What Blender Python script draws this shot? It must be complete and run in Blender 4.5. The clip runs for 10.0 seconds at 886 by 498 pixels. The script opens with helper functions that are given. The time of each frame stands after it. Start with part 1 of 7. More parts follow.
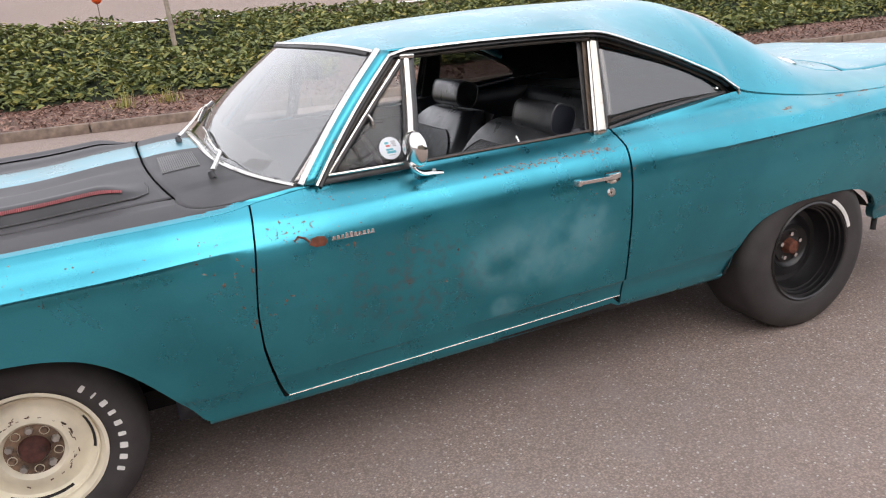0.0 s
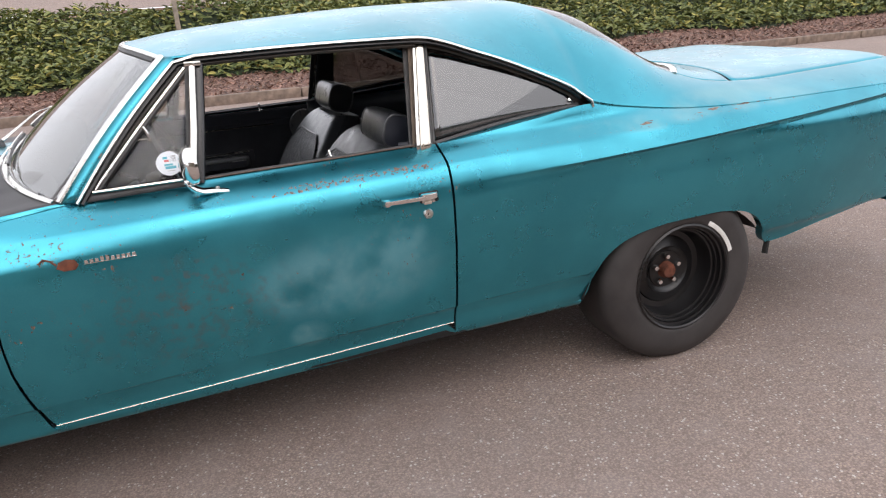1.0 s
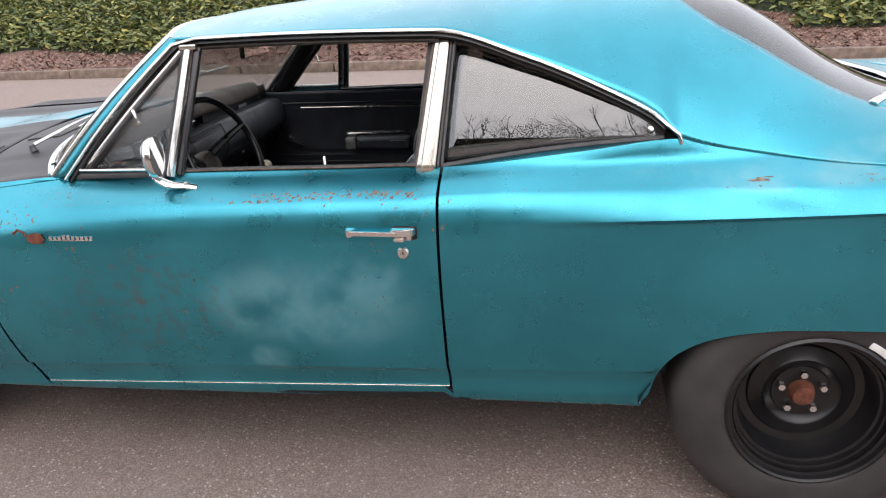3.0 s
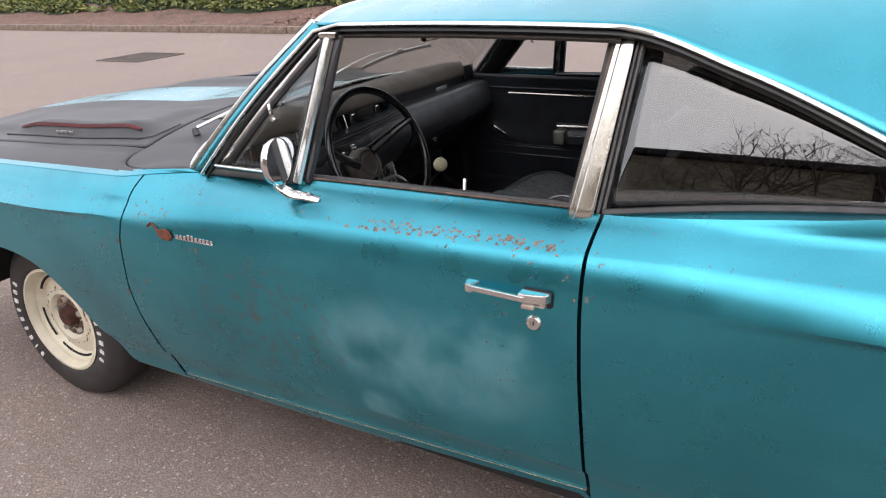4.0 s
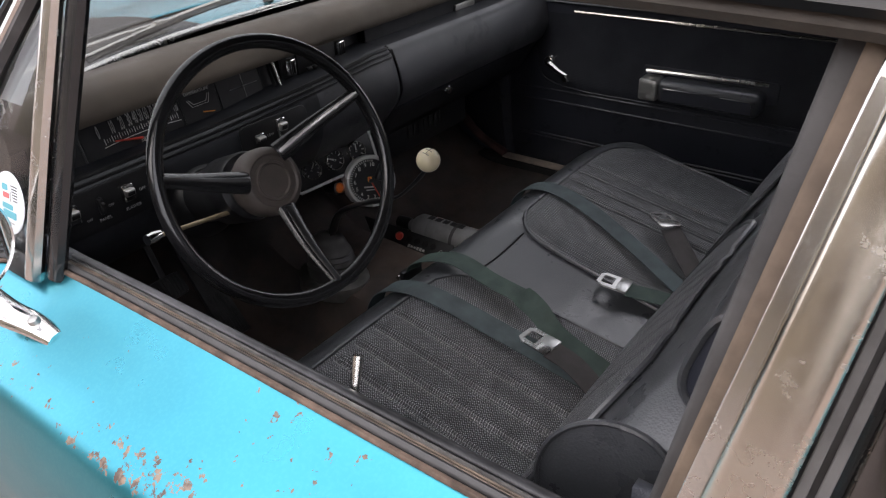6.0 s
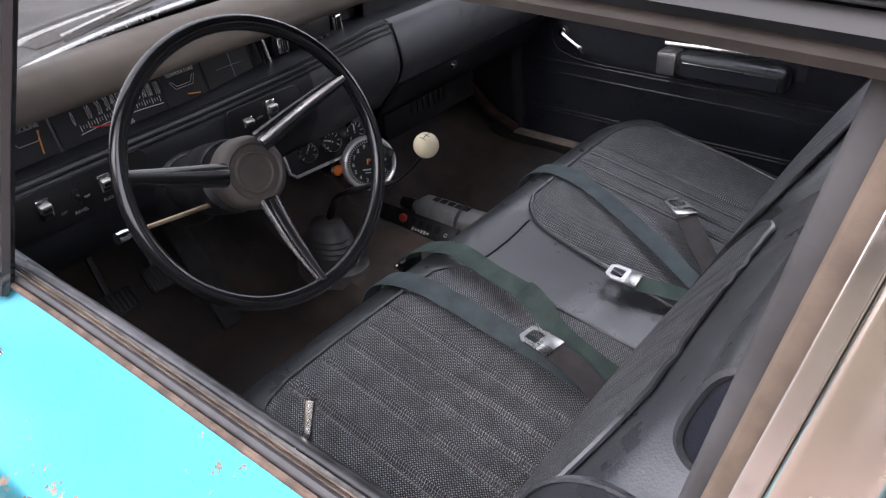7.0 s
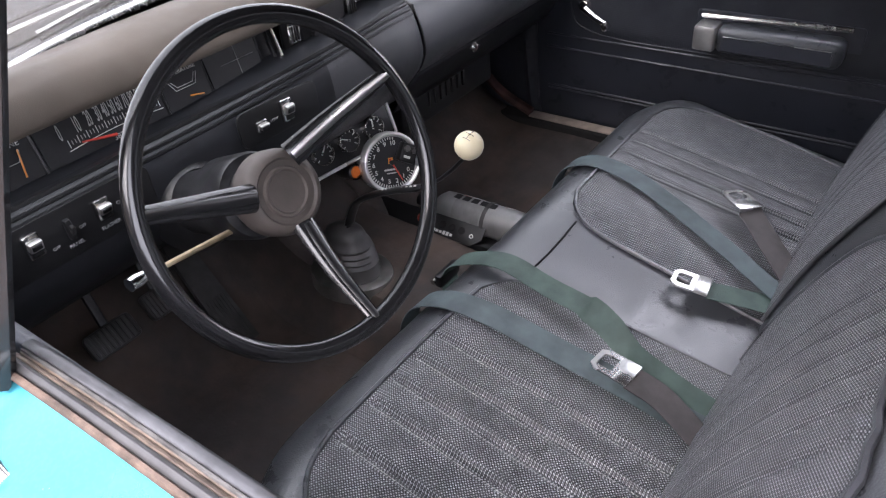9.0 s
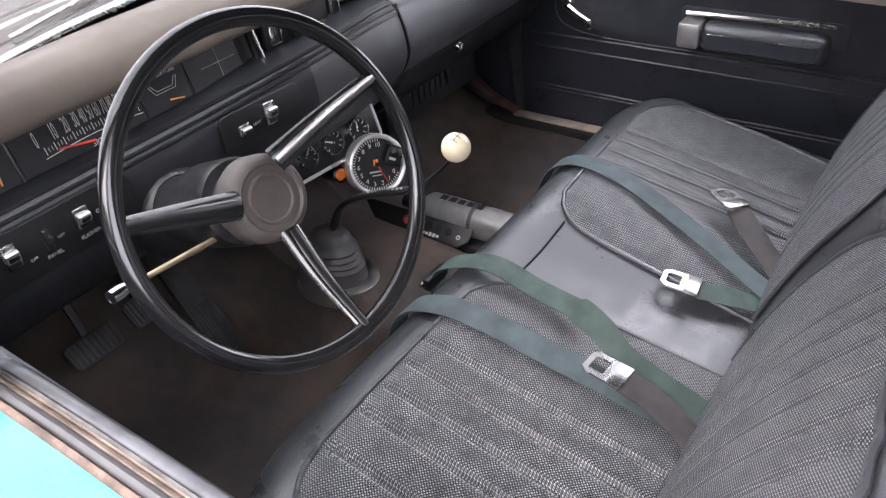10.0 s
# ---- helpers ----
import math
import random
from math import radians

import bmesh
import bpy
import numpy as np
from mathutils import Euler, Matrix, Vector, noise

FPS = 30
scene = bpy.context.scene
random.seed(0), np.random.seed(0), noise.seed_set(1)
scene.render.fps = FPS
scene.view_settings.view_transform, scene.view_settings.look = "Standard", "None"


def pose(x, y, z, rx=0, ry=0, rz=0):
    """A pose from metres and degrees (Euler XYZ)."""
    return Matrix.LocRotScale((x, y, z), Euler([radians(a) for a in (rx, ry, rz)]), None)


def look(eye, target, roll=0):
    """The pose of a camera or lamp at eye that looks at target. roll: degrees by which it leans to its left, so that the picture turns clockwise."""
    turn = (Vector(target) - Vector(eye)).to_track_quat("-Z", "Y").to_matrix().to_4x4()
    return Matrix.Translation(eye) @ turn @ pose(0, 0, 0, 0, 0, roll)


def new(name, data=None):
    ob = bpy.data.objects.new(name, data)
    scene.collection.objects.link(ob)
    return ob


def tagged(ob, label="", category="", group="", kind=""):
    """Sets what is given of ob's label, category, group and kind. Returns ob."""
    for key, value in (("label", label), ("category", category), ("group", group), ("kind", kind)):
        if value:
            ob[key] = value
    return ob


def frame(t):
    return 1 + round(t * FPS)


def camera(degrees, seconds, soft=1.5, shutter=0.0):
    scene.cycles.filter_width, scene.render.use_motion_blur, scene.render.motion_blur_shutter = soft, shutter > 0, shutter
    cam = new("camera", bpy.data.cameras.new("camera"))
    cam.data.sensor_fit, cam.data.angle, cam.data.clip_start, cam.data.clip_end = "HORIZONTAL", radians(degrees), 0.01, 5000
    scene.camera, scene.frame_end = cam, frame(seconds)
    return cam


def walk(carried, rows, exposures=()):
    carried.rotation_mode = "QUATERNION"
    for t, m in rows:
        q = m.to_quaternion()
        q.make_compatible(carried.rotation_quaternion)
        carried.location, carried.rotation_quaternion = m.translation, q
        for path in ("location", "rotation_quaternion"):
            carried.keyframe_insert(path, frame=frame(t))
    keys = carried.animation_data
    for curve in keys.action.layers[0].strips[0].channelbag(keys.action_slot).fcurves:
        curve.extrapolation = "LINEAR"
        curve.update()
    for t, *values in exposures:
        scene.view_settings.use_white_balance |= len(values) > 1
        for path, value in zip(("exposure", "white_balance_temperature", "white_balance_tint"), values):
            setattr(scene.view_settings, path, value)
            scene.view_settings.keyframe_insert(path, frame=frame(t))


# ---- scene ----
from mathutils import geometry

# ---- camera and its walk ----
cam = camera(62.4, 10.0, soft=1.2)
PATH = [
    (0, (0.402, -2.996, 1.43), (1.145, -1.245, 0.812), -4.7),
    (0.5, (0.79, -3.1, 1.426), (1.49, -1.335, 0.797), -4.5),
    (1, (1.161, -3.087, 1.426), (1.823, -1.313, 0.785), -4.1),
    (1.5, (1.541, -3.077, 1.431), (2.16, -1.292, 0.775), -3.6),
    (2, (1.857, -3.065, 1.441), (2.330, -1.240, 0.772), -3.00),
    (2.5, (2.099, -2.901, 1.443), (2.240, -1.026, 0.762), -2.91),
    (3, (2.323, -2.684, 1.439), (1.990, -0.835, 0.750), -2.97),
    (3.2, (2.381, -2.615, 1.446), (1.895, -0.802, 0.756), -3.09),
    (4.3, (2.427, -1.918, 1.465), (1.371, -0.409, 0.686), -2.9),
    (4.5, (2.394, -1.778, 1.453), (1.312, -0.297, 0.656), -2.5),
    (5, (2.247, -1.494, 1.426), (1.145, -0.063, 0.567), -2.4),
    (5.5, (2.07, -1.252, 1.408), (0.982, 0.13, 0.456), -3.1),
    (6, (2.021, -1.098, 1.384), (0.941, 0.237, 0.358), -3.4),
    (7.5, (1.99, -0.994, 1.383), (0.89, 0.239, 0.256), -4.7),
    (8, (1.963, -0.999, 1.378), (0.883, 0.237, 0.236), -5.1),
    (8.5, (1.859, -0.963, 1.362), (0.813, 0.287, 0.203), -5.3),
    (9, (1.791, -0.937, 1.356), (0.775, 0.327, 0.186), -5.3),
    (9.5, (1.774, -0.927, 1.356), (0.783, 0.347, 0.175), -5.3),
    (10, (1.774, -0.926, 1.355), (0.797, 0.36, 0.176), -5.2),
]
EXPOSURES = [(0, -0.16, 6480, 14), (2.0, -0.12, 6420, 14), (3.2, 0.0, 6380, 14), (4.5, -0.06, 6420, 14), (5.0, 0.02, 6500, 15), (5.5, 0.12, 6500, 15), (6.2, 0.58, 6450, 17), (7.4, 1.35, 6150, 20), (8.5, 1.80, 6150, 20), (9.5, 2.12, 6300, 19), (10, 2.28, 6350, 19)]
walk(cam, [(t, look(eye, target, roll)) for t, eye, target, roll in PATH], EXPOSURES)

# ---- light: an overcast sky ----
world = bpy.data.worlds.new("world")
scene.world = world
world.use_nodes = True
wn, wl = world.node_tree.nodes, world.node_tree.links
sky = wn.new("ShaderNodeTexSky")
sky.sky_type, sky.sun_disc = "NISHITA", False
sky.sun_elevation, sky.sun_rotation = radians(46), radians(178)
sky.dust_density, sky.air_density = 6.0, 1.0
gray = wn.new("ShaderNodeMixRGB")
gray.inputs["Fac"].default_value = 0.82
gray.inputs["Color2"].default_value = (12.2, 12.4, 12.8, 1)
wl.new(sky.outputs[0], gray.inputs["Color1"])
back = wn["Background"]
wl.new(gray.outputs[0], back.inputs["Color"])
back.inputs["Strength"].default_value = 0.160
sun = new("sun", bpy.data.lights.new("sun", "SUN"))
sun.data.energy, sun.data.angle, sun.data.color = 0.75, radians(60), (1.0, 0.97, 0.93)
sun.matrix_world = look((0.2, -5.2, 5.4), (0, 0, 0))

# ---- materials ----
def material(name, base, rough=0.5, metal=0.0, coat=0.0):
    """A node material; returns it with a small kit to add nodes."""
    m = bpy.data.materials.new(name)
    m.use_nodes = True
    p = m.node_tree.nodes["Principled BSDF"]
    p.inputs["Base Color"].default_value = (*base, 1)
    p.inputs["Roughness"].default_value = rough
    p.inputs["Metallic"].default_value = metal
    p.inputs["Coat Weight"].default_value = coat
    return m


class Kit:
    """Short ways to add nodes to a material."""

    def __init__(self, m):
        self.m, self.n, self.l = m, m.node_tree.nodes, m.node_tree.links
        self.p = self.n["Principled BSDF"]
        self.co = self.n.new("ShaderNodeTexCoord").outputs["Object"]

    def put(self, socket, value):
        if isinstance(value, bpy.types.NodeSocket):
            self.l.new(value, socket)
        else:
            socket.default_value = value

    def noise(self, scale, detail=4.0, rough=0.55, vec=None):
        t = self.n.new("ShaderNodeTexNoise")
        t.inputs["Scale"].default_value = scale
        t.inputs["Detail"].default_value = detail
        t.inputs["Roughness"].default_value = rough
        self.put(t.inputs["Vector"], vec or self.co)
        return t.outputs["Fac"]

    def voronoi(self, scale, vec=None, out="Distance", feature="F1"):
        t = self.n.new("ShaderNodeTexVoronoi")
        t.feature = feature
        t.inputs["Scale"].default_value = scale
        self.put(t.inputs["Vector"], vec or self.co)
        return t.outputs[out]

    def math(self, op, a, b=0.0, c=0.0, clamp=False):
        t = self.n.new("ShaderNodeMath")
        t.operation, t.use_clamp = op, clamp
        for i, v in enumerate((a, b, c)):
            self.put(t.inputs[i], v)
        return t.outputs[0]

    def span(self, v, a, b, c=0.0, d=1.0, kind="SMOOTHSTEP"):
        t = self.n.new("ShaderNodeMapRange")
        t.interpolation_type = kind
        for i, w in enumerate((v, a, b, c, d)):
            self.put(t.inputs[i], w)
        return t.outputs[0]

    def mix(self, f, a, b, blend="MIX"):
        t = self.n.new("ShaderNodeMixRGB")
        t.blend_type = blend
        for i, w in enumerate((f, a, b)):
            self.put(t.inputs[i], (*w, 1) if isinstance(w, tuple) and len(w) == 3 else w)
        return t.outputs[0]

    def xyz(self):
        t = self.n.new("ShaderNodeSeparateXYZ")
        self.put(t.inputs[0], self.co)
        return t.outputs

    def scaled(self, s, turn=(0, 0, 0)):
        t = self.n.new("ShaderNodeMapping")
        t.inputs["Scale"].default_value = s
        t.inputs["Rotation"].default_value = turn
        self.put(t.inputs["Vector"], self.co)
        return t.outputs[0]

    def bump(self, h, strength=0.3, dist=0.002):
        t = self.n.new("ShaderNodeBump")
        t.inputs["Strength"].default_value = strength
        t.inputs["Distance"].default_value = dist
        self.put(t.inputs["Height"], h)
        self.put(self.p.inputs["Normal"], t.outputs[0])
        return t.outputs[0]

    def color(self, v):
        self.put(self.p.inputs["Base Color"], v)

    def rough(self, v):
        self.put(self.p.inputs["Roughness"], v)


def plain(name, base, rough=0.5, metal=0.0, vary=0.25, scale=40.0, bump=0.0, coat=0.0, bump_scale=None):
    """A surface with a little wear: colour and gloss drift at two scales."""
    m = material(name, base, rough, metal, coat)
    k = Kit(m)
    a, b = k.noise(scale), k.noise(scale * 0.12, 3)
    f = k.math("ADD", k.math("MULTIPLY", a, 0.5), k.math("MULTIPLY", b, 0.5))
    lo, hi = tuple(c * (1 - vary) for c in base), tuple(min(1, c * (1 + vary)) for c in base)
    k.color(k.mix(k.span(f, 0.3, 0.7), lo, hi))
    k.rough(k.span(b, 0.3, 0.7, max(0.02, rough * 0.8), min(1, rough * 1.2)))
    if bump:
        k.bump(k.noise(bump_scale or scale * 8, 3), bump, 0.0015)
    return m


def make_paint():
    """Old teal metallic paint: chalky, chipped and rusted in places."""
    m = material("teal_paint", (0.02, 0.3, 0.33), 0.42, 0.3)
    k = Kit(m)
    X, Y, Z = k.xyz()
    big, mid, fine = k.noise(2.2, 4), k.noise(9, 5), k.noise(260, 2)
    col = k.mix(k.span(big, 0.35, 0.65), (0.032, 0.282, 0.366), (0.048, 0.364, 0.466))
    col = k.mix(k.math("MULTIPLY", k.span(fine, 0.4, 0.7), 0.12), col, (0.10, 0.45, 0.48))
    # chalky, rubbed-through patches low on the doors; pale strips along the quarters
    def blob(cx, cz, rx, rz):
        dx = k.math("DIVIDE", k.math("SUBTRACT", X, cx), rx)
        dz = k.math("DIVIDE", k.math("SUBTRACT", Z, cz), rz)
        d = k.math("ADD", k.math("MULTIPLY", dx, dx), k.math("MULTIPLY", dz, dz))
        return k.span(d, 0.15, 1.0, 1.0, 0.0)
    chalk_pale = blob(1.64, 0.63, 0.36, 0.17)
    for args in ((1.48, 0.60, 0.13, 0.07), (1.80, 0.72, 0.12, 0.09), (1.50, 0.45, 0.08, 0.06), (2.75, 0.97, 0.35, 0.03), (3.2, 1.0, 0.5, 0.05)):
        chalk_pale = k.math("MAXIMUM", chalk_pale, blob(*args))
    chalk_pale = k.math("MULTIPLY", chalk_pale, k.math("ADD", k.math("MULTIPLY", k.span(k.noise(5.5, 3, 0.5), 0.36, 0.66), 0.8), k.math("MULTIPLY", k.span(k.noise(30, 5, 0.7), 0.5, 0.75), 0.25)))
    col = k.mix(k.math("MULTIPLY", chalk_pale, 0.48), col, (0.26, 0.46, 0.48))
    dull = blob(1.15, 0.62, 0.38, 0.20)
    col = k.mix(k.math("MULTIPLY", k.math("MULTIPLY", dull, k.span(k.noise(26, 6, 0.65), 0.46, 0.68)), 0.45), col, (0.15, 0.16, 0.14))
    # rust: chips along the shoulder and spots over the door
    q = k.math("SUBTRACT", Z, k.math("MULTIPLY", k.math("SUBTRACT", X, 1.4), 0.03))
    off = k.math("ABSOLUTE", k.math("SUBTRACT", q, 0.917))
    along = k.math("MULTIPLY", k.span(off, 0.003, 0.024, 1.0, 0.0), k.math("MULTIPLY", k.span(X, 1.2, 1.55), k.span(X, 1.93, 2.02, 1.0, 0.0)))
    thin = k.math("MULTIPLY", k.span(off, 0.002, 0.012, 1.0, 0.0), k.math("MULTIPLY", k.span(X, 0.72, 0.9), 0.72))
    chips = k.noise(84, 6, 0.64)
    spots = k.noise(34, 5, 0.6, k.scaled((1.0, 1.0, 1.25)))
    door = k.math("MULTIPLY", blob(1.2, 0.72, 0.62, 0.26), k.span(X, 0.70, 0.74))
    front = blob(0.80, 0.86, 0.13, 0.07)
    rear = k.math("MULTIPLY", k.span(k.math("ABSOLUTE", k.math("SUBTRACT", q, 0.928)), 0.002, 0.010, 1.0, 0.0), k.math("MULTIPLY", k.span(X, 2.5, 2.62), k.span(X, 3.25, 3.5, 1.0, 0.0)))
    level = k.math("SUBTRACT", 0.80, k.math("MULTIPLY", along, 0.262))
    rust = k.math("GREATER_THAN", chips, level)
    upper = k.math("MULTIPLY", k.span(k.math("ABSOLUTE", k.math("SUBTRACT", q, 0.944)), 0.006, 0.024, 1.0, 0.0), k.math("MULTIPLY", k.span(X, 0.8, 1.2), k.span(X, 1.96, 2.02, 1.0, 0.0)))
    for mask, base, gain, tex in ((upper, 0.82, 0.128, k.noise(64, 4, 0.6)), (thin, 0.78, 0.20, chips), (door, 0.83, 0.108, spots), (front, 0.80, 0.21, chips), (rear, 0.80, 0.265, k.noise(40, 5, 0.6, k.scaled((0.22, 1.0, 1.0))))):
        rust = k.math("MAXIMUM", rust, k.math("GREATER_THAN", tex, k.math("SUBTRACT", base, k.math("MULTIPLY", mask, gain))))
    # scattered small chips on fender and door, and soft red-oxide stains amid the door
    sparse = k.math("MULTIPLY", k.span(k.noise(4.0, 3), 0.42, 0.62), k.math("MULTIPLY", k.span(X, 2.0, 2.6, 1.0, 0.35), k.span(Z, 0.50, 0.62)))
    rust = k.math("MAXIMUM", rust, k.math("GREATER_THAN", k.noise(62, 5, 0.62, k.scaled((1.0, 1.0, 0.8))), k.math("SUBTRACT", 0.82, k.math("MULTIPLY", sparse, 0.182))))
    rust = k.math("MULTIPLY", rust, k.math("LESS_THAN", Y, 0.0))
    oxide = k.math("MULTIPLY", blob(1.12, 0.68, 0.36, 0.13), k.span(k.noise(24, 3, 0.5), 0.60, 0.70))
    col = k.mix(k.math("MULTIPLY", oxide, 0.32), col, (0.26, 0.11, 0.06))
    rusty = k.mix(k.span(k.noise(90, 4), 0.35, 0.65), (0.072, 0.042, 0.029), (0.24, 0.172, 0.118))
    col = k.mix(rust, col, rusty)
    k.color(col)
    k.rough(k.math("ADD", k.span(mid, 0.3, 0.7, 0.26, 0.33), k.math("MULTIPLY", k.math("MAXIMUM", rust, chalk_pale), 0.25)))
    k.put(k.p.inputs["Metallic"], k.math("MULTIPLY", k.math("SUBTRACT", 1.0, k.math("MAXIMUM", rust, k.math("MULTIPLY", chalk_pale, 0.5))), 0.94))
    k.put(k.p.inputs["Coat Weight"], 0.5)
    k.put(k.p.inputs["Coat Roughness"], k.span(mid, 0.3, 0.7, 0.16, 0.26))
    k.bump(k.math("SUBTRACT", k.math("MULTIPLY", k.noise(180, 3), 0.2), rust), 0.3, 0.0008)
    return m


def make_asphalt():
    m = material("asphalt", (0.2, 0.18, 0.17), 0.9)
    k = Kit(m)
    cells = k.n.new("ShaderNodeTexVoronoi")
    cells.inputs["Scale"].default_value = 150
    k.put(cells.inputs["Vector"], k.co)
    tone = k.n.new("ShaderNodeSeparateColor")
    k.put(tone.inputs[0], cells.outputs["Color"])
    stone = k.mix(k.span(tone.outputs[0], 0.0, 1.0, kind="LINEAR"), (0.21, 0.155, 0.130), (0.40, 0.302, 0.252))
    stone = k.mix(k.math("GREATER_THAN", tone.outputs[1], 0.94), stone, (0.40, 0.30, 0.24))
    stone = k.mix(k.math("GREATER_THAN", tone.outputs[2], 0.978), stone, (0.58, 0.52, 0.47))
    gap = k.span(cells.outputs["Distance"], 0.35, 0.75)
    col = k.mix(k.math("MULTIPLY", gap, 0.45), stone, (0.12, 0.098, 0.09))
    col = k.mix(k.span(k.noise(0.7, 5), 0.35, 0.65, 0.0, 0.35), col, (0.21, 0.165, 0.15))
    col = k.mix(k.span(k.noise(5, 4), 0.45, 0.7, 0.0, 0.25), col, (0.31, 0.26, 0.24))
    k.color(col)
    k.bump(k.math("ADD", k.math("MULTIPLY", gap, -1.0), k.math("MULTIPLY", tone.outputs[0], 0.6)), 0.5, 0.003)
    return m


def make_woven(name="woven_insert", a=(0.036, 0.038, 0.043), b=(0.60, 0.61, 0.64)):
    """Basket-weave seat cloth."""
    m = material(name, a, 0.55)
    k = Kit(m)
    X, Y, Z = k.xyz()
    u = k.math("SINE", k.math("MULTIPLY", k.math("ADD", X, k.math("MULTIPLY", Z, 0.9)), 1620.0))
    v = k.math("SINE", k.math("MULTIPLY", Y, 1290.0))
    w = k.math("ADD", k.math("MULTIPLY", u, v), k.math("MULTIPLY", v, 0.35))
    f = k.math("MULTIPLY", k.span(w, 0.0, 0.7), k.span(k.noise(30, 4), 0.25, 0.7, 0.5, 1.0))
    k.color(k.mix(f, a, b))
    k.rough(k.span(w, -0.5, 0.8, 0.55, 0.32))
    k.put(k.p.inputs["Coat Weight"], 0.55)
    k.put(k.p.inputs["Coat Roughness"], 0.38)
    k.bump(w, 0.85, 0.0015)
    return m


def make_vinyl(name, base, rough=0.42, grain=420.0, strength=0.25, coat=0.0):
    m = material(name, base, rough)
    k = Kit(m)
    d = k.noise(3.5, 4)
    k.color(k.mix(k.span(d, 0.3, 0.7), tuple(c * 0.75 for c in base), tuple(c * 1.35 for c in base)))
    k.rough(k.span(k.noise(12, 4), 0.3, 0.7, rough * 0.85, rough * 1.25))
    k.put(k.p.inputs["Coat Weight"], coat)
    k.p.inputs["Coat IOR"].default_value = 1.6 if coat > 0.9 else 1.5
    k.put(k.p.inputs["Coat Roughness"], k.span(k.noise(14, 5, 0.65), 0.3, 0.7, 0.24, 0.50))
    k.bump(k.math("ADD", k.voronoi(grain), k.math("ADD", k.math("MULTIPLY", k.noise(25, 4), 1.2), k.math("MULTIPLY", k.noise(9, 5, 0.6, k.scaled((1.0, 0.45, 1.0))), 3.0))), strength, 0.0009)
    return m


def make_glass(name, tint=(0.9, 0.95, 0.94), rough=0.0, base=0.045):
    m = bpy.data.materials.new(name)
    m.use_nodes = True
    n, l = m.node_tree.nodes, m.node_tree.links
    n.remove(n["Principled BSDF"])
    clear, gloss, mix = n.new("ShaderNodeBsdfTransparent"), n.new("ShaderNodeBsdfGlossy"), n.new("ShaderNodeMixShader")
    clear.inputs["Color"].default_value = (*tint, 1)
    gloss.inputs["Roughness"].default_value = rough
    # reflection of one glass face, growing towards grazing angles
    f, p5, ma = n.new("ShaderNodeLayerWeight"), n.new("ShaderNodeMath"), n.new("ShaderNodeMath")
    f.inputs["Blend"].default_value = 0.5
    p5.operation, p5.inputs[1].default_value = "POWER", 5.0
    ma.operation, ma.inputs[1].default_value, ma.inputs[2].default_value = "MULTIPLY_ADD", 1.0 - base, base
    l.new(f.outputs["Facing"], p5.inputs[0])
    l.new(p5.outputs[0], ma.inputs[0])
    l.new(ma.outputs[0], mix.inputs[0])
    l.new(clear.outputs[0], mix.inputs[1])
    l.new(gloss.outputs[0], mix.inputs[2])
    l.new(mix.outputs[0], n["Material Output"].inputs["Surface"])
    return m


def make_floor_mat():
    m = material("floor_rubber", (0.03, 0.026, 0.024), 0.7)
    k = Kit(m)
    f = k.span(k.noise(5, 6, 0.6), 0.4, 0.68)
    k.color(k.mix(k.math("MULTIPLY", f, 0.7), (0.044, 0.038, 0.036), (0.115, 0.080, 0.062)))
    k.rough(k.span(k.noise(16, 4), 0.3, 0.7, 0.5, 0.8))
    k.bump(k.math("ADD", k.noise(150, 4), k.math("MULTIPLY", k.noise(20, 4), 2.0)), 0.3, 0.002)
    return m


def make_mulch():
    m = material("bark_mulch", (0.16, 0.08, 0.06), 0.95)
    k = Kit(m)
    t = k.n.new("ShaderNodeTexVoronoi")
    t.inputs["Scale"].default_value = 26
    k.put(t.inputs["Vector"], k.scaled((1.0, 2.2, 1.0), (0, 0, 0.6)))
    s = k.n.new("ShaderNodeSeparateColor")
    k.put(s.inputs[0], t.outputs["Color"])
    col = k.mix(s.outputs[0], (0.055, 0.028, 0.022), (0.25, 0.13, 0.095))
    col = k.mix(k.math("GREATER_THAN", s.outputs[1], 0.93), col, (0.42, 0.30, 0.22))
    k.color(k.mix(k.span(k.noise(1.2, 4), 0.5, 0.7, 0, 0.5), col, (0.06, 0.05, 0.03)))
    k.bump(s.outputs[2], 0.8, 0.03)
    return m


def make_leaf(name, lo, hi):
    m = material(name, lo, 0.55)
    k = Kit(m)
    g = k.n.new("ShaderNodeNewGeometry")
    k.color(k.mix(g.outputs["Random Per Island"], lo, hi))
    k.put(k.p.inputs["Subsurface Weight"], 0.0)
    return m


def make_chrome(name, base=(0.78, 0.77, 0.75), rough=0.09, wear=0.25):
    m = material(name, base, rough, 1.0)
    k = Kit(m)
    f = k.span(k.noise(60, 6, 0.65), 0.52, 0.75)
    k.color(k.mix(k.math("MULTIPLY", f, wear), base, tuple(c * 0.55 for c in base)))
    k.rough(k.math("ADD", k.span(k.noise(9, 4), 0.3, 0.7, rough * 0.7, rough * 1.4), k.math("MULTIPLY", f, 0.12)))
    return m


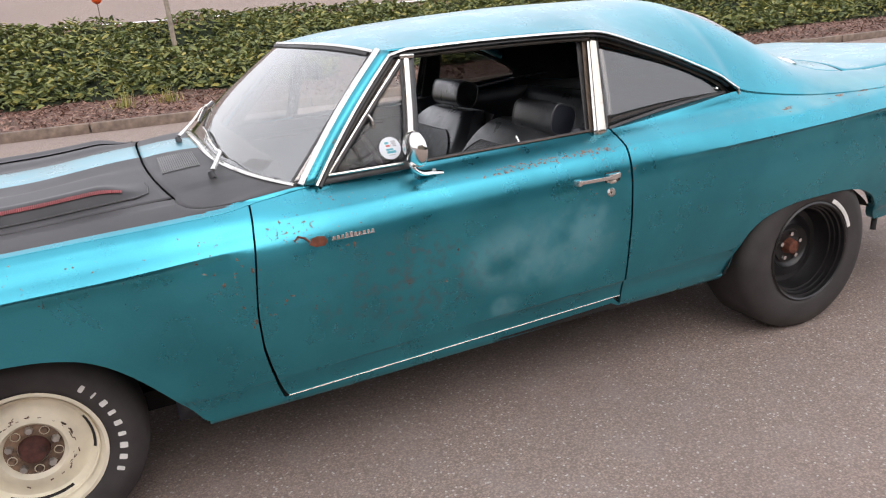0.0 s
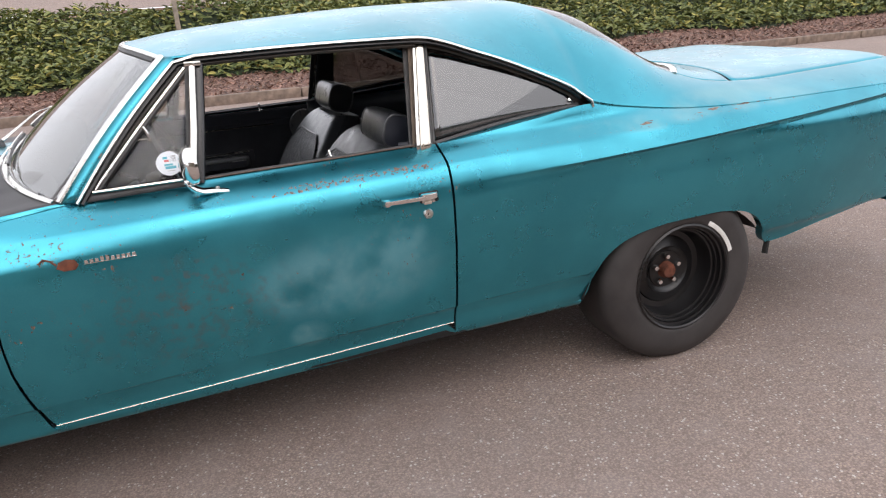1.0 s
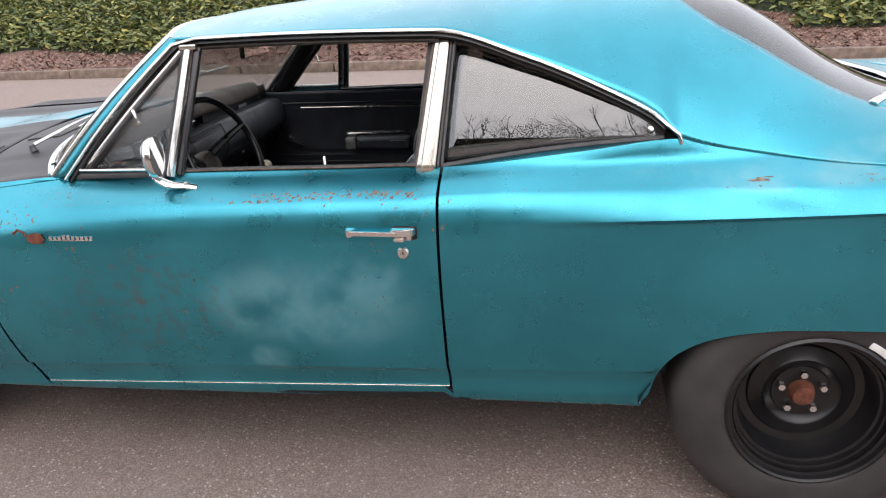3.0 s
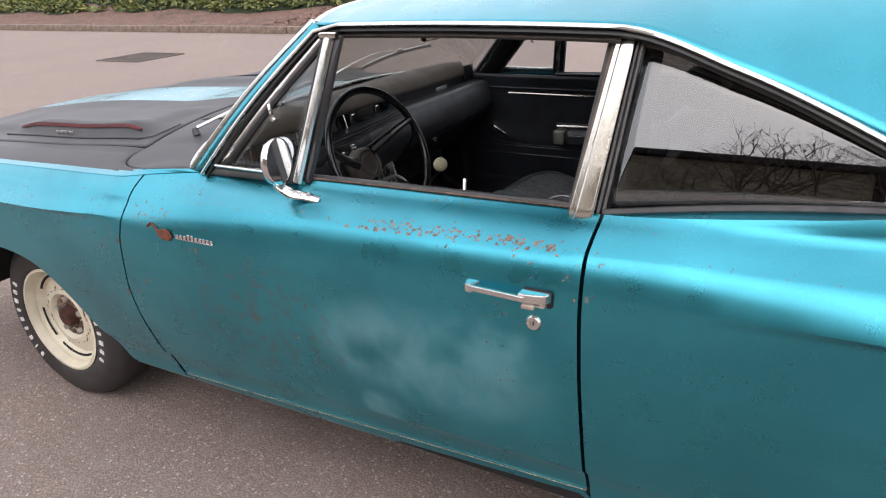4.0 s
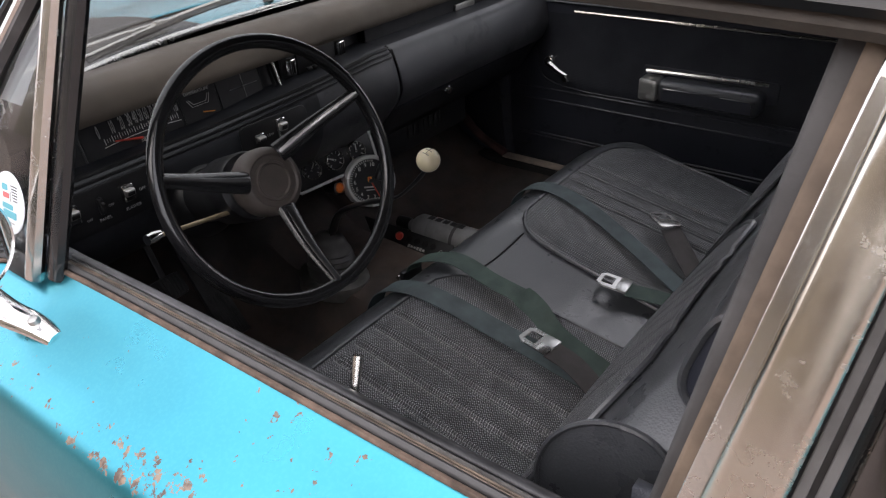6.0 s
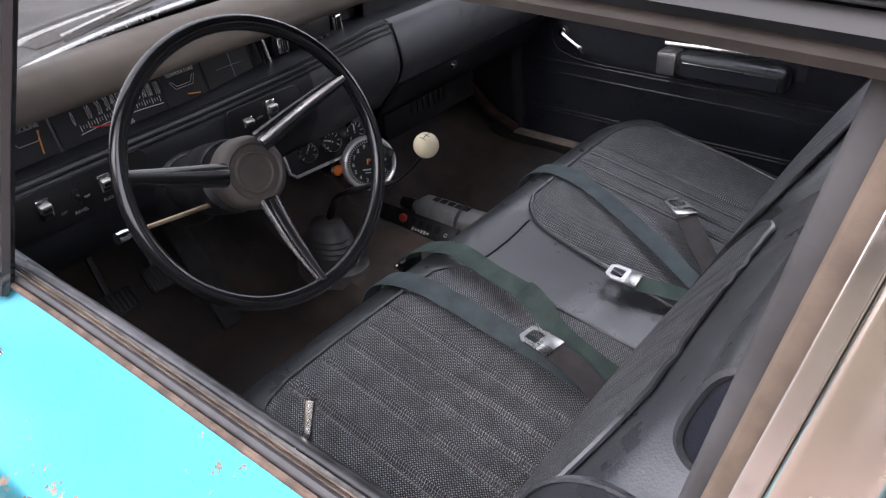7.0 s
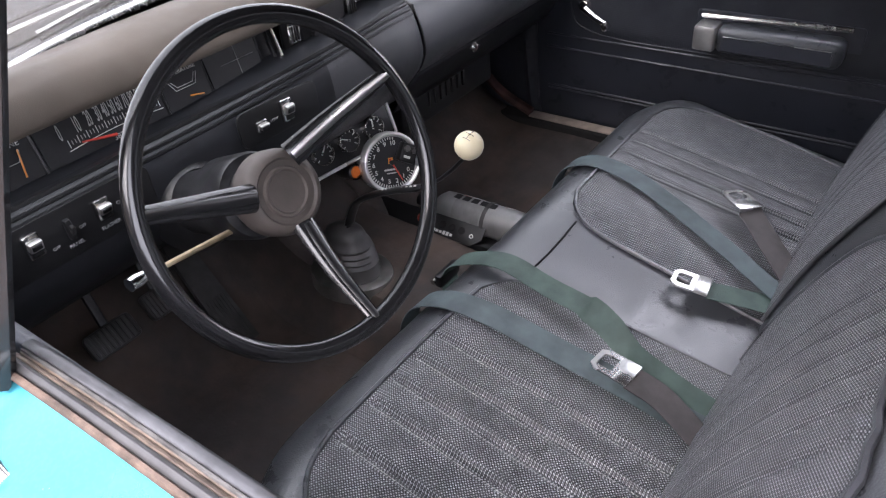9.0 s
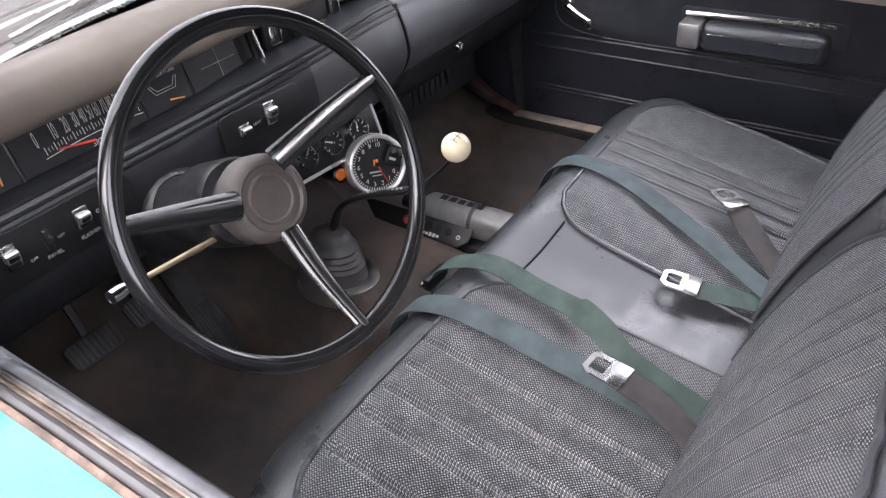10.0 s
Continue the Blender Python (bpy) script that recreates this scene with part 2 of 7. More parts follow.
PAINT = make_paint()
BLACKOUT = plain("matte_black_paint", (0.035, 0.033, 0.035), 0.5, vary=0.5, scale=7, bump=0.06, bump_scale=220)
CHROME = make_chrome("chrome")
STAINLESS = make_chrome("brushed_stainless", (0.72, 0.70, 0.66), 0.2, 0.35)
RUBBER = plain("rubber", (0.055, 0.053, 0.053), 0.5, vary=0.4, scale=30, bump=0.15)
TYRE = plain("tyre_rubber", (0.038, 0.034, 0.033), 0.62, vary=0.35, scale=12, bump=0.12, bump_scale=160)
BLACK = plain("black_enamel", (0.012, 0.012, 0.013), 0.35, vary=0.5, scale=20)
DARK = plain("underbody", (0.012, 0.011, 0.011), 0.85, vary=0.5, scale=12, bump=0.2)
CREAM = plain("cream_steel_paint", (0.72, 0.66, 0.52), 0.45, vary=0.16, scale=14, bump=0.1, bump_scale=70)
RUST = plain("rust", (0.17, 0.055, 0.03), 0.85, vary=0.6, scale=50, bump=0.4)
DARKRUST = plain("dark_rusty_hub", (0.075, 0.026, 0.020), 0.8, vary=0.7, scale=40, bump=0.4)
EDGE_METAL = plain("worn_edge_metal", (0.115, 0.078, 0.058), 0.7, vary=0.7, scale=60, bump=0.3)
VINYL = make_vinyl("black_vinyl", (0.046, 0.049, 0.055), 0.36, coat=1.0, strength=0.5)
VINYL_DOOR = make_vinyl("door_card_vinyl", (0.024, 0.027, 0.037), 0.38, 520, 0.35, 0.3)
DASHPAD = make_vinyl("dash_pad", (0.095, 0.078, 0.063), 0.58, 600, 0.3)
VINYL_ROLL = make_vinyl("padded_roll_vinyl", (0.050, 0.051, 0.056), 0.42, 600, 0.3, 0.2)
DASHFACE = plain("dash_face_paint", (0.012, 0.013, 0.016), 0.42, vary=0.5, scale=30, bump=0.08, bump_scale=300)
WOVEN = make_woven()
FLOORMAT = make_floor_mat()
GLASS = make_glass("clear_glass", (0.90, 0.91, 0.91))
SCREEN = make_glass("windscreen_glass", (0.88, 0.89, 0.88), 0.02, 0.25)
GLASS_SMOKE = make_glass("tinted_glass", (0.40, 0.41, 0.41), 0.0, 0.16)
MIRROR = material("mirror_glass", (0.85, 0.86, 0.86), 0.02, 1.0)
GAUGEFACE = plain("gauge_face", (0.014, 0.014, 0.016), 0.6, vary=0.3)
WHITE = plain("white_marking", (0.72, 0.71, 0.68), 0.6, vary=0.12)
THREAD = plain("grey_thread", (0.46, 0.46, 0.45), 0.7, vary=0.3)
TONGUE = plain("satin_tongue_steel", (0.50, 0.50, 0.49), 0.28, 0.95, vary=0.2, scale=60)
GREYMARK = plain("grey_marking", (0.52, 0.51, 0.49), 0.6, vary=0.2)
DIALRING = plain("silver_ring", (0.75, 0.75, 0.74), 0.3, 0.4, vary=0.05)
RED = plain("red_marking", (0.55, 0.05, 0.03), 0.5, vary=0.15)
ORANGE = plain("orange_marking", (0.75, 0.28, 0.05), 0.5, vary=0.15)
IVORY = plain("ivory_knob", (0.84, 0.74, 0.50), 0.25, vary=0.06, coat=0.5)
WEBBING = plain("seat_belt_webbing", (0.080, 0.106, 0.112), 0.6, vary=0.4, scale=25, bump=0.3, bump_scale=900)
WEBBING_GREEN = plain("green_belt_webbing", (0.058, 0.090, 0.078), 0.6, vary=0.4, scale=25, bump=0.3, bump_scale=900)
WEBBING_DARK = plain("brown_belt_webbing", (0.062, 0.056, 0.056), 0.65, vary=0.5, scale=25, bump=0.3, bump_scale=900)
ALLOY = plain("brushed_aluminium", (0.50, 0.49, 0.47), 0.38, 0.9, vary=0.3, scale=25)
PAD = plain("horn_pad_plastic", (0.070, 0.058, 0.051), 0.55, vary=0.35, scale=22, bump=0.2, bump_scale=500)
WHEELBLACK = plain("gloss_black_rim", (0.012, 0.012, 0.013), 0.22, vary=0.3, coat=0.4)
STEELBLACK = plain("black_wheel_steel", (0.010, 0.0095, 0.010), 0.30, vary=0.4, scale=18, bump=0.1)
REDLINE = plain("red_stripe", (0.36, 0.085, 0.09), 0.5, vary=0.2)
STICKER = plain("sticker_white", (0.78, 0.82, 0.86), 0.45, vary=0.04)
STICKBLUE = plain("sticker_blue", (0.13, 0.46, 0.55), 0.5, vary=0.1)
STICKRED = plain("sticker_red", (0.65, 0.16, 0.16), 0.5, vary=0.1)
AMBER = material("amber_lamp", (0.26, 0.075, 0.02), 0.15, coat=0.6)
HUBRUST = plain("stained_hub_steel", (0.15, 0.095, 0.062), 0.75, vary=0.75, scale=45, bump=0.3)
CHANNEL = plain("window_channel_metal", (0.165, 0.125, 0.095), 0.55, 0.2, vary=0.7, scale=45, bump=0.2)
SCUFFED = plain("scuffed_black_trim", (0.055, 0.055, 0.058), 0.4, vary=0.85, scale=22, bump=0.1)
DULL = make_chrome("dull_stainless", (0.70, 0.65, 0.57), 0.20, 0.12)
SPOKE = make_chrome("brushed_spoke_strip", (0.34, 0.33, 0.32), 0.34, 0.5)
LOUVRE = plain("grey_louvre_paint", (0.085, 0.082, 0.080), 0.42, vary=0.3, scale=40)
TANEDGE = plain("faded_tan_edge", (0.125, 0.092, 0.066), 0.6, vary=0.55, scale=24, bump=0.2)
BROWNRUBBER = plain("weathered_brown_rubber", (0.044, 0.036, 0.029), 0.6, vary=0.5, scale=30, bump=0.2)
GRATE = plain("grey_cast_iron", (0.11, 0.088, 0.075), 0.8, vary=0.4, scale=30, bump=0.3)
SILLPLATE = plain("worn_sill_plate", (0.46, 0.38, 0.32), 0.55, 0.25, vary=0.35, scale=30, bump=0.1)
COLUMN = plain("column_paint", (0.020, 0.020, 0.022), 0.38, vary=0.9, scale=60, bump=0.12)
AMBER.node_tree.nodes["Principled BSDF"].inputs["Emission Color"].default_value = (1.0, 0.25, 0.05, 1)
AMBER.node_tree.nodes["Principled BSDF"].inputs["Emission Strength"].default_value = 0.05
ASPHALT = make_asphalt()
CONCRETE = plain("kerb_concrete", (0.21, 0.155, 0.12), 0.9, vary=0.45, scale=9, bump=0.5, bump_scale=60)
MULCH = make_mulch()
LEAF = make_leaf("hedge_leaf", (0.048, 0.078, 0.022), (0.23, 0.25, 0.075))
LEAFY = make_leaf("yellow_leaf", (0.14, 0.16, 0.03), (0.42, 0.36, 0.10))
BARK = plain("bark", (0.11, 0.085, 0.065), 0.9, vary=0.4, scale=25, bump=0.6)
BRICKY = plain("tan_cladding", (0.29, 0.25, 0.19), 0.85, vary=0.35, scale=3, bump=0.3)
HEADLINER = plain("headliner", (0.016, 0.016, 0.017), 0.8, vary=0.3, bump=0.1)

# ---- building helpers ----
def world_of(o):
    m = o.matrix_basis.copy()
    return world_of(o.parent) @ o.matrix_parent_inverse @ m if o.parent else m


def part(name, bm, mat, parent=None, label="", smooth=True, solid=0.0, subsurf=0, weld=True):
    """Links a bmesh as one mesh object, under a thing or a part."""
    if weld:
        bmesh.ops.remove_doubles(bm, verts=bm.verts, dist=1e-5)
    me = bpy.data.meshes.new(name)
    bm.to_mesh(me)
    bm.free()
    for m in mat if isinstance(mat, (list, tuple)) else [mat]:
        me.materials.append(m)
    if smooth:
        me.shade_smooth()
        me.set_sharp_from_angle(angle=radians(38))
    ob = new(name, me)
    if parent:
        ob.parent = parent
        ob.matrix_parent_inverse = world_of(parent).inverted()
    if solid:
        s = ob.modifiers.new("thickness", "SOLIDIFY")
        s.thickness, s.offset = solid, 0.0
    if subsurf:
        s = ob.modifiers.new("round", "SUBSURF")
        s.levels = s.render_levels = subsurf
    if label:
        ob["label"] = label
    return ob


def thing(name, at, label, category, group="", kind=""):
    ob = new(name)
    ob.empty_display_size = 0.1
    ob.location = at
    return tagged(ob, label, category, group, kind)


def sm(a, b, x):
    t = min(1.0, max(0.0, (x - a) / (b - a)))
    return t * t * (3 - 2 * t)


def curve(table):
    """A smooth function through (x, value) pairs; values may be tuples."""
    xs = [r[0] for r in table]
    vs = [np.array(r[1:], float) for r in table]
    n = len(xs)
    ds = []
    for i in range(n):
        if i in (0, n - 1):
            j = 0 if i == 0 else n - 2
            ds.append((vs[j + 1] - vs[j]) / (xs[j + 1] - xs[j]))
        else:
            l, r = (vs[i] - vs[i - 1]) / (xs[i] - xs[i - 1]), (vs[i + 1] - vs[i]) / (xs[i + 1] - xs[i])
            ds.append(np.where(l * r > 0, 2 * l * r / (l + r + np.where(l + r == 0, 1e-9, 0)), 0.0))

    def f(x):
        if x <= xs[0]:
            v = vs[0] + ds[0] * (x - xs[0])
        elif x >= xs[-1]:
            v = vs[-1] + ds[-1] * (x - xs[-1])
        else:
            i = max(j for j in range(n) if xs[j] <= x)
            i = min(i, n - 2)
            h = xs[i + 1] - xs[i]
            t = (x - xs[i]) / h
            v = (2 * t**3 - 3 * t**2 + 1) * vs[i] + (t**3 - 2 * t**2 + t) * h * ds[i] + (-2 * t**3 + 3 * t**2) * vs[i + 1] + (t**3 - t**2) * h * ds[i + 1]
        return float(v[0]) if len(v) == 1 else tuple(float(c) for c in v)

    return f


def lin(a, b, n):
    return [a + (b - a) * i / (n - 1) for i in range(n)]


def grid(fn, us, vs, bm=None, mat=0):
    bm = bm or bmesh.new()
    rows = [[bm.verts.new(fn(u, v)) for v in vs] for u in us]
    for a, b in zip(rows, rows[1:]):
        for i in range(len(vs) - 1):
            try:
                bm.faces.new((a[i], b[i], b[i + 1], a[i + 1])).material_index = mat
            except ValueError:
                pass
    return bm


def tube(points, radius, n=8, closed=False, bm=None, flat=1.0, up=None, caps=True, mat=0):
    """A round or flattened bar swept along points; radius may be a list."""
    bm = bm or bmesh.new()
    pts = [Vector(p) for p in points]
    rings = []
    last = Vector(up) if up else None
    for i, p in enumerate(pts):
        a = pts[i - 1] if (i or closed) else p
        b = pts[(i + 1) % len(pts)] if (i < len(pts) - 1 or closed) else p
        d = (b - a).normalized()
        side = d.cross(last if last else (Vector((0, 0, 1)) if abs(d.z) < 0.9 else Vector((1, 0, 0))))
        side.normalize()
        top = side.cross(d).normalized()
        if not up:
            last = top
        r = radius[i] if isinstance(radius, (list, tuple)) else radius
        rings.append([bm.verts.new(p + side * (math.cos(2 * math.pi * k / n) * r) + top * (math.sin(2 * math.pi * k / n) * r * flat)) for k in range(n)])
    pairs = list(zip(rings, rings[1:])) + ([(rings[-1], rings[0])] if closed else [])
    for a, b in pairs:
        for k in range(n):
            bm.faces.new((a[k], a[(k + 1) % n], b[(k + 1) % n], b[k])).material_index = mat
    if not closed and caps:
        bm.faces.new(rings[0][::-1]).material_index = mat
        bm.faces.new(rings[-1]).material_index = mat
    return bm


def box(c, s, bevel=0.0, m=None, bm=None, seg=2, mat=0):
    """A box of centre c and size s with rounded edges; m: a pose put on top."""
    bm = bm or bmesh.new()
    tmp = bmesh.new()
    bmesh.ops.create_cube(tmp, size=1.0)
    for v in tmp.verts:
        v.co = Vector((v.co.x * s[0], v.co.y * s[1], v.co.z * s[2]))
    if bevel:
        bmesh.ops.bevel(tmp, geom=tmp.edges[:], offset=bevel, segments=seg, affect="EDGES", profile=0.5)
    mm = (m or Matrix()) @ Matrix.Translation(c)
    join(bm, tmp, mm, mat)
    return bm


def join(bm, tmp, m=Matrix(), mat=0):
    idx = {}
    for v in tmp.verts:
        idx[v] = bm.verts.new(m @ v.co)
    for f in tmp.faces:
        try:
            bm.faces.new([idx[v] for v in f.verts]).material_index = mat
        except ValueError:
            pass
    tmp.free()
    return bm


def lathe(profile, m=Matrix(), n=48, bm=None, mats=None):
    """Turns (radius, height) pairs round the local z axis and puts the result at m."""
    bm = bm or bmesh.new()
    rings = []
    for r, h in profile:
        if r < 1e-6:
            rings.append([bm.verts.new(m @ Vector((0, 0, h)))])
        else:
            rings.append([bm.verts.new(m @ Vector((r * math.cos(2 * math.pi * k / n), r * math.sin(2 * math.pi * k / n), h))) for k in range(n)])
    for i, (a, b) in enumerate(zip(rings, rings[1:])):
        for k in range(n):
            q = [a[k % len(a)], a[(k + 1) % len(a)], b[(k + 1) % len(b)], b[k % len(b)]]
            q = [v for j, v in enumerate(q) if v not in q[:j]]
            if len(q) > 2:
                f = bm.faces.new(q)
                f.material_index = mats[i] if mats else 0
    return bm


def plate(outline, thick, m=Matrix(), bevel=0.0, bm=None, mat=0):
    """A flat plate with the given 2D outline in its local xy, thick along z, at m."""
    bm = bm or bmesh.new()
    tmp = bmesh.new()
    lo = [tmp.verts.new((x, y, -thick / 2)) for x, y in outline]
    f = tmp.faces.new(lo)
    ex = bmesh.ops.extrude_face_region(tmp, geom=[f])
    up = [v for v in ex["geom"] if isinstance(v, bmesh.types.BMVert)]
    for v in up:
        v.co.z = thick / 2
    bmesh.ops.recalc_face_normals(tmp, faces=tmp.faces)
    if bevel:
        es = [e for e in tmp.edges if abs(e.verts[0].co.z - e.verts[1].co.z) < 1e-7]
        bmesh.ops.bevel(tmp, geom=es, offset=bevel, segments=2, affect="EDGES", profile=0.5)
    return join(bm, tmp, m, mat)


def rounded(w, h, r, n=5):
    """Outline of a rounded rectangle round the origin."""
    out = []
    for cx, cy, a in ((w / 2 - r, h / 2 - r, 0), (-w / 2 + r, h / 2 - r, 90), (-w / 2 + r, -h / 2 + r, 180), (w / 2 - r, -h / 2 + r, 270)):
        for i in range(n):
            t = radians(a + 90 * i / (n - 1))
            out.append((cx + r * math.cos(t), cy + r * math.sin(t)))
    return out


def axes(origin, z, x=None):
    """A pose with its local z along z and its local x as near as may be to x."""
    z = Vector(z).normalized()
    x = Vector(x) if x else (Vector((1, 0, 0)) if abs(z.x) < 0.9 else Vector((0, 0, 1)))
    x = (x - z * x.dot(z)).normalized()
    y = z.cross(x)
    return Matrix(((x.x, y.x, z.x, origin[0]), (x.y, y.y, z.y, origin[1]), (x.z, y.z, z.z, origin[2]), (0, 0, 0, 1)))


def ribbon(points, width, thick, side, bm=None, mat=0):
    """A strap of the given width lying along points; side: its width direction (one, or one a point)."""
    bm = bm or bmesh.new()
    pts = [Vector(p) for p in points]
    rows = []
    for i, p in enumerate(pts):
        s = Vector(side[i] if isinstance(side, list) else side).normalized()
        d = (pts[min(i + 1, len(pts) - 1)] - pts[max(i - 1, 0)]).normalized()
        nrm = d.cross(s).normalized()
        if nrm.z < 0:
            nrm = -nrm
        a, b = p + s * width / 2, p - s * width / 2
        rows.append([bm.verts.new(q) for q in (a, b, b + nrm * thick, a + nrm * thick)])
    for r, q in zip(rows, rows[1:]):
        for k in range(4):
            bm.faces.new((r[k], r[(k + 1) % 4], q[(k + 1) % 4], q[k])).material_index = mat
    bm.faces.new(rows[0][::-1]).material_index = mat
    bm.faces.new(rows[-1]).material_index = mat
    return bm


def smooth_path(points, n=8):
    """More points along a Catmull-Rom line."""
    p = [Vector(q) for q in points]
    p = [2 * p[0] - p[1]] + p + [2 * p[-1] - p[-2]]
    out = []
    for i in range(1, len(p) - 2):
        for k in range(n):
            t = k / n
            out.append(0.5 * ((2 * p[i]) + (p[i + 1] - p[i - 1]) * t + (2 * p[i - 1] - 5 * p[i] + 4 * p[i + 1] - p[i + 2]) * t * t + (3 * p[i] - p[i - 1] - 3 * p[i + 1] + p[i + 2]) * t**3))
    return out + [p[-2]]


def writing(text, size, mat, m, parent, name="lettering", depth=0.0004):
    """Raised letters in the built-in font, lying in the local xy of m, centred."""
    c = bpy.data.curves.new(name, "FONT")
    c.body, c.size, c.extrude, c.align_x, c.align_y = text, size, depth, "CENTER", "CENTER"
    tmp = bpy.data.objects.new("tmp", c)
    me = bpy.data.meshes.new_from_object(tmp)
    bpy.data.objects.remove(tmp)
    me.transform(m)
    me.materials.append(mat)
    ob = new(name, me)
    ob.parent = parent
    ob.matrix_parent_inverse = world_of(parent).inverted()
    return ob

# ---- the place: car park, kerb, planted bank ----
def kerb_y(x):
    return 10.1 - 0.045 * x


def bank_z(d):
    """Height of the planted bank, d metres behind the kerb's face."""
    return BANK(d)


BANK = curve([(0.0, 0.10), (0.6, 0.15), (2.0, 0.24), (4.0, 0.55), (7.0, 1.15), (9.0, 1.6), (11.0, 1.95), (20.0, 3.6), (60.0, 9.5), (400.0, 45.0)])


def build_ground():
    bm = grid(lambda u, v: (u, v, 0.0), [-400, -60, -20, 0, 20, 60, 400], [-400, -60, -10, 0, 12, 60, 400])
    tagged(part("ground", bm, ASPHALT, smooth=False), "worn grey-brown asphalt of a car park", "ground", kind="structure")
    # planted bank behind the kerb
    ds = [0.14, 0.4, 0.8, 1.4, 2, 3, 4, 5, 6, 7, 8, 9, 10]
    xs = lin(-60, 60, 121)
    bm = grid(lambda x, d: (x, kerb_y(x) + d, bank_z(d) + 0.05 * noise.noise((x * 0.9, d * 0.9, 0)) * min(1, d)), xs, ds)
    tagged(part("planting_bed", bm, MULCH), "sloping planting bed covered with red-brown bark mulch", "planting bed", kind="structure")
    bm = grid(lambda x, d: (x, kerb_y(x) + d, bank_z(d) + 0.02), lin(-300, 300, 7), [10, 12, 16, 24, 60, 300])
    tagged(part("road", bm, ASPHALT), "asphalt lane above the planted bank", "road", kind="structure")
    # kerb of cast stones
    kerb = thing("kerb", (0, kerb_y(0), 0), "weathered concrete kerb along the car park", "kerb", kind="structure")
    stone = box((0, 0.07, 0.06), (1.78, 0.16, 0.20), 0.022)
    proto = part("kerb_stone", stone, CONCRETE, kerb)
    turn = math.degrees(math.atan(-0.045))
    for i in range(-26, 27):
        x = 0.9 + i * 1.8
        o = proto if i == -26 else proto.copy()
        if o is not proto:
            scene.collection.objects.link(o)
        o.matrix_parent_inverse = world_of(kerb).inverted()
        o.matrix_basis = pose(x, kerb_y(x) + random.uniform(-0.008, 0.008), random.uniform(-0.008, 0.008), 0, 0, turn)
    # drain grate
    drain = thing("drain_grate", (-9.2, 6.8, 0), "rusty cast-iron drain grate set in the asphalt", "drain grate")
    bm = bmesh.new()
    for a, b, w, h in ((0, 0.5, 1.1, 0.06), (0, -0.5, 1.1, 0.06), (0.52, 0, 0.06, 0.94), (-0.52, 0, 0.06, 0.94)):
        box((-9.2 + a, 6.8 + b, 0.005), (w, h, 0.03), 0.004, bm=bm)
    part("frame", bm, GRATE, drain)
    for i in range(11):
        part("bar", box((-9.2 - 0.45 + i * 0.09, 6.8, 0.003), (0.035, 0.94, 0.024), 0.004), GRATE, drain)


def leaves(n, place, size, mat, name, label, seed, category="hedge"):
    """Many folded leaves as one object; place(rng) gives a point and an outward lean."""
    rng = random.Random(seed)
    vs, fs = [], []
    for _ in range(n):
        p, up = place(rng)
        a, b = rng.uniform(0, 6.283), rng.uniform(-0.5, 0.75)
        d = Vector((math.cos(a) * math.cos(b), math.sin(a) * math.cos(b), math.sin(b)))
        nrm = (up + Vector((rng.uniform(-0.7, 0.7), rng.uniform(-0.7, 0.7), rng.uniform(-0.3, 0.7)))).normalized()
        s = d.cross(nrm).normalized()
        nrm = s.cross(d)
        L = size * rng.uniform(0.6, 1.3)
        W = L * 0.21
        i = len(vs)
        droop = nrm * -L * 0.16
        vs += [p, p + d * L * 0.28 + s * W * 0.85 + nrm * W * 0.35, p + d * L * 0.66 + s * W * 0.8 + nrm * W * 0.3 + droop * 0.4, p + d * L + droop, p + d * L * 0.66 - s * W * 0.8 + nrm * W * 0.3 + droop * 0.4, p + d * L * 0.28 - s * W * 0.85 + nrm * W * 0.35]
        fs += [(i, i + 1, i + 2, i + 3), (i, i + 3, i + 4, i + 5)]
    me = bpy.data.meshes.new(name)
    me.from_pydata([tuple(v) for v in vs], [], fs)
    me.materials.append(mat)
    return tagged(new(name, me), label, category, kind="stuff")


def hedge_shape(x, d):
    """Height of the hedge over the bank, d metres behind the kerb; it has gaps and a wavy front."""
    front = 2.3 + 0.7 * noise.noise((x * 0.35, 3.0, 0)) + 0.25 * noise.noise((x * 1.4, 8.0, 0))
    rise = (0.55 * sm(front, front + 0.5, d) + 0.45 * sm(front + 0.6, front + 2.6, d)) * (1 - sm(7.4, 8.2, d))
    gap = 1 - 0.9 * sm(0.30, 0.5, noise.noise((x * 0.28 + 5.0, d * 0.45, 2.0)))
    gap *= 1 - 0.97 * math.exp(-(((x - 2.4) / 0.95) ** 4 + ((d - 5.7) / 1.0) ** 4))
    return rise * gap * (0.62 + 0.25 * noise.noise((x * 0.9, d * 1.1, 5.0)) + 0.1 * noise.noise((x * 3, d * 3, 7.0)))


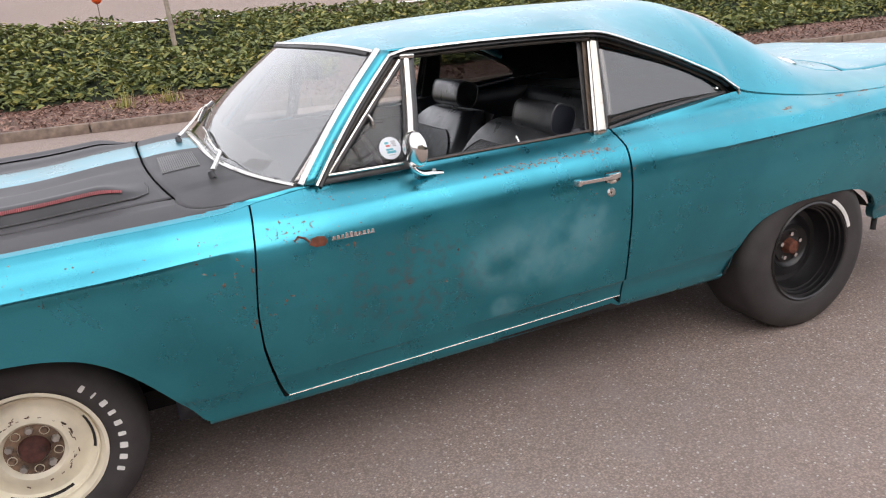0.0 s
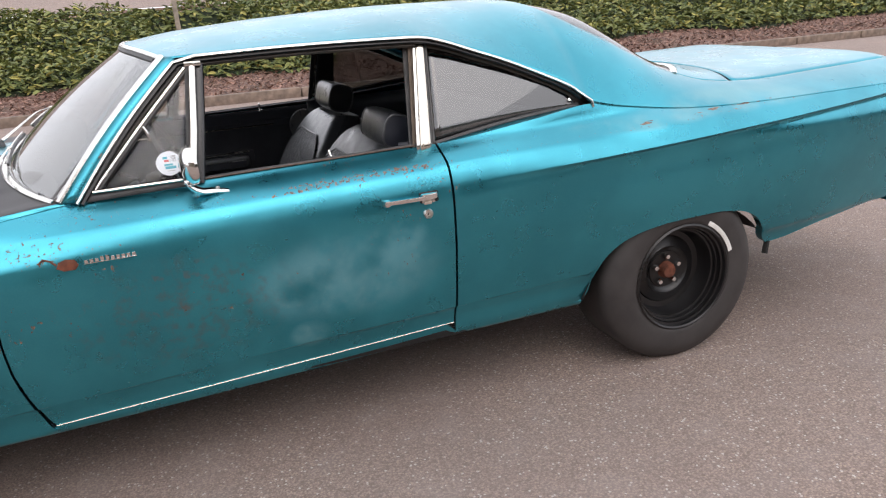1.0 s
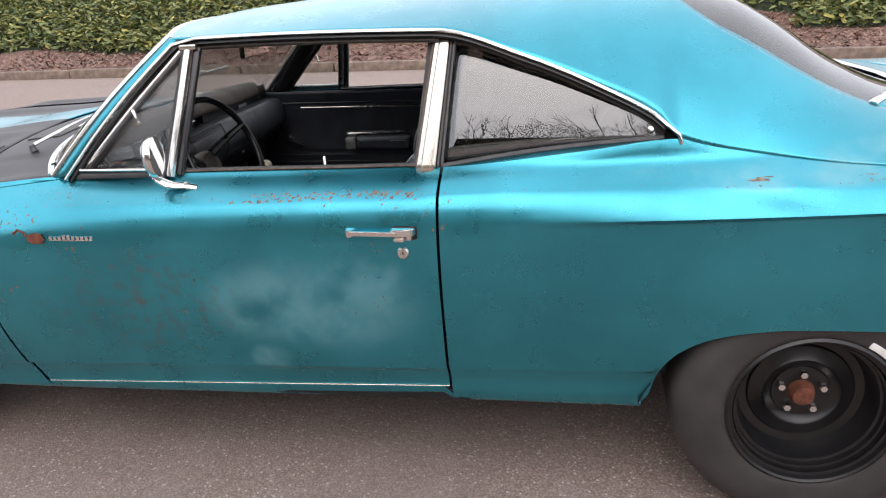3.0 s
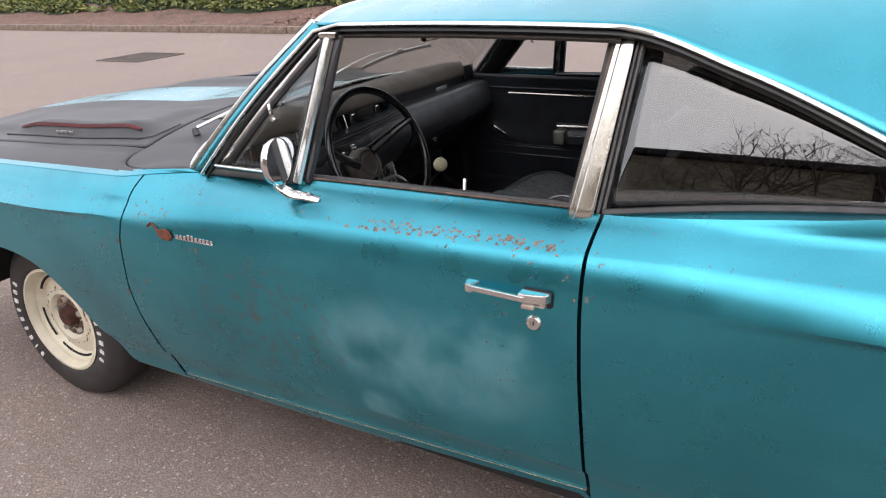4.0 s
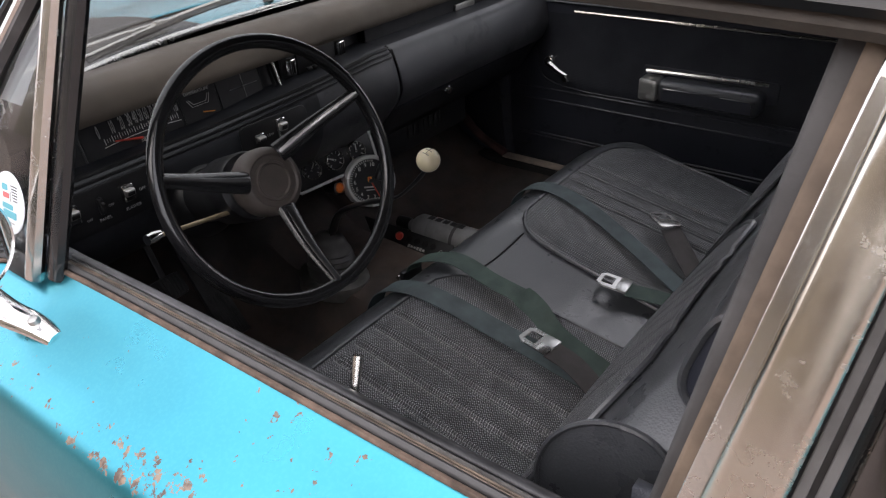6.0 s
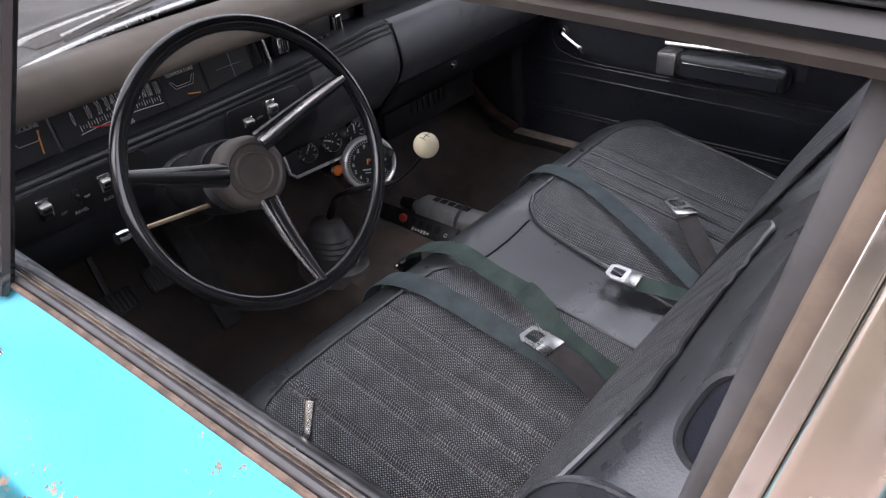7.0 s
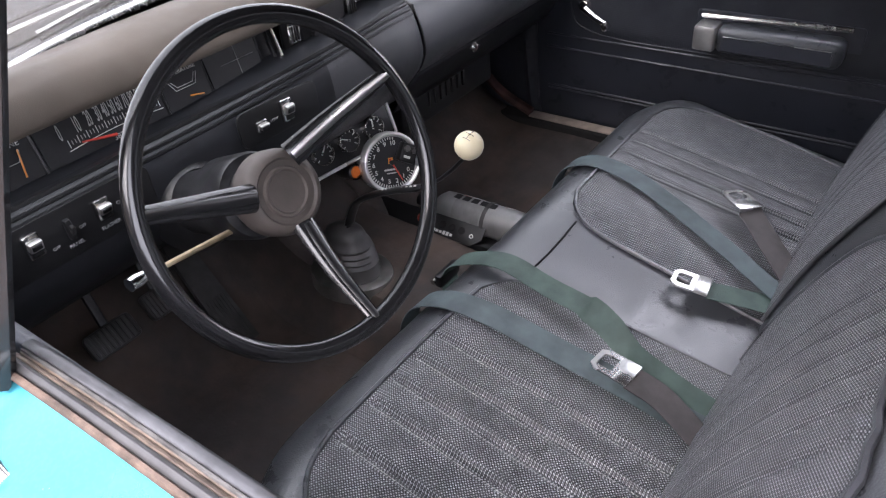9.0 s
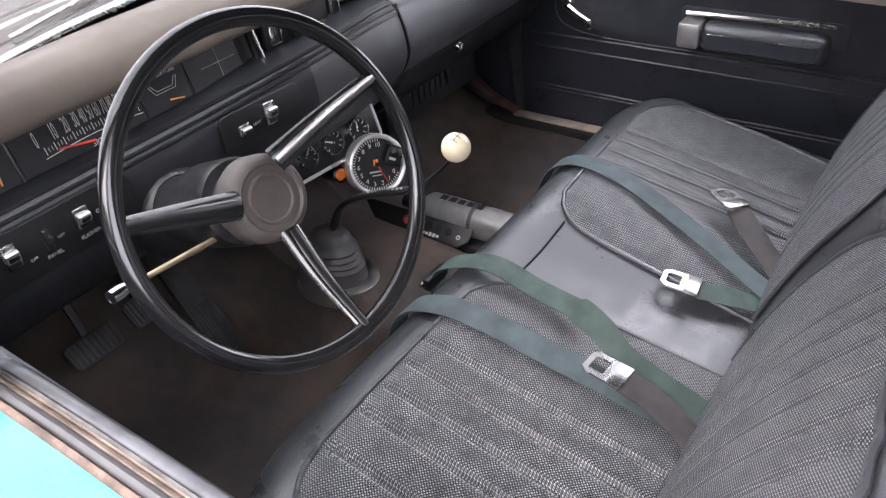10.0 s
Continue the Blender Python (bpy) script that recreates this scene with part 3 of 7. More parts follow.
def build_hedge():
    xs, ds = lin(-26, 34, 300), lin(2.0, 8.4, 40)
    # sheet below the leaves, its near-black colour painting the hedge's inner shade
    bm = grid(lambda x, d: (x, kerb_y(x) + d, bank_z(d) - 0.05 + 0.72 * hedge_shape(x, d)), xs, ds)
    tagged(part("hedge_core", bm, plain("hedge_shade", (0.018, 0.028, 0.010), 0.9, vary=0.5)), "dark sheet standing for the shade inside a low evergreen hedge", "hedge", kind="stuff")

    def place(rng, xa=-26, xb=34):
        while True:
            x, d = rng.uniform(xa, xb), 2.2 + 6.0 * rng.random() ** 1.25
            h = hedge_shape(x, d)
            if h > 0.08:
                break
        e = 0.15
        g = Vector((-(hedge_shape(x + e, d) - hedge_shape(x - e, d)) / (2 * e), -(hedge_shape(x, d + e) - hedge_shape(x, d - e)) / (2 * e), 1.0)).normalized()
        f = 1.0 - 0.35 * rng.random() ** 2
        return Vector((x, kerb_y(x) + d, bank_z(d) + h * f)), g

    leaves(78000, place, 0.165, LEAF, "hedge_leaves", "green leaves of a low evergreen hedge on the bank", 3)
    leaves(20000, place, 0.16, LEAFY, "yellow_hedge_leaves", "yellowing leaves among the low evergreen hedge", 4)


def build_bits():
    # timber stakes in the hedge
    for x, d, h in ((2.05, 6.4, 2.0), (19.8, 5.0, 1.9)):
        y, z = kerb_y(x) + d, bank_z(d)
        stake = thing("timber_stake", (x, y, z), "weathered grey timber stake standing in the hedge", "stake", "stakes in the hedge")
        p = [(x, y, z - 0.1), (x - 0.01, y, z + 0.9), (x - 0.03, y, z + h)]
        part("post", tube(p, [0.062, 0.058, 0.055], 10), plain("grey_timber", (0.30, 0.25, 0.20), 0.85, vary=0.35, scale=12, bump=0.4), stake)
    # orange ball on a rod
    x, d = 0.55, 7.6
    y, z = kerb_y(x) + d, bank_z(d)
    mark = thing("marker_ball", (x, y, z), "orange ball on a thin rod above the hedge", "marker")
    part("rod", tube([(x, y, z - 0.1), (x, y, z + 1.0)], 0.012, 6), BARK, mark)
    part("ball", lathe([(0.12 * math.sin(math.pi * i / 10), 1.08 - 0.13 * math.cos(math.pi * i / 10)) for i in range(11)], Matrix.Translation((x, y, z)), 20), plain("orange_paint", (0.75, 0.09, 0.02), 0.5, vary=0.2), mark)
    # tufts of dry grass on the mulch
    for x, d, seed in ((0.6, 1.5, 1), (9.6, 2.0, 2), (1.4, 1.7, 3), (-3.0, 1.9, 4)):
        rng = random.Random(seed)
        bm = bmesh.new()
        for _ in range(46):
            a, l = rng.uniform(0, 6.28), rng.uniform(0.15, 0.42)
            b = Vector((x + rng.gauss(0, 0.12), kerb_y(x) + d + rng.gauss(0, 0.10), bank_z(d)))
            t = b + Vector((math.cos(a) * l * 0.5, math.sin(a) * l * 0.5, l))
            s = Vector((-math.sin(a), math.cos(a), 0)) * 0.010
            bm.faces.new([bm.verts.new(q) for q in (b - s, b + s, t)])
        o = part("grass_tuft", bm, LEAFY, smooth=False)
        tagged(o, "small tuft of yellow-green grass growing in the mulch", "grass", "grass tufts", "stuff")
    # loose bark chips on the bank
    rng = random.Random(12)
    vs, fs = [], []
    for _ in range(20000):
        x, d = rng.uniform(-10, 24), 0.25 + 3.6 * rng.random()
        c = Vector((x, kerb_y(x) + d, bank_z(d) + 0.02 + 0.02 * rng.random()))
        m = Euler((rng.uniform(-0.6, 0.6), rng.uniform(-0.6, 0.6), rng.uniform(0, 6.3))).to_matrix()
        l, w = rng.uniform(0.02, 0.065), rng.uniform(0.007, 0.02)
        i = len(vs)
        vs += [tuple(c + m @ Vector(q)) for q in ((-l, -w, 0), (l, -w * 0.6, 0.004), (l * 0.8, w, 0), (-l * 0.9, w * 0.8, 0.006))]
        fs.append((i, i + 1, i + 2, i + 3))
    me = bpy.data.meshes.new("bark_chips")
    me.from_pydata(vs, [], fs)
    me.materials.append(make_leaf("bark_chip", (0.05, 0.024, 0.018), (0.36, 0.20, 0.14)))
    tagged(new("bark_chips", me), "loose red-brown bark chips on the bank", "mulch", kind="stuff")


def build_behind():
    """What stands behind the walk and shows in the glass and chrome: a dark building and bare shrubs."""
    b = thing("building", (-12.4, -17.5, 0), "long dark-clad building across the car park", "building")
    bm = Matrix.Translation((-12.4, -17.5, 0))
    part("wall", box((0, 0, 3.5), (30, 5, 7.0), 0, bm), BRICKY, b, smooth=False)
    part("roof", box((0, 0, 7.15), (30.6, 5.6, 0.3), 0.05, bm), DARK, b)
    for i in range(7):
        w = part("window", box((-12.6 + i * 4.2, 2.53, 3.2), (2.4, 0.10, 1.5), 0.02, bm), BLACK, b)
        part("sill", box((-12.6 + i * 4.2, 2.56, 2.40), (2.6, 0.16, 0.08), 0.02, bm), CONCRETE, w)
    # an unseen belt of dark shrubs closes that side and darkens the reflected horizon
    def top(x):
        return 4.4 + 0.9 * noise.noise((x * 0.22, 1.0, 0)) + 0.5 * noise.noise((x * 0.8, 4.0, 0))
    bm = grid(lambda x, v: Vector((x, -13.2 + 0.5 * noise.noise((x * 0.5, v * 3, 2.0)) - 1.4 * math.sin(math.pi * v / 2), top(x) * v)), lin(3.2, 46, 130), lin(0, 1, 12))
    tagged(part("shrub_belt", bm, plain("shrub_shade", (0.030, 0.030, 0.020), 0.9, vary=0.6, scale=2)), "dense dark shrubs across the car park", "shrubs", kind="stuff")
    def spot(rng):
        x, v = rng.uniform(3.2, 46), rng.random() ** 0.7
        return Vector((x, -13.0 - 1.4 * math.sin(math.pi * v / 2) + rng.uniform(-0.5, 0.7), top(x) * v * rng.uniform(0.9, 1.06))), Vector((0, 0.7, 0.7))
    leaves(16000, spot, 0.34, make_leaf("shrub_leaf", (0.020, 0.026, 0.010), (0.075, 0.070, 0.030)), "shrub_leaves", "dark leaves of the shrubs across the car park", 9, "shrubs")
    for x, y, h, seed in ((2.9, -11.0, 8.9, 5), (1.2, -10.6, 7.2, 6), (4.4, -11.4, 8.6, 7)):
        tree = thing("bare_tree", (x, y, 0), "small bare-branched tree beside the car park", "tree", "bare trees")
        rng = random.Random(seed)
        trunk, twigs = bmesh.new(), bmesh.new()

        def grow(p, d, l, r, level):
            q = p + d * l
            mid = p + d * l * 0.5 + Vector((rng.gauss(0, 1), rng.gauss(0, 1), 0)) * l * 0.05
            tube([p, mid, q], [r, r * 0.85, r * 0.7], 6 if level < 2 else 4, bm=trunk if level < 2 else twigs, caps=False)
            if level == 6:
                return
            for _ in range(3 if level < 4 else 3):
                e = (d + Vector((rng.gauss(0, 0.55), rng.gauss(0, 0.55), rng.gauss(0.12, 0.35)))).normalized()
                grow(p + d * l * rng.uniform(0.55, 1.0), e, l * rng.uniform(0.6, 0.82), r * 0.58, level + 1)

        grow(Vector((x, y, -0.05)), Vector((0, 0, 1)), h * 0.33, 0.10, 0)
        part("trunk", trunk, BARK, tree, weld=False)
        part("crown", twigs, BARK, tree, weld=False)


build_ground()
build_hedge()
build_bits()
build_behind()

# ---- the car: outer body ----
CAR = thing("car", (1.5, 0, 0), "teal two-door hardtop coupe with rust spots, parked on asphalt", "car")

WIDTH = curve([(0.20, 0.83), (0.30, 0.884), (0.335, 0.897), (0.42, 0.927), (0.55, 0.950), (0.68, 0.966), (0.79, 0.969), (0.84, 0.9635), (0.872, 0.9555), (0.899, 0.9440), (0.912, 0.9345), (0.924, 0.9175), (0.940, 0.890), (0.968, 0.838), (1.08, 0.78)])
WIDTH_FRONT = curve([(0.20, 0.83), (0.30, 0.884), (0.335, 0.897), (0.42, 0.927), (0.55, 0.950), (0.68, 0.966), (0.79, 0.969), (0.84, 0.961), (0.88, 0.944), (0.92, 0.912), (0.968, 0.850), (1.08, 0.78)])
# the upper edge of the lower body: half width and height along the car
TOP = curve([(-0.95, 0.80, 0.845), (-0.4, 0.885, 0.895), (0.2, 0.897, 0.918), (0.6, 0.897, 0.930), (0.75, 0.872, 0.945), (0.90, 0.848, 0.957), (1.10, 0.828, 0.964), (1.40, 0.822, 0.970), (1.90, 0.824, 0.978), (2.02, 0.846, 0.983), (2.36, 0.853, 1.021), (2.60, 0.850, 1.049), (2.8, 0.870, 1.012), (3.0, 0.888, 0.991), (3.2, 0.899, 0.983), (3.4, 0.903, 0.981), (3.9, 0.890, 0.978), (4.18, 0.862, 0.974)])
# the edge of the roof: drip rail, then the foot of the rear pillar
EDGE = curve([(1.20, 0.692, 1.318), (1.6, 0.735, 1.326), (1.98, 0.742, 1.320), (2.22, 0.768, 1.249), (2.42, 0.798, 1.165), (2.54, 0.826, 1.103), (2.60, 0.850, 1.049), (2.8, 0.870, 1.012), (3.0, 0.888, 0.991), (3.2, 0.899, 0.983), (3.4, 0.903, 0.981), (3.9, 0.890, 0.978), (4.18, 0.862, 0.974)])
CROWN = curve([(1.08, 1.352), (1.3, 1.385), (1.7, 1.412), (2.1, 1.424), (2.4, 1.422), (2.6, 1.410), (2.777, 1.375), (2.9, 1.315), (3.06, 1.205), (3.2, 1.125), (3.34, 1.082), (3.5, 1.066), (3.8, 1.072), (4.24, 1.078)])
FULL = curve([(1.0, 2.6), (2.0, 2.8), (2.6, 3.3), (3.05, 2.65), (3.4, 4.4), (4.2, 6.5)])
DOOR_FRONT = curve([(0.30, 0.735), (0.345, 0.712), (0.425, 0.690), (0.48, 0.678), (0.54, 0.669), (0.63, 0.666), (0.72, 0.673), (0.815, 0.685), (0.94, 0.704)])


def half_width(x, z):
    q = z - 0.03 * (x - 1.4)
    k = sm(0.50, 0.95, x)
    w = WIDTH(q) * k + WIDTH_FRONT(q) * (1 - k)
    a = sm(2.05, 2.85, x) * (1 - 0.5 * sm(3.7, 4.2, x))
    d = z - RIDGE(x)
    w += a * 0.027 * (max(0.0, 1 - d / 0.075) if d > 0 else math.exp(-((d / 0.009) ** 2)))
    w -= a * 0.006 * math.exp(-(((d + 0.07) / 0.05) ** 2))
    a = 1 - sm(0.25, 0.70, x)
    d = z - RIDGE(x)
    w += a * 0.034 * (max(0.0, 1 - d / 0.065) if d > 0 else math.exp(-((d / 0.009) ** 2)))
    w -= a * 0.006 * math.exp(-(((d + 0.07) / 0.05) ** 2))
    # a pressed crease low on the side
    d = z - (0.425 + 0.022 * (x - 2.0))
    w -= 0.010 * sm(0.003, -0.003, d) * sm(-0.10, -0.03, d)
    w += 0.014 * math.exp(-(((x - 0.72) / 0.35) ** 2)) * sm(0.35, 0.6, z) * sm(0.93, 0.82, z)
    w -= 0.10 * sm(-0.35, -0.98, x) ** 1.5 + 0.05 * sm(3.3, 4.2, x) ** 1.5
    return w


def side_point(x, z, s):
    tw, tz = TOP(x)
    w = half_width(x, z)
    w += (tw - half_width(x, tz)) * sm(tz - 0.07 - 0.05 * sm(2.3, 2.7, x), tz, z)
    return Vector((x, s * w, z))


ARCH_F = curve([(-0.95, 0.42), (-0.56, 0.36), (-0.484, 0.33), (-0.437, 0.375), (-0.374, 0.455), (-0.299, 0.538), (-0.237, 0.59), (-0.173, 0.622), (-0.082, 0.642), (0.0, 0.648), (0.082, 0.642), (0.173, 0.622), (0.237, 0.590), (0.299, 0.538), (0.374, 0.453), (0.437, 0.368), (0.484, 0.306), (0.60, 0.304), (0.80, 0.306)])
ARCH_R = curve([(1.9, 0.318), (2.30, 0.320), (2.52, 0.322), (2.545, 0.350), (2.568, 0.448), (2.622, 0.516), (2.690, 0.553), (2.770, 0.573), (2.880, 0.586), (3.080, 0.589), (3.20, 0.575), (3.29, 0.538), (3.345, 0.475), (3.375, 0.420), (3.400, 0.396), (3.42, 0.396), (3.7, 0.432), (4.18, 0.486)])


def sill_z(x):
    return 0.318 + 0.030 * (x - 0.72)


def lip(bm, edge, inward):
    """Turns an edge of a panel inward."""
    a = [bm.verts.new(p) for p in edge]
    b = [bm.verts.new(p + inward(p)) for p in edge]
    for i in range(len(edge) - 1):
        bm.faces.new((a[i], a[i + 1], b[i + 1], b[i]))


RIDGE = curve([(-1.0, 0.802), (0.3, 0.828), (0.75, 0.840), (2.0, 0.856), (2.16, 0.863), (4.2, 0.955)])


def rise(x, z0, v):
    """Height at share v of the panel at x, with rows that follow the ridge and the shoulder."""
    z3 = TOP(x)[1]
    z2 = min(0.906 + 0.03 * (x - 1.4), z3 - 0.014)
    z1 = min(RIDGE(x), z2 - 0.014)
    if v < 0.6:
        return z0 + (z1 - z0) * v / 0.6
    if v < 0.8:
        return z1 + (z2 - z1) * (v - 0.6) / 0.2
    return z2 + (z3 - z2) * (v - 0.8) / 0.2


def build_side(s):
    vs = sorted(set(lin(0, 0.54, 40) + lin(0.08, 0.15, 24) + lin(0.54, 0.64, 14) + lin(0.64, 0.77, 8) + lin(0.77, 0.83, 8) + lin(0.83, 1, 8)))
    # front fender
    def fender(u, v):
        zr = rise(0.70, sill_z(0.72), v)
        x = -0.95 + (DOOR_FRONT(zr) - 0.003 + 0.95) * u
        z = rise(x, ARCH_F(x), v)
        return side_point(x, z, s)
    us = sorted(set(lin(0, 1, 90) + lin(0.28, 0.34, 8) + lin(0.82, 0.90, 10)))
    bm = grid(fender, us, vs)
    lip(bm, [fender(u, 0) for u in us], lambda p: Vector((0, -s * 0.035, 0.004)))
    lip(bm, [fender(1, v) for v in vs], lambda p: Vector((-0.004, -s * 0.03, 0)))
    part("front_fender", bm, PAINT, CAR)
    # quarter panel
    def quarter(u, v):
        x0 = 2.004 + 0.004 * (1 - v)
        x = x0 + (4.275 - x0) * u
        z = rise(x, ARCH_R(x), v)
        return side_point(x, z, s)
    us = sorted(set(lin(0, 1, 110) + lin(0.224, 0.264, 14) + lin(0.574, 0.633, 12)))
    bm = grid(quarter, us, vs)
    lip(bm, [quarter(u, 0) for u in us], lambda p: Vector((0, -s * 0.035, 0.004)))
    lip(bm, [quarter(0, v) for v in vs], lambda p: Vector((0.004, -s * 0.03, 0)))
    part("quarter_panel", bm, PAINT, CAR)
    # rocker under the door
    def rocker(u, v):
        x = 0.484 + (2.53 - 0.484) * u
        z0, z1 = 0.283 + 0.014 * sm(0.6, 2.0, x), (sill_z(x) - 0.004 if 0.72 < x < 2.005 else (0.302 if x < 1 else 0.319))
        z = z0 + (z1 - z0) * v
        w = half_width(x, 0.34) - 0.013 - 0.014 * (1 - v) ** 2
        return Vector((x, s * w, z))
    bm = grid(rocker, lin(0, 1, 60), lin(0, 1, 6))
    lip(bm, [rocker(u, 0) for u in lin(0, 1, 30)], lambda p: Vector((0, -s * 0.12, -0.004)))
    lip(bm, [rocker(u, 1) for u in lin(0, 1, 30)], lambda p: Vector((0, -s * 0.06, 0.0)))
    part("rocker_panel", bm, PAINT, CAR)
    # door
    def skin(u, v):
        zf = rise(0.70, sill_z(0.72), v)
        x0 = DOOR_FRONT(zf) + 0.003
        x = x0 + (1.996 + 0.004 * (1 - v) - x0) * u
        z = rise(x, sill_z(x) + 0.004, v)
        p = side_point(x, z, s)
        return p
    us = lin(0, 1, 90)
    bm = grid(skin, us, vs)
    for e in ([skin(0, v) for v in vs], [skin(1, v) for v in vs]):
        lip(bm, e, lambda p: Vector((0, -s * 0.03, 0)))
    door = part("door", bm, PAINT, CAR, "teal door with chipped, rusted paint" if s < 0 else "teal passenger door")
    edge = [skin(u, 0) + Vector((0, s * 0.002, -0.001)) for u in lin(0.0, 1, 40)]
    part("sill_trim", tube(edge, 0.0015, 6), DULL, door, "thin bright strip along the door's lower edge")
    return door


def roof_point(x, f):
    """f: -1 (near edge) to 1 (far edge)."""
    w, ze = EDGE(x)
    p = FULL(x)
    return Vector((x, f * w, ze + (CROWN(x) - ze) * (1 - abs(f) ** p)))


def header_x(y):
    return 1.085 + 0.115 * (abs(y) / 0.69) ** 2.5


def even(n, p=1.0):
    return [math.copysign(abs(f) ** p, f) for f in lin(-1, 1, n)]


# share of the roof's half width at which the rear window, and then the boot lid, meets the pillars
GLASS_F = curve([(2.55, 0.0), (2.56, 0.20), (2.585, 0.40), (2.63, 0.555), (2.67, 0.62), (2.72, 0.667), (2.83, 0.715), (2.95, 0.745), (3.09, 0.757), (3.15, 0.780), (3.2, 0.793), (3.32, 0.80), (4.24, 0.80)])
TAIL_X = 4.235


def build_top():
    # roof skin, running back past the rear glass as pillars and quarter tops
    fs = even(61, 0.75)
    def roof(x, f):
        x0 = header_x(f * 0.69)
        return roof_point(x0 + (2.55 - x0) * (x - 1.2) / 1.35, f)
    bm = grid(roof, lin(1.2, 2.55, 62), fs)
    xs = lin(2.55, 2.60, 16) + lin(2.606, 2.75, 24) + lin(2.765, TAIL_X, 84)
    for s in (-1, 1):
        vs = [f for f in fs if f * s >= 0]
        grid(lambda x, f: roof_point(x, s * GLASS_F(x) + (1 - GLASS_F(x)) * f), xs, vs, bm)
    part("roof", bm, PAINT, CAR, "teal roof flowing into the rear pillars", solid=0.004)
    def glass(u, f):
        x = 2.552 + (glass_end(f) - 2.552) * u
        p = roof_point(x, f * GLASS_F(x))
        p.z -= 0.010
        return p
    part("rear_window", grid(glass, lin(0, 0.1, 10) + lin(0.13, 1, 24), even(41, 0.6)), GLASS_SMOKE, CAR, "sloping tinted rear window", solid=0.004)
    for s in (-1, 1):
        line = [roof_point(x, s * GLASS_F(x)) + Vector((0, 0, -0.003)) for x in lin(2.551, 2.60, 10) + lin(2.61, 3.15, 30)]
        part("window_trim", tube(line, 0.0045, 8, flat=0.6), BLACK, CAR)
    line = [roof_point(glass_end(f), f * GLASS_F(glass_end(f))) + Vector((0, 0, -0.001)) for f in even(61, 0.6)]
    part("window_trim", tube(line, 0.014, 8, flat=0.45), STAINLESS, CAR, "bright moulding along the rear window's foot")
    # panel before the boot lid, boot lid, and the tops of the quarters
    def lid_front(g):
        return 3.505 - 0.185 * min(1.0, abs(g) / 0.795) ** 1.6
    def tulip(u, f):
        x1 = lid_front(f * 0.80) - 0.004
        x0 = glass_end(f)
        x = x0 + (x1 - x0) * u
        return roof_point(x, f * GLASS_F(x))
    part("deck_panel", grid(tulip, lin(0, 1, 14), even(61, 0.6)), PAINT, CAR, solid=0.004)
    def lid(u, f):
        g = f * 0.7985
        x0 = lid_front(g) + 0.011
        return roof_point(x0 + (TAIL_X - x0) * u, g)
    part("boot_lid", grid(lid, lin(0, 1, 26), lin(-1, 1, 40)), PAINT, CAR, solid=0.004)
    def gutter(u, f):
        p = roof_point(3.34 + 0.88 * u, f * 0.85)
        p.z -= 0.03
        return p
    part("boot_gutter", grid(gutter, lin(0, 1, 8), lin(-1, 1, 12)), DARK, CAR)
    # tail
    def tail(u, v):
        a = roof_point(TAIL_X, -1 + 2 * u)
        w = 0.845 * (-1 + 2 * u)
        b = Vector((4.315, w, 0.90))
        c = Vector((4.295, w * 0.98, 0.62))
        d = Vector((4.215, w * 0.96, 0.42))
        if v < 1 / 3:
            return a.lerp(b, v * 3)
        return b.lerp(c, v * 3 - 1) if v < 2 / 3 else c.lerp(d, v * 3 - 2)
    part("tail_panel", grid(tail, lin(0, 1, 24), lin(0, 1, 10)), PAINT, CAR)
    part("rear_bumper", tube(smooth_path([(4.36, -0.84, 0.49), (4.40, -0.80, 0.49), (4.44, -0.5, 0.49), (4.46, 0, 0.49), (4.44, 0.5, 0.49), (4.40, 0.80, 0.49), (4.36, 0.84, 0.49)]), 0.06, 12, flat=1.2), CHROME, CAR)
    for s in (-1, 1):
        part("side_marker", box((4.115, s * (half_width(4.115, 0.62) + 0.001), 0.625), (0.11, 0.012, 0.036), 0.004), RED, CAR, "small red side marker lamp")
        part("tail_lamp", box((4.305, s * 0.62, 0.72), (0.04, 0.30, 0.14), 0.02), plain("red_lens", (0.35, 0.02, 0.02), 0.2, vary=0.2), CAR)


def glass_end(f):
    """x of the rear window's lower edge, its corners rounded."""
    return 3.34 - 0.26 * abs(f) ** 1.7


def hood_z(x, y):
    f = min(1.0, abs(y) / 0.89)
    ze = TOP(min(x, 0.66))[1] if x < 0.66 else TOP(0.66)[1] + 0.045 * (x - 0.66)
    return ze + (0.085 - 0.026 * sm(0.46, 0.05, x) - 0.012 * sm(-0.2, -0.95, x)) * (1 - f**2.2)


def hood_rear(y):
    """The arc of the hood's rear edge."""
    return 0.455 + 0.06 * (abs(y) / 0.72) ** 3.0


def glass_foot(y):
    """x and z of the windscreen's foot."""
    f = abs(y) / 0.84
    return 0.672 + 0.190 * f**3.6, 1.020 - 0.058 * f**2.2


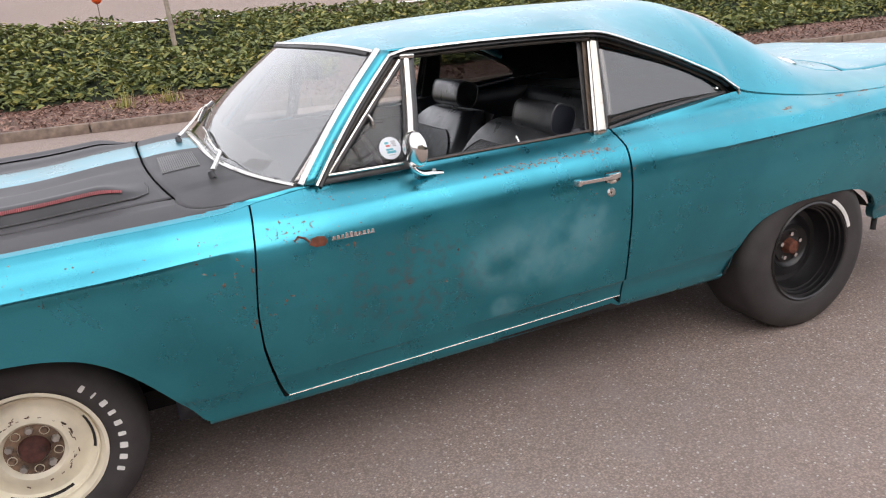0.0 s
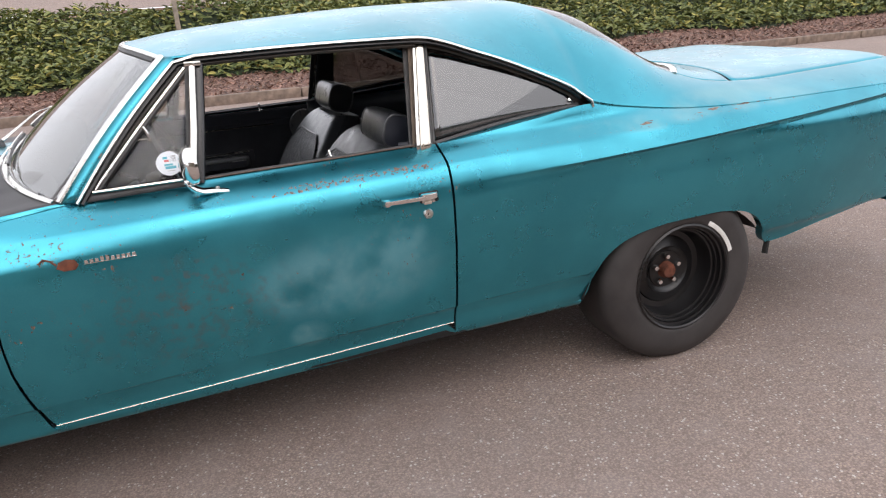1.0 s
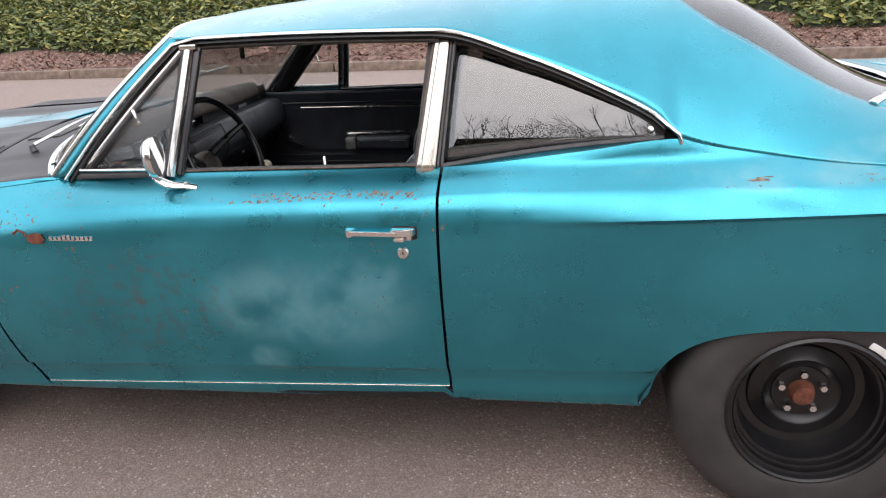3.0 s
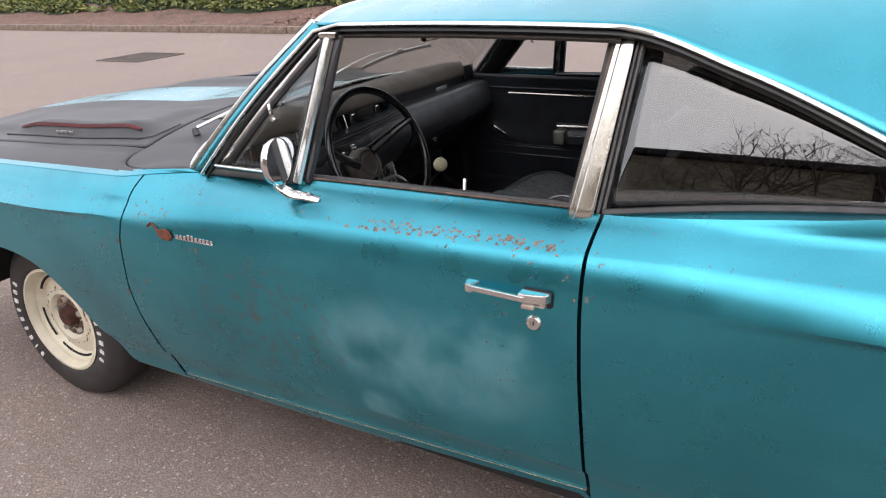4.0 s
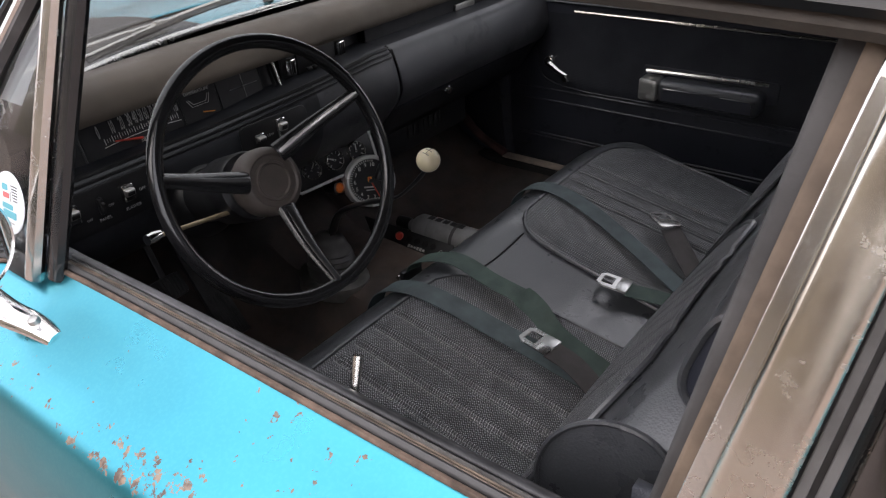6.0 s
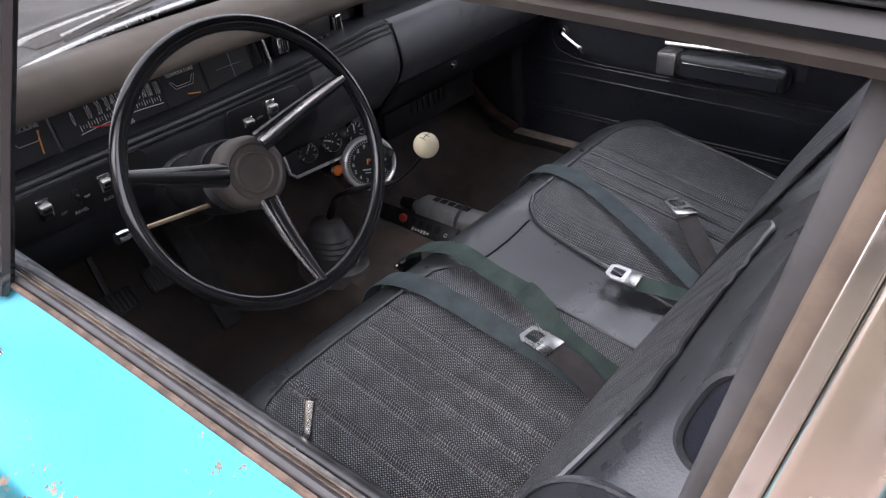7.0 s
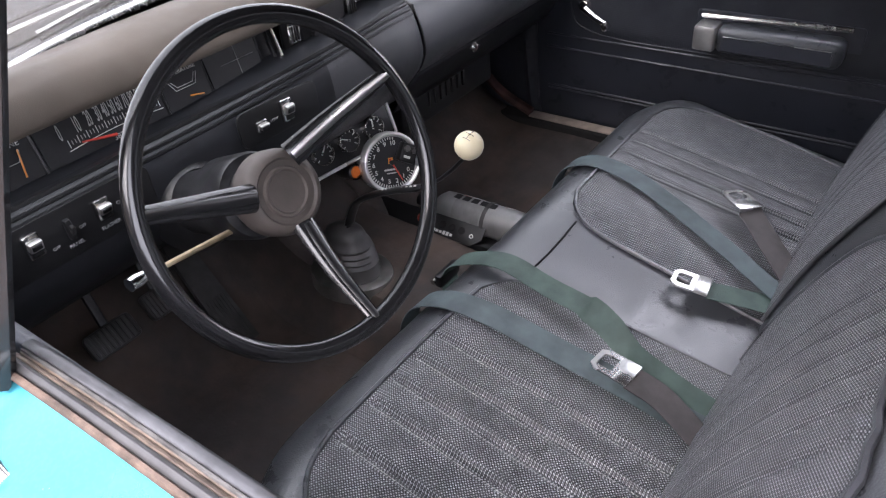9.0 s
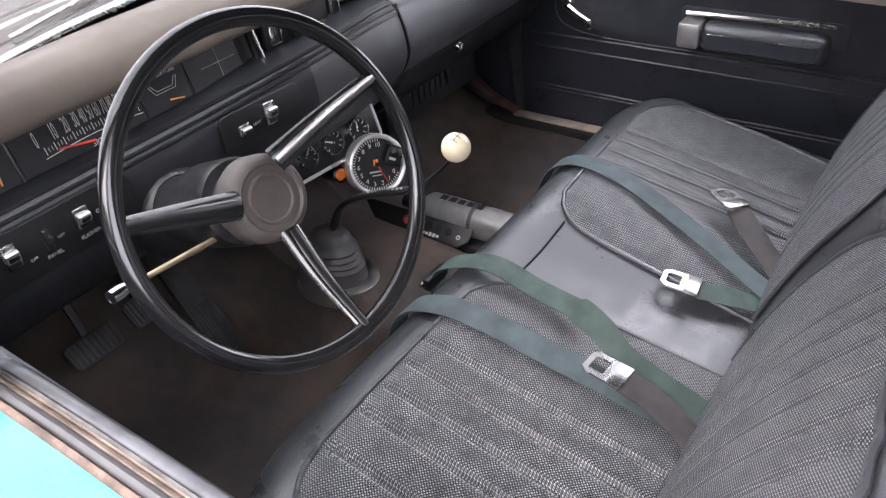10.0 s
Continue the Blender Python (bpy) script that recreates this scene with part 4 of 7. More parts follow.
def build_front():
    # fender tops beside hood and cowl, blacked out on their inner part
    for s in (-1, 1):
        def top(u, off):
            if u < 0.75:
                x = xi = -0.90 + 1.400 * u / 0.75
                yi = 0.735 - 0.019 * sm(-0.9, 0.5, x)
            else:
                xi, yi = cowl_edge((u - 0.75) / 0.25)
                x = 0.50 + 0.40 * (u - 0.75) / 0.25
                xi, yi = xi + 0.001, yi + 0.004
            w, zw = TOP(x)
            o = Vector((x, w, zw))
            i = Vector((xi, yi, edge_z(xi, yi)))
            gap = (i - o).length
            t = min(off, gap * 0.6) / gap if off < 1 else 0.6 + 0.4 * (off - 1) if gap < 0.05 else 0.028 / gap + (1 - 0.028 / gap) * (off - 1)
            p = o.lerp(i, t)
            p.z += 0.004 * math.sin(math.pi * min(1, t))
            return Vector((p.x, s * p.y, p.z))
        bm = grid(top, lin(0, 0.75, 40) + lin(0.755, 1, 30), [0, 0.004, 0.012, 0.020, 0.028, 1.1, 1.3, 1.6, 2.0])
        for f in bm.faces:
            c = f.calc_center_median()
            f.material_index = 1 if TOP(c.x)[0] - abs(c.y) > 0.026 and c.x < 0.70 else 0
        part("fender_top", bm, [PAINT, BLACKOUT], CAR, solid=0.003)
    # hood with a teal band along its middle
    def hood(u, f):
        y = f * (0.709 + 0.02 * (1 - u))
        x1 = hood_rear(y) - 0.004
        x = -0.93 + (x1 + 0.93) * u
        return Vector((x, y, hood_z(x, y) + 0.006 * sm(0.30, 0.12, abs(y)) + bulge(x, y)))
    bm = grid(hood, lin(0, 1, 70), sorted(set(lin(-1, 1, 81) + [-0.225, 0.225, -0.228, 0.228])))
    for f in bm.faces:
        f.material_index = 1 if abs(f.calc_center_median().y) < 0.158 else 0
    hd = part("hood", bm, [BLACKOUT, PAINT], CAR, "matte black hood with a teal centre band and twin scoops", solid=0.003)
    for s in (-1, 1):
        build_scoop(s, hd)
    def under(u, f):
        y = f * 0.80
        x = -0.9 + 1.7 * u
        return Vector((x, y, hood_z(x, y) - 0.035))
    part("engine_bay_lid", grid(under, lin(0, 1, 10), lin(-1, 1, 14)), DARK, CAR)
    # cowl between hood and windscreen, its ends rounded into the fenders
    def cowl(u, f):
        k = abs(f)
        y = 0.84 * k
        if y < 0.716:
            x0, y0 = hood_rear(y) + 0.004, y
            z0 = hood_z(x0, y0)
        else:
            x0, y0 = cowl_edge((y - 0.716) / 0.124)
            z0 = edge_z(x0, y0)
        x1, z1 = glass_foot(y)
        p = Vector((x0, y0, z0)).lerp(Vector((x1, y, z1)), u)
        p.z += 0.006 * math.sin(math.pi * u) * (1 if k < 0.8 else 0.4)
        return Vector((p.x, math.copysign(p.y, f), p.z))
    fs = sorted(set(lin(-1, 1, 81) + [-0.1881, 0.1881] + lin(0.86, 1, 20) + lin(-1, -0.86, 20)))
    bm = grid(cowl, lin(0, 1, 16), fs)
    for f in bm.faces:
        c = f.calc_center_median()
        f.material_index = 1 if abs(c.y) < 0.158 else 0
    part("cowl", bm, [BLACKOUT, PAINT], CAR, "matte black cowl crossed by the teal band", solid=0.003)
    gm = grid(lambda x, yy: (x, -yy, cowl_z(x, yy) + 0.002), lin(0.505, 0.625, 6), lin(0.235, 0.475, 8))
    grille = part("cowl_grille", gm, BLACK, CAR, "black louvred air intake before the windscreen")
    for i in range(18):
        x = 0.508 + i * 0.0068
        pts = [(x, -yy, cowl_z(x, yy) + 0.0035) for yy in lin(0.235, 0.475, 8)]
        part("slat", tube(pts, 0.0023, 5), LOUVRE, grille)
    # front end, hardly seen
    part("front_bumper", tube(smooth_path([(-0.80, -0.90, 0.46), (-1.0, -0.82, 0.46), (-1.07, -0.4, 0.46), (-1.08, 0, 0.46), (-1.07, 0.4, 0.46), (-1.0, 0.82, 0.46), (-0.80, 0.90, 0.46)]), 0.06, 12, flat=1.3), CHROME, CAR)
    part("grille", box((-0.93, 0, 0.64), (0.06, 1.5, 0.26), 0.02), BLACK, CAR)
    for s in (-1, 1):
        for y in (0.50, 0.68):
            part("headlamp", lathe([(0, 0.03), (0.05, 0.026), (0.075, 0.01), (0.085, 0), (0.09, -0.03)], axes((-0.955, s * y, 0.66), (-1, 0, 0)), 24), CHROME, CAR)
    part("nose", box((-0.93, 0, 0.81), (0.10, 1.60, 0.08), 0.03), PAINT, CAR)
    part("front_valance", box((-0.92, 0, 0.40), (0.06, 1.55, 0.14), 0.03), PAINT, CAR)


COWL_SIDE = curve([(0.0, 0.512, 0.716), (0.18, 0.522, 0.775), (0.34, 0.552, 0.818), (0.52, 0.610, 0.846), (0.70, 0.690, 0.862), (0.86, 0.780, 0.856), (1.0, 0.868, 0.838)])


def cowl_edge(t):
    """Plan of the cowl's rounded end, from the hood's corner to the pillar's foot."""
    return COWL_SIDE(t)


def edge_z(x, y):
    """Height along the seam between fender top, hood and cowl."""
    t = sm(0.52, 0.86, x)
    return hood_z(min(x, 0.66), y) * (1 - t) + 0.960 * t


def cowl_z(x, y):
    x0 = hood_rear(y)
    x1, z1 = glass_foot(y)
    u = (x - x0) / (x1 - x0)
    return hood_z(x0, y) + (z1 - hood_z(x0, y)) * u + 0.006 * math.sin(math.pi * max(0, min(1, u)))


def bulge(x, y):
    """The raised power-bulge under each scoop."""
    a = sm(0.28, 0.38, abs(y)) * (1 - sm(0.58, 0.64, abs(y)))
    return 0.014 * a * sm(0.42, 0.30, x) * sm(-0.75, -0.5, x)


def build_scoop(s, hd):
    def shape(u, v):
        x = -0.38 + 0.84 * u
        t = 0.024 * sm(0.0, 0.25, u) * sm(1.0, 0.80, u) ** 0.8
        y = 0.652 - 0.15 * v
        prof = t * sm(0.0, 0.30, v) * (1 - 0.75 * sm(0.35, 1.0, v))
        return Vector((x, s * y, hood_z(x, y) + bulge(x, y) + 0.002 + prof))
    part("scoop", grid(shape, lin(0, 1, 40), lin(0, 1, 18)), BLACKOUT, hd, "low black hood scoop with a red screen")
    def screen(u, v):
        p = shape(0.10 + 0.80 * u, 0.215 + 0.07 * v)
        return p + Vector((0, s * 0.0015, 0.0025))
    part("scoop_screen", grid(screen, lin(0, 1, 24), lin(0, 1, 4)), REDLINE, hd, "red mesh strip")
    bm = bmesh.new()
    for i in range(120):
        tube([screen(i / 119, v) + Vector((0, s * 0.001, 0.001)) for v in (0, 0.5, 1)], 0.0011, 4, bm=bm, caps=False)
    tagged(part("scoop_ribs", bm, plain("dark_red", (0.10, 0.02, 0.02), 0.5), hd), kind="stuff")
    line = [shape(u, 0.0) + Vector((0, s * 0.004, 0.001)) for u in lin(0.05, 0.94, 30)] + [shape(0.985, 0.12), shape(0.99, 0.5), shape(0.985, 0.9)]
    part("scoop_gasket", tube(line, 0.0035, 6), BLACK, hd)
    # four letter-sized bright bars where the engine badge sits
    for i in range(4):
        p = shape((-0.045 + i * 0.025 + 0.38) / 0.84, 0.10)
        part("badge_bar", box(p + Vector((0, s * 0.002, 0.004)), (0.018, 0.004, 0.013), 0.001), CHROME, hd)


door_near = build_side(-1)
door_far = build_side(1)
build_top()
build_front()

# ---- the car: glass, bright trim, mirror, handles, wheels ----
def pane_y(z, x=1.5):
    """Half width of the side glass at height z."""
    return 0.838 - (z - 0.975) * 0.34


def build_windscreen():
    def glass(u, f):
        y0 = f * 0.835
        x0, z0 = glass_foot(y0)
        y1 = f * 0.675
        x1 = header_x(y1) + 0.008
        z1 = roof_point(header_x(y1), f * 0.978).z - 0.006
        bow = 0.030 * math.sin(math.pi * u) * (1 - f * f)
        return Vector((x0 + (x1 - x0) * u - bow, y0 + (y1 - y0) * u, z0 + (z1 - z0) * u))
    part("windscreen", grid(glass, lin(0, 1, 20), lin(-1, 1, 40)), SCREEN, CAR, "curved clear windscreen", solid=0.005)
    for name, line in (("screen_trim", [glass(0, f) + Vector((-0.004, 0, 0.004)) for f in lin(-1, 1, 50)]), ("screen_trim", [glass(1, f) + Vector((0, 0, 0.006)) for f in lin(-1, 1, 50)])):
        part(name, tube(line, 0.011, 8, flat=0.6), STAINLESS, CAR)
    for s in (-1, 1):
        part("screen_trim", tube([a_line(u, s, 0.10) + Vector((-0.003, s * 0.004, 0.005)) for u in lin(0, 1, 20)], 0.0125, 10, flat=0.7), STAINLESS, CAR)
        part("screen_seal", tube([glass(u, s * 0.975) + Vector((0.01, 0, 0.0)) for u in lin(0, 1, 20)], 0.010, 6), RUBBER, CAR)
    part("screen_seal", tube([glass(0.985, f) for f in lin(-0.97, 0.97, 40)], 0.010, 6), RUBBER, CAR)
    # wipers
    def wp(u, y, off=0.010):
        return glass(u, y / 0.835) + Vector((-off, 0, off * 0.8))
    arms = (
        (0.645, -0.625, [(0.050, -0.52, 0.034), (0.062, -0.46, 0.030), (0.075, -0.40, 0.026), (0.088, -0.29, 0.020)], [(0.050, -0.46), (0.088, -0.30), (0.120, -0.17), (0.132, -0.045)]),
        (0.612, 0.050, [(0.100, 0.100, 0.036), (0.195, 0.165, 0.031), (0.245, 0.245, 0.028), (0.285, 0.36, 0.018)], [(0.145, 0.165), (0.205, 0.25), (0.262, 0.355), (0.325, 0.52)]),
    )
    for x0, y0, arm, blade in arms:
        pivot = Vector((x0, y0, cowl_z(x0, abs(y0)) + 0.001))
        line = smooth_path([pivot + Vector((0.002, 0.0, 0.022))] + [wp(*p) for p in arm])
        w = part("wiper", tube(line, [0.0095 - 0.0066 * (i / (len(line) - 1)) ** 0.8 for i in range(len(line))], 8, flat=0.6), STAINLESS, CAR, "bright wiper arm with a black blade")
        run = smooth_path([wp(u, y) for u, y in blade])
        part("blade", tube(run, 0.0050, 6), RUBBER, w)
        part("blade_frame", tube([p + Vector((-0.006, 0, 0.006)) for p in run], 0.0032, 6), STAINLESS, w)
        part("blade_clip", box(wp(arm[-1][0], arm[-1][1], 0.017), (0.014, 0.030, 0.012), 0.003), STAINLESS, w)
        part("pivot_cap", lathe([(0, 0.024), (0.008, 0.022), (0.011, 0.010), (0.013, 0)], axes(pivot, (-0.3, 0, 1)), 16), SCUFFED, w)


def a_line(u, s, k):
    """Along the windscreen pillar; k 0: at the screen, 1: at the door."""
    a0, a1 = Vector((0.866, s * 0.842, 0.962)), Vector((1.208, s * 0.683, 1.322))
    b0, b1 = Vector((0.912, s * 0.852, 0.958)), Vector((1.243, s * 0.712, 1.317))
    bow = Vector((-0.012, s * 0.004, 0.006)) * math.sin(math.pi * u)
    return (a0.lerp(a1, u) + bow).lerp(b0.lerp(b1, u) + bow, k)


def build_pillars(s, door):
    def pil(u, v):
        p = a_line(u, s, v)
        return p + Vector((0, s * 0.010 * math.sin(math.pi * v), 0.004 * math.sin(math.pi * v)))
    part("windscreen_pillar", grid(pil, lin(0, 1, 20), lin(0, 1, 6)), PAINT, CAR, solid=0.004)
    part("pillar_lining", grid(lambda u, v: a_line(u, s, v) + Vector((0.03, -s * 0.045, -0.01)), lin(0, 1, 10), lin(-0.3, 1.2, 4)), HEADLINER, CAR, solid=0.004)
    # drip rail: up the pillar, along the roof and down to the tip of the rear side window
    rail = [a_line(u, s, 1.02) + Vector((0, s * 0.006, 0)) for u in lin(0.0, 0.97, 14)]
    for x in lin(1.30, 2.56, 46):
        w, z = EDGE(x)
        rail.append(Vector((x, s * (w + 0.006), z)))
    w, z = EDGE(2.595)
    rail += [Vector((2.592, s * (w + 0.004), z + 0.008)), Vector((2.598, s * (w + 0.002), z - 0.014))]
    part("drip_rail", tube(rail, 0.0072, 10, flat=0.75), STAINLESS, CAR, "bright drip-rail moulding")
    seal = [p + Vector((0.012 if i < 14 else 0, -s * 0.008, -0.013 if i >= 14 else -0.006)) for i, p in enumerate(rail[:-2])]
    part("drip_gap", tube(seal, 0.009, 6, flat=0.8), BLACK, CAR)
    inner = [p + Vector((0.024 if i < 14 else 0, -s * 0.016, -0.025 if i >= 14 else -0.012)) for i, p in enumerate(rail[:40])]
    part("window_seal", tube(inner, 0.008, 6, flat=0.9), BROWNRUBBER, CAR, "brown-black weathered rubber window seal")
    # centre pillar with a bright cover
    def post(x0, x1, x2, x3, out, name, mat, label=""):
        def f(u, v):
            z = 0.962 + (1.302 - 0.962) * u
            a, b = x0 + (x2 - x0) * u, x1 + (x3 - x1) * u
            bowed = 0.0014 * math.sin(math.pi * v) if mat is DULL else 0.0
            return Vector((a + (b - a) * v, s * (pane_y(z) + out + bowed), z))
        return part(name, grid(f, lin(0, 1, 14), lin(0, 1, 7)), mat, CAR, label, solid=0.005)
    post(1.942, 1.980, 1.993, 2.020, 0.010, "pillar_cover", DULL, "dull stainless pillar cover")
    post(1.930, 1.9415, 1.983, 1.9925, 0.006, "pillar_flange", STAINLESS, "bright flange of the pillar cover")
    post(1.983, 1.989, 2.021, 2.026, 0.001, "pillar_strip", LOUVRE)
    post(1.979, 2.003, 2.019, 2.036, -0.010, "pillar_rubber", RUBBER)
    post(1.993, 1.999, 2.029, 2.034, -0.003, "quarter_glass_frame", LOUVRE)
    post(1.922, 1.938, 1.972, 1.988, -0.010, "pillar_edge", TANEDGE, "worn dark door-frame edge")
    post(1.916, 1.937, 1.958, 1.978, -0.026, "pillar_seal", RUBBER, "dark door seal on the pillar")
    post(1.945, 2.05, 1.985, 2.06, -0.05, "pillar_lining", HEADLINER)
    # rear side window
    def quarter(u, v):
        x = 2.001 + (2.560 - 2.001) * u
        z0 = 0.984 + (1.046 - 0.984) * u + 0.008 * math.sin(math.pi * u)
        z1 = EDGE(x + 0.01)[1] - 0.030 + 0.01 * u
        x += 0.028 * v * (1 - u)
        z = z0 + (z1 - z0) * v
        w = pane_y(z) - 0.25 * (z - 1.08) ** 2 - 0.004
        return Vector((x, s * w, z))
    q = part("quarter_window", grid(quarter, lin(0, 1, 20), lin(0, 1, 8)), GLASS_SMOKE, CAR, "triangular tinted rear side window", solid=0.005)
    def ledge(u, v):
        g, x = quarter(u, 0), quarter(u, 0).x
        out = Vector((x, s * (TOP(x)[0] - 0.001), TOP(x)[1] - 0.001))
        return out.lerp(Vector((x, g.y + s * 0.004, g.z - 0.004)), v)
    part("window_ledge", grid(ledge, lin(0, 0.97, 24), lin(0, 1, 4)), PAINT, CAR)
    part("weatherstrip", tube([quarter(u, 0) + Vector((0, s * 0.006, -0.002)) for u in lin(0, 1, 24)], 0.007, 6, flat=1.2), RUBBER, q)
    part("upper_strip", tube([quarter(u, 1) + Vector((0, s * 0.004, 0.0)) for u in lin(0, 1, 24)], 0.0065, 6), BROWNRUBBER, q)
    part("catch", lathe([(0, 0.008), (0.007, 0.007), (0.010, 0.002), (0.010, 0)], axes(quarter(0.94, 0.5) + Vector((0, s * 0.003, 0)), (0, s, 0.3)), 14), CHROME, q)
    # front quarter light with its bright frame, part of the door
    A, B, C = Vector((0.972, s * 0.834, 0.980)), Vector((1.222, s * 0.833, 0.980)), Vector((1.268, s * 0.734, 1.272))
    bm = bmesh.new()
    n = 14
    grid(lambda u, v: A.lerp(C, u).lerp(B.lerp(C, u), v), lin(0, 0.97, n), lin(0, 1, 6), bm)
    part("vent_window", bm, GLASS, door, "small triangular vent window in a bright frame", solid=0.004)
    post_line = [Vector((1.228, s * 0.843, 0.962)), Vector((1.258, s * 0.795, 1.12)), Vector((1.286, s * 0.735, 1.297))]
    part("vent_post", tube(post_line, [0.012, 0.012, 0.011], 8, flat=0.8, up=(0, s, 0)), STAINLESS, door, "bright vent-window post")
    part("post_rubber", tube([p + Vector((-0.016, -s * 0.004, 0)) for p in post_line], 0.006, 6), RUBBER, door)
    part("post_channel", tube([p + Vector((0.022, -s * 0.014, 0)) for p in post_line], 0.013, 8, flat=0.7, up=(0, s, 0)), WHEELBLACK, door, "dark channel behind the vent post")
    part("post_cap", box((1.288, s * 0.735, 1.300), (0.05, 0.02, 0.014), 0.004), STAINLESS, door)
    front_line = [A + Vector((-0.025, 0, -0.012)), (A + C) / 2 + Vector((-0.018, s * 0.004, 0.006)), C + Vector((-0.006, 0, 0.018))]
    part("vent_frame", tube(smooth_path(front_line), 0.008, 8, flat=0.8), STAINLESS, door)
    part("vent_frame", tube([A + Vector((-0.015, s * 0.012, 0.002)), B + Vector((-0.02, s * 0.012, 0.002))], 0.0065, 8, flat=0.8), STAINLESS, door)
    part("vent_seal", tube(smooth_path([p + Vector((0.014, -s * 0.004, 0.002)) for p in front_line]), 0.009, 6), RUBBER, door)
    part("vent_base", grid(lambda u, v: Vector((0.93 + 0.30 * u, s * (0.849 - 0.012 * v), 0.956 + 0.022 * v + 0.006 * u)), lin(0, 1, 10), lin(0, 1, 3)), RUBBER, door, solid=0.006)
    k = A.lerp(C, 0.50)
    latch = part("vent_latch", tube([k + Vector((0.0, s * 0.006, 0.012)), k + Vector((0.008, s * 0.014, -0.002)), k + Vector((0.012, s * 0.012, -0.018))], [0.0060, 0.0050, 0.0036], 8), CHROME, door, "small chrome vent latch")
    part("latch_knob", lathe([(0, 0.006), (0.005, 0.005), (0.007, 0), (0.005, -0.005), (0, -0.006)], axes(k + Vector((0.013, s * 0.012, -0.024)), (0, s, 0)), 12), CHROME, latch)
    # outer and inner belt strips of the open door window
    def belt(x, dw, dz):
        w, z = TOP(x)
        return Vector((x, s * (w + dw), z + dz))
    xs = lin(1.235, 1.955, 30)
    part("belt_strip", grid(lambda x, v: belt(x, 0.002 - 0.006 * v, 0.002 + 0.003 * math.sin(3.14 * v)), xs, lin(0, 1, 4)), EDGE_METAL, door, "rusted metal edge of the window opening", solid=0.002)
    part("belt_rubber", grid(lambda x, v: belt(x, -0.005 - 0.007 * v, 0.003 + 0.004 * math.sin(3.14 * v)), xs, lin(0, 1, 5)), RUBBER, door, "cracked black weatherstrip", solid=0.003)
    part("window_channel", grid(lambda x, v: belt(x, -0.0125 - 0.009 * v, -0.001 + 0.003 * math.sin(6.28 * v)), xs, lin(0, 1, 9)), CHANNEL, door, "worn grey-brown metal window channel", solid=0.003)
    part("belt_fuzz", tube([belt(x, -0.0225, 0.000) for x in xs], 0.0018, 6), plain("grey_felt", (0.10, 0.095, 0.09), 0.9, vary=0.6, scale=60, bump=0.4), door, "worn grey felt strip")
    part("inner_sill", grid(lambda x, v: belt(x, -0.024 - 0.010 * v, 0.002 + 0.006 * math.sin(2.2 * v) - 0.008 * v), xs, lin(0, 1, 6)), SCUFFED, door, "scuffed black inner window ledge", solid=0.004)


def build_handle(s, door):
    """Pull handle with a push button, and the key lock below it."""
    def at(x, z, out):
        p = side_point(x, z, s)
        return p + Vector((0, s * out, 0))
    # flat-topped bar between a small front foot and a large rear block
    def slab(pts, z0, z1, name, parent, label=""):
        """A block given in plan by (x, out) pairs, its top sloping in towards the door."""
        bm = bmesh.new()
        lo = [bm.verts.new(at(x, z0, o - 0.008 if o > 0.01 else o)) for x, o in pts]
        hi = [bm.verts.new(at(x, z1, o - 0.004 if o > 0.01 else o)) for x, o in pts]
        n = len(pts)
        for i in range(n):
            bm.faces.new((lo[i], lo[(i + 1) % n], hi[(i + 1) % n], hi[i]))
        bm.faces.new(lo[::-1])
        bm.faces.new(hi)
        bmesh.ops.recalc_face_normals(bm, faces=bm.faces)
        bmesh.ops.bevel(bm, geom=bm.edges[:], offset=0.0022, segments=2, affect="EDGES")
        return part(name, bm, CHROME, parent, label)
    h = slab([(1.768, 0.022), (1.776, 0.031), (1.900, 0.037), (1.905, 0.030), (1.780, 0.023)], 0.839, 0.852, "door_handle", door, "chrome pull handle with push button")
    slab([(1.760, -0.004), (1.768, 0.028), (1.782, 0.028), (1.790, -0.004)], 0.834, 0.853, "handle_foot", h)
    slab([(1.886, -0.004), (1.886, 0.033), (1.900, 0.036), (1.938, 0.027), (1.946, 0.016), (1.946, -0.004)], 0.838, 0.857, "handle_foot", h)
    part("gasket", plate(rounded(0.064, 0.036, 0.006), 0.003, axes(at(1.917, 0.842, 0.002), (0, s, 0.05), (1, 0, 0)), 0.001), BLACK, h, "thin black gasket")
    slab([(1.892, -0.004), (1.892, 0.012), (1.934, 0.010), (1.940, -0.004)], 0.824, 0.838, "button_housing", h)
    part("push_button", plate(rounded(0.026, 0.010, 0.003), 0.012, axes(at(1.905, 0.830, 0.018), (0, s, -0.25), (1, 0, 0)), 0.002), SILLPLATE, h, "worn push button")
    part("lock", lathe([(0, 0.003), (0.005, 0.003), (0.006, 0.006), (0.013, 0.007), (0.0165, 0.003), (0.017, 0)], axes(at(1.910, 0.788, 0.0), (0, s, 0.02)), 24), STAINLESS, door, "round key lock")
    part("key_slot", box(at(1.910, 0.788, 0.0035), (0.0025, 0.002, 0.008), 0.0005), BLACK, door)


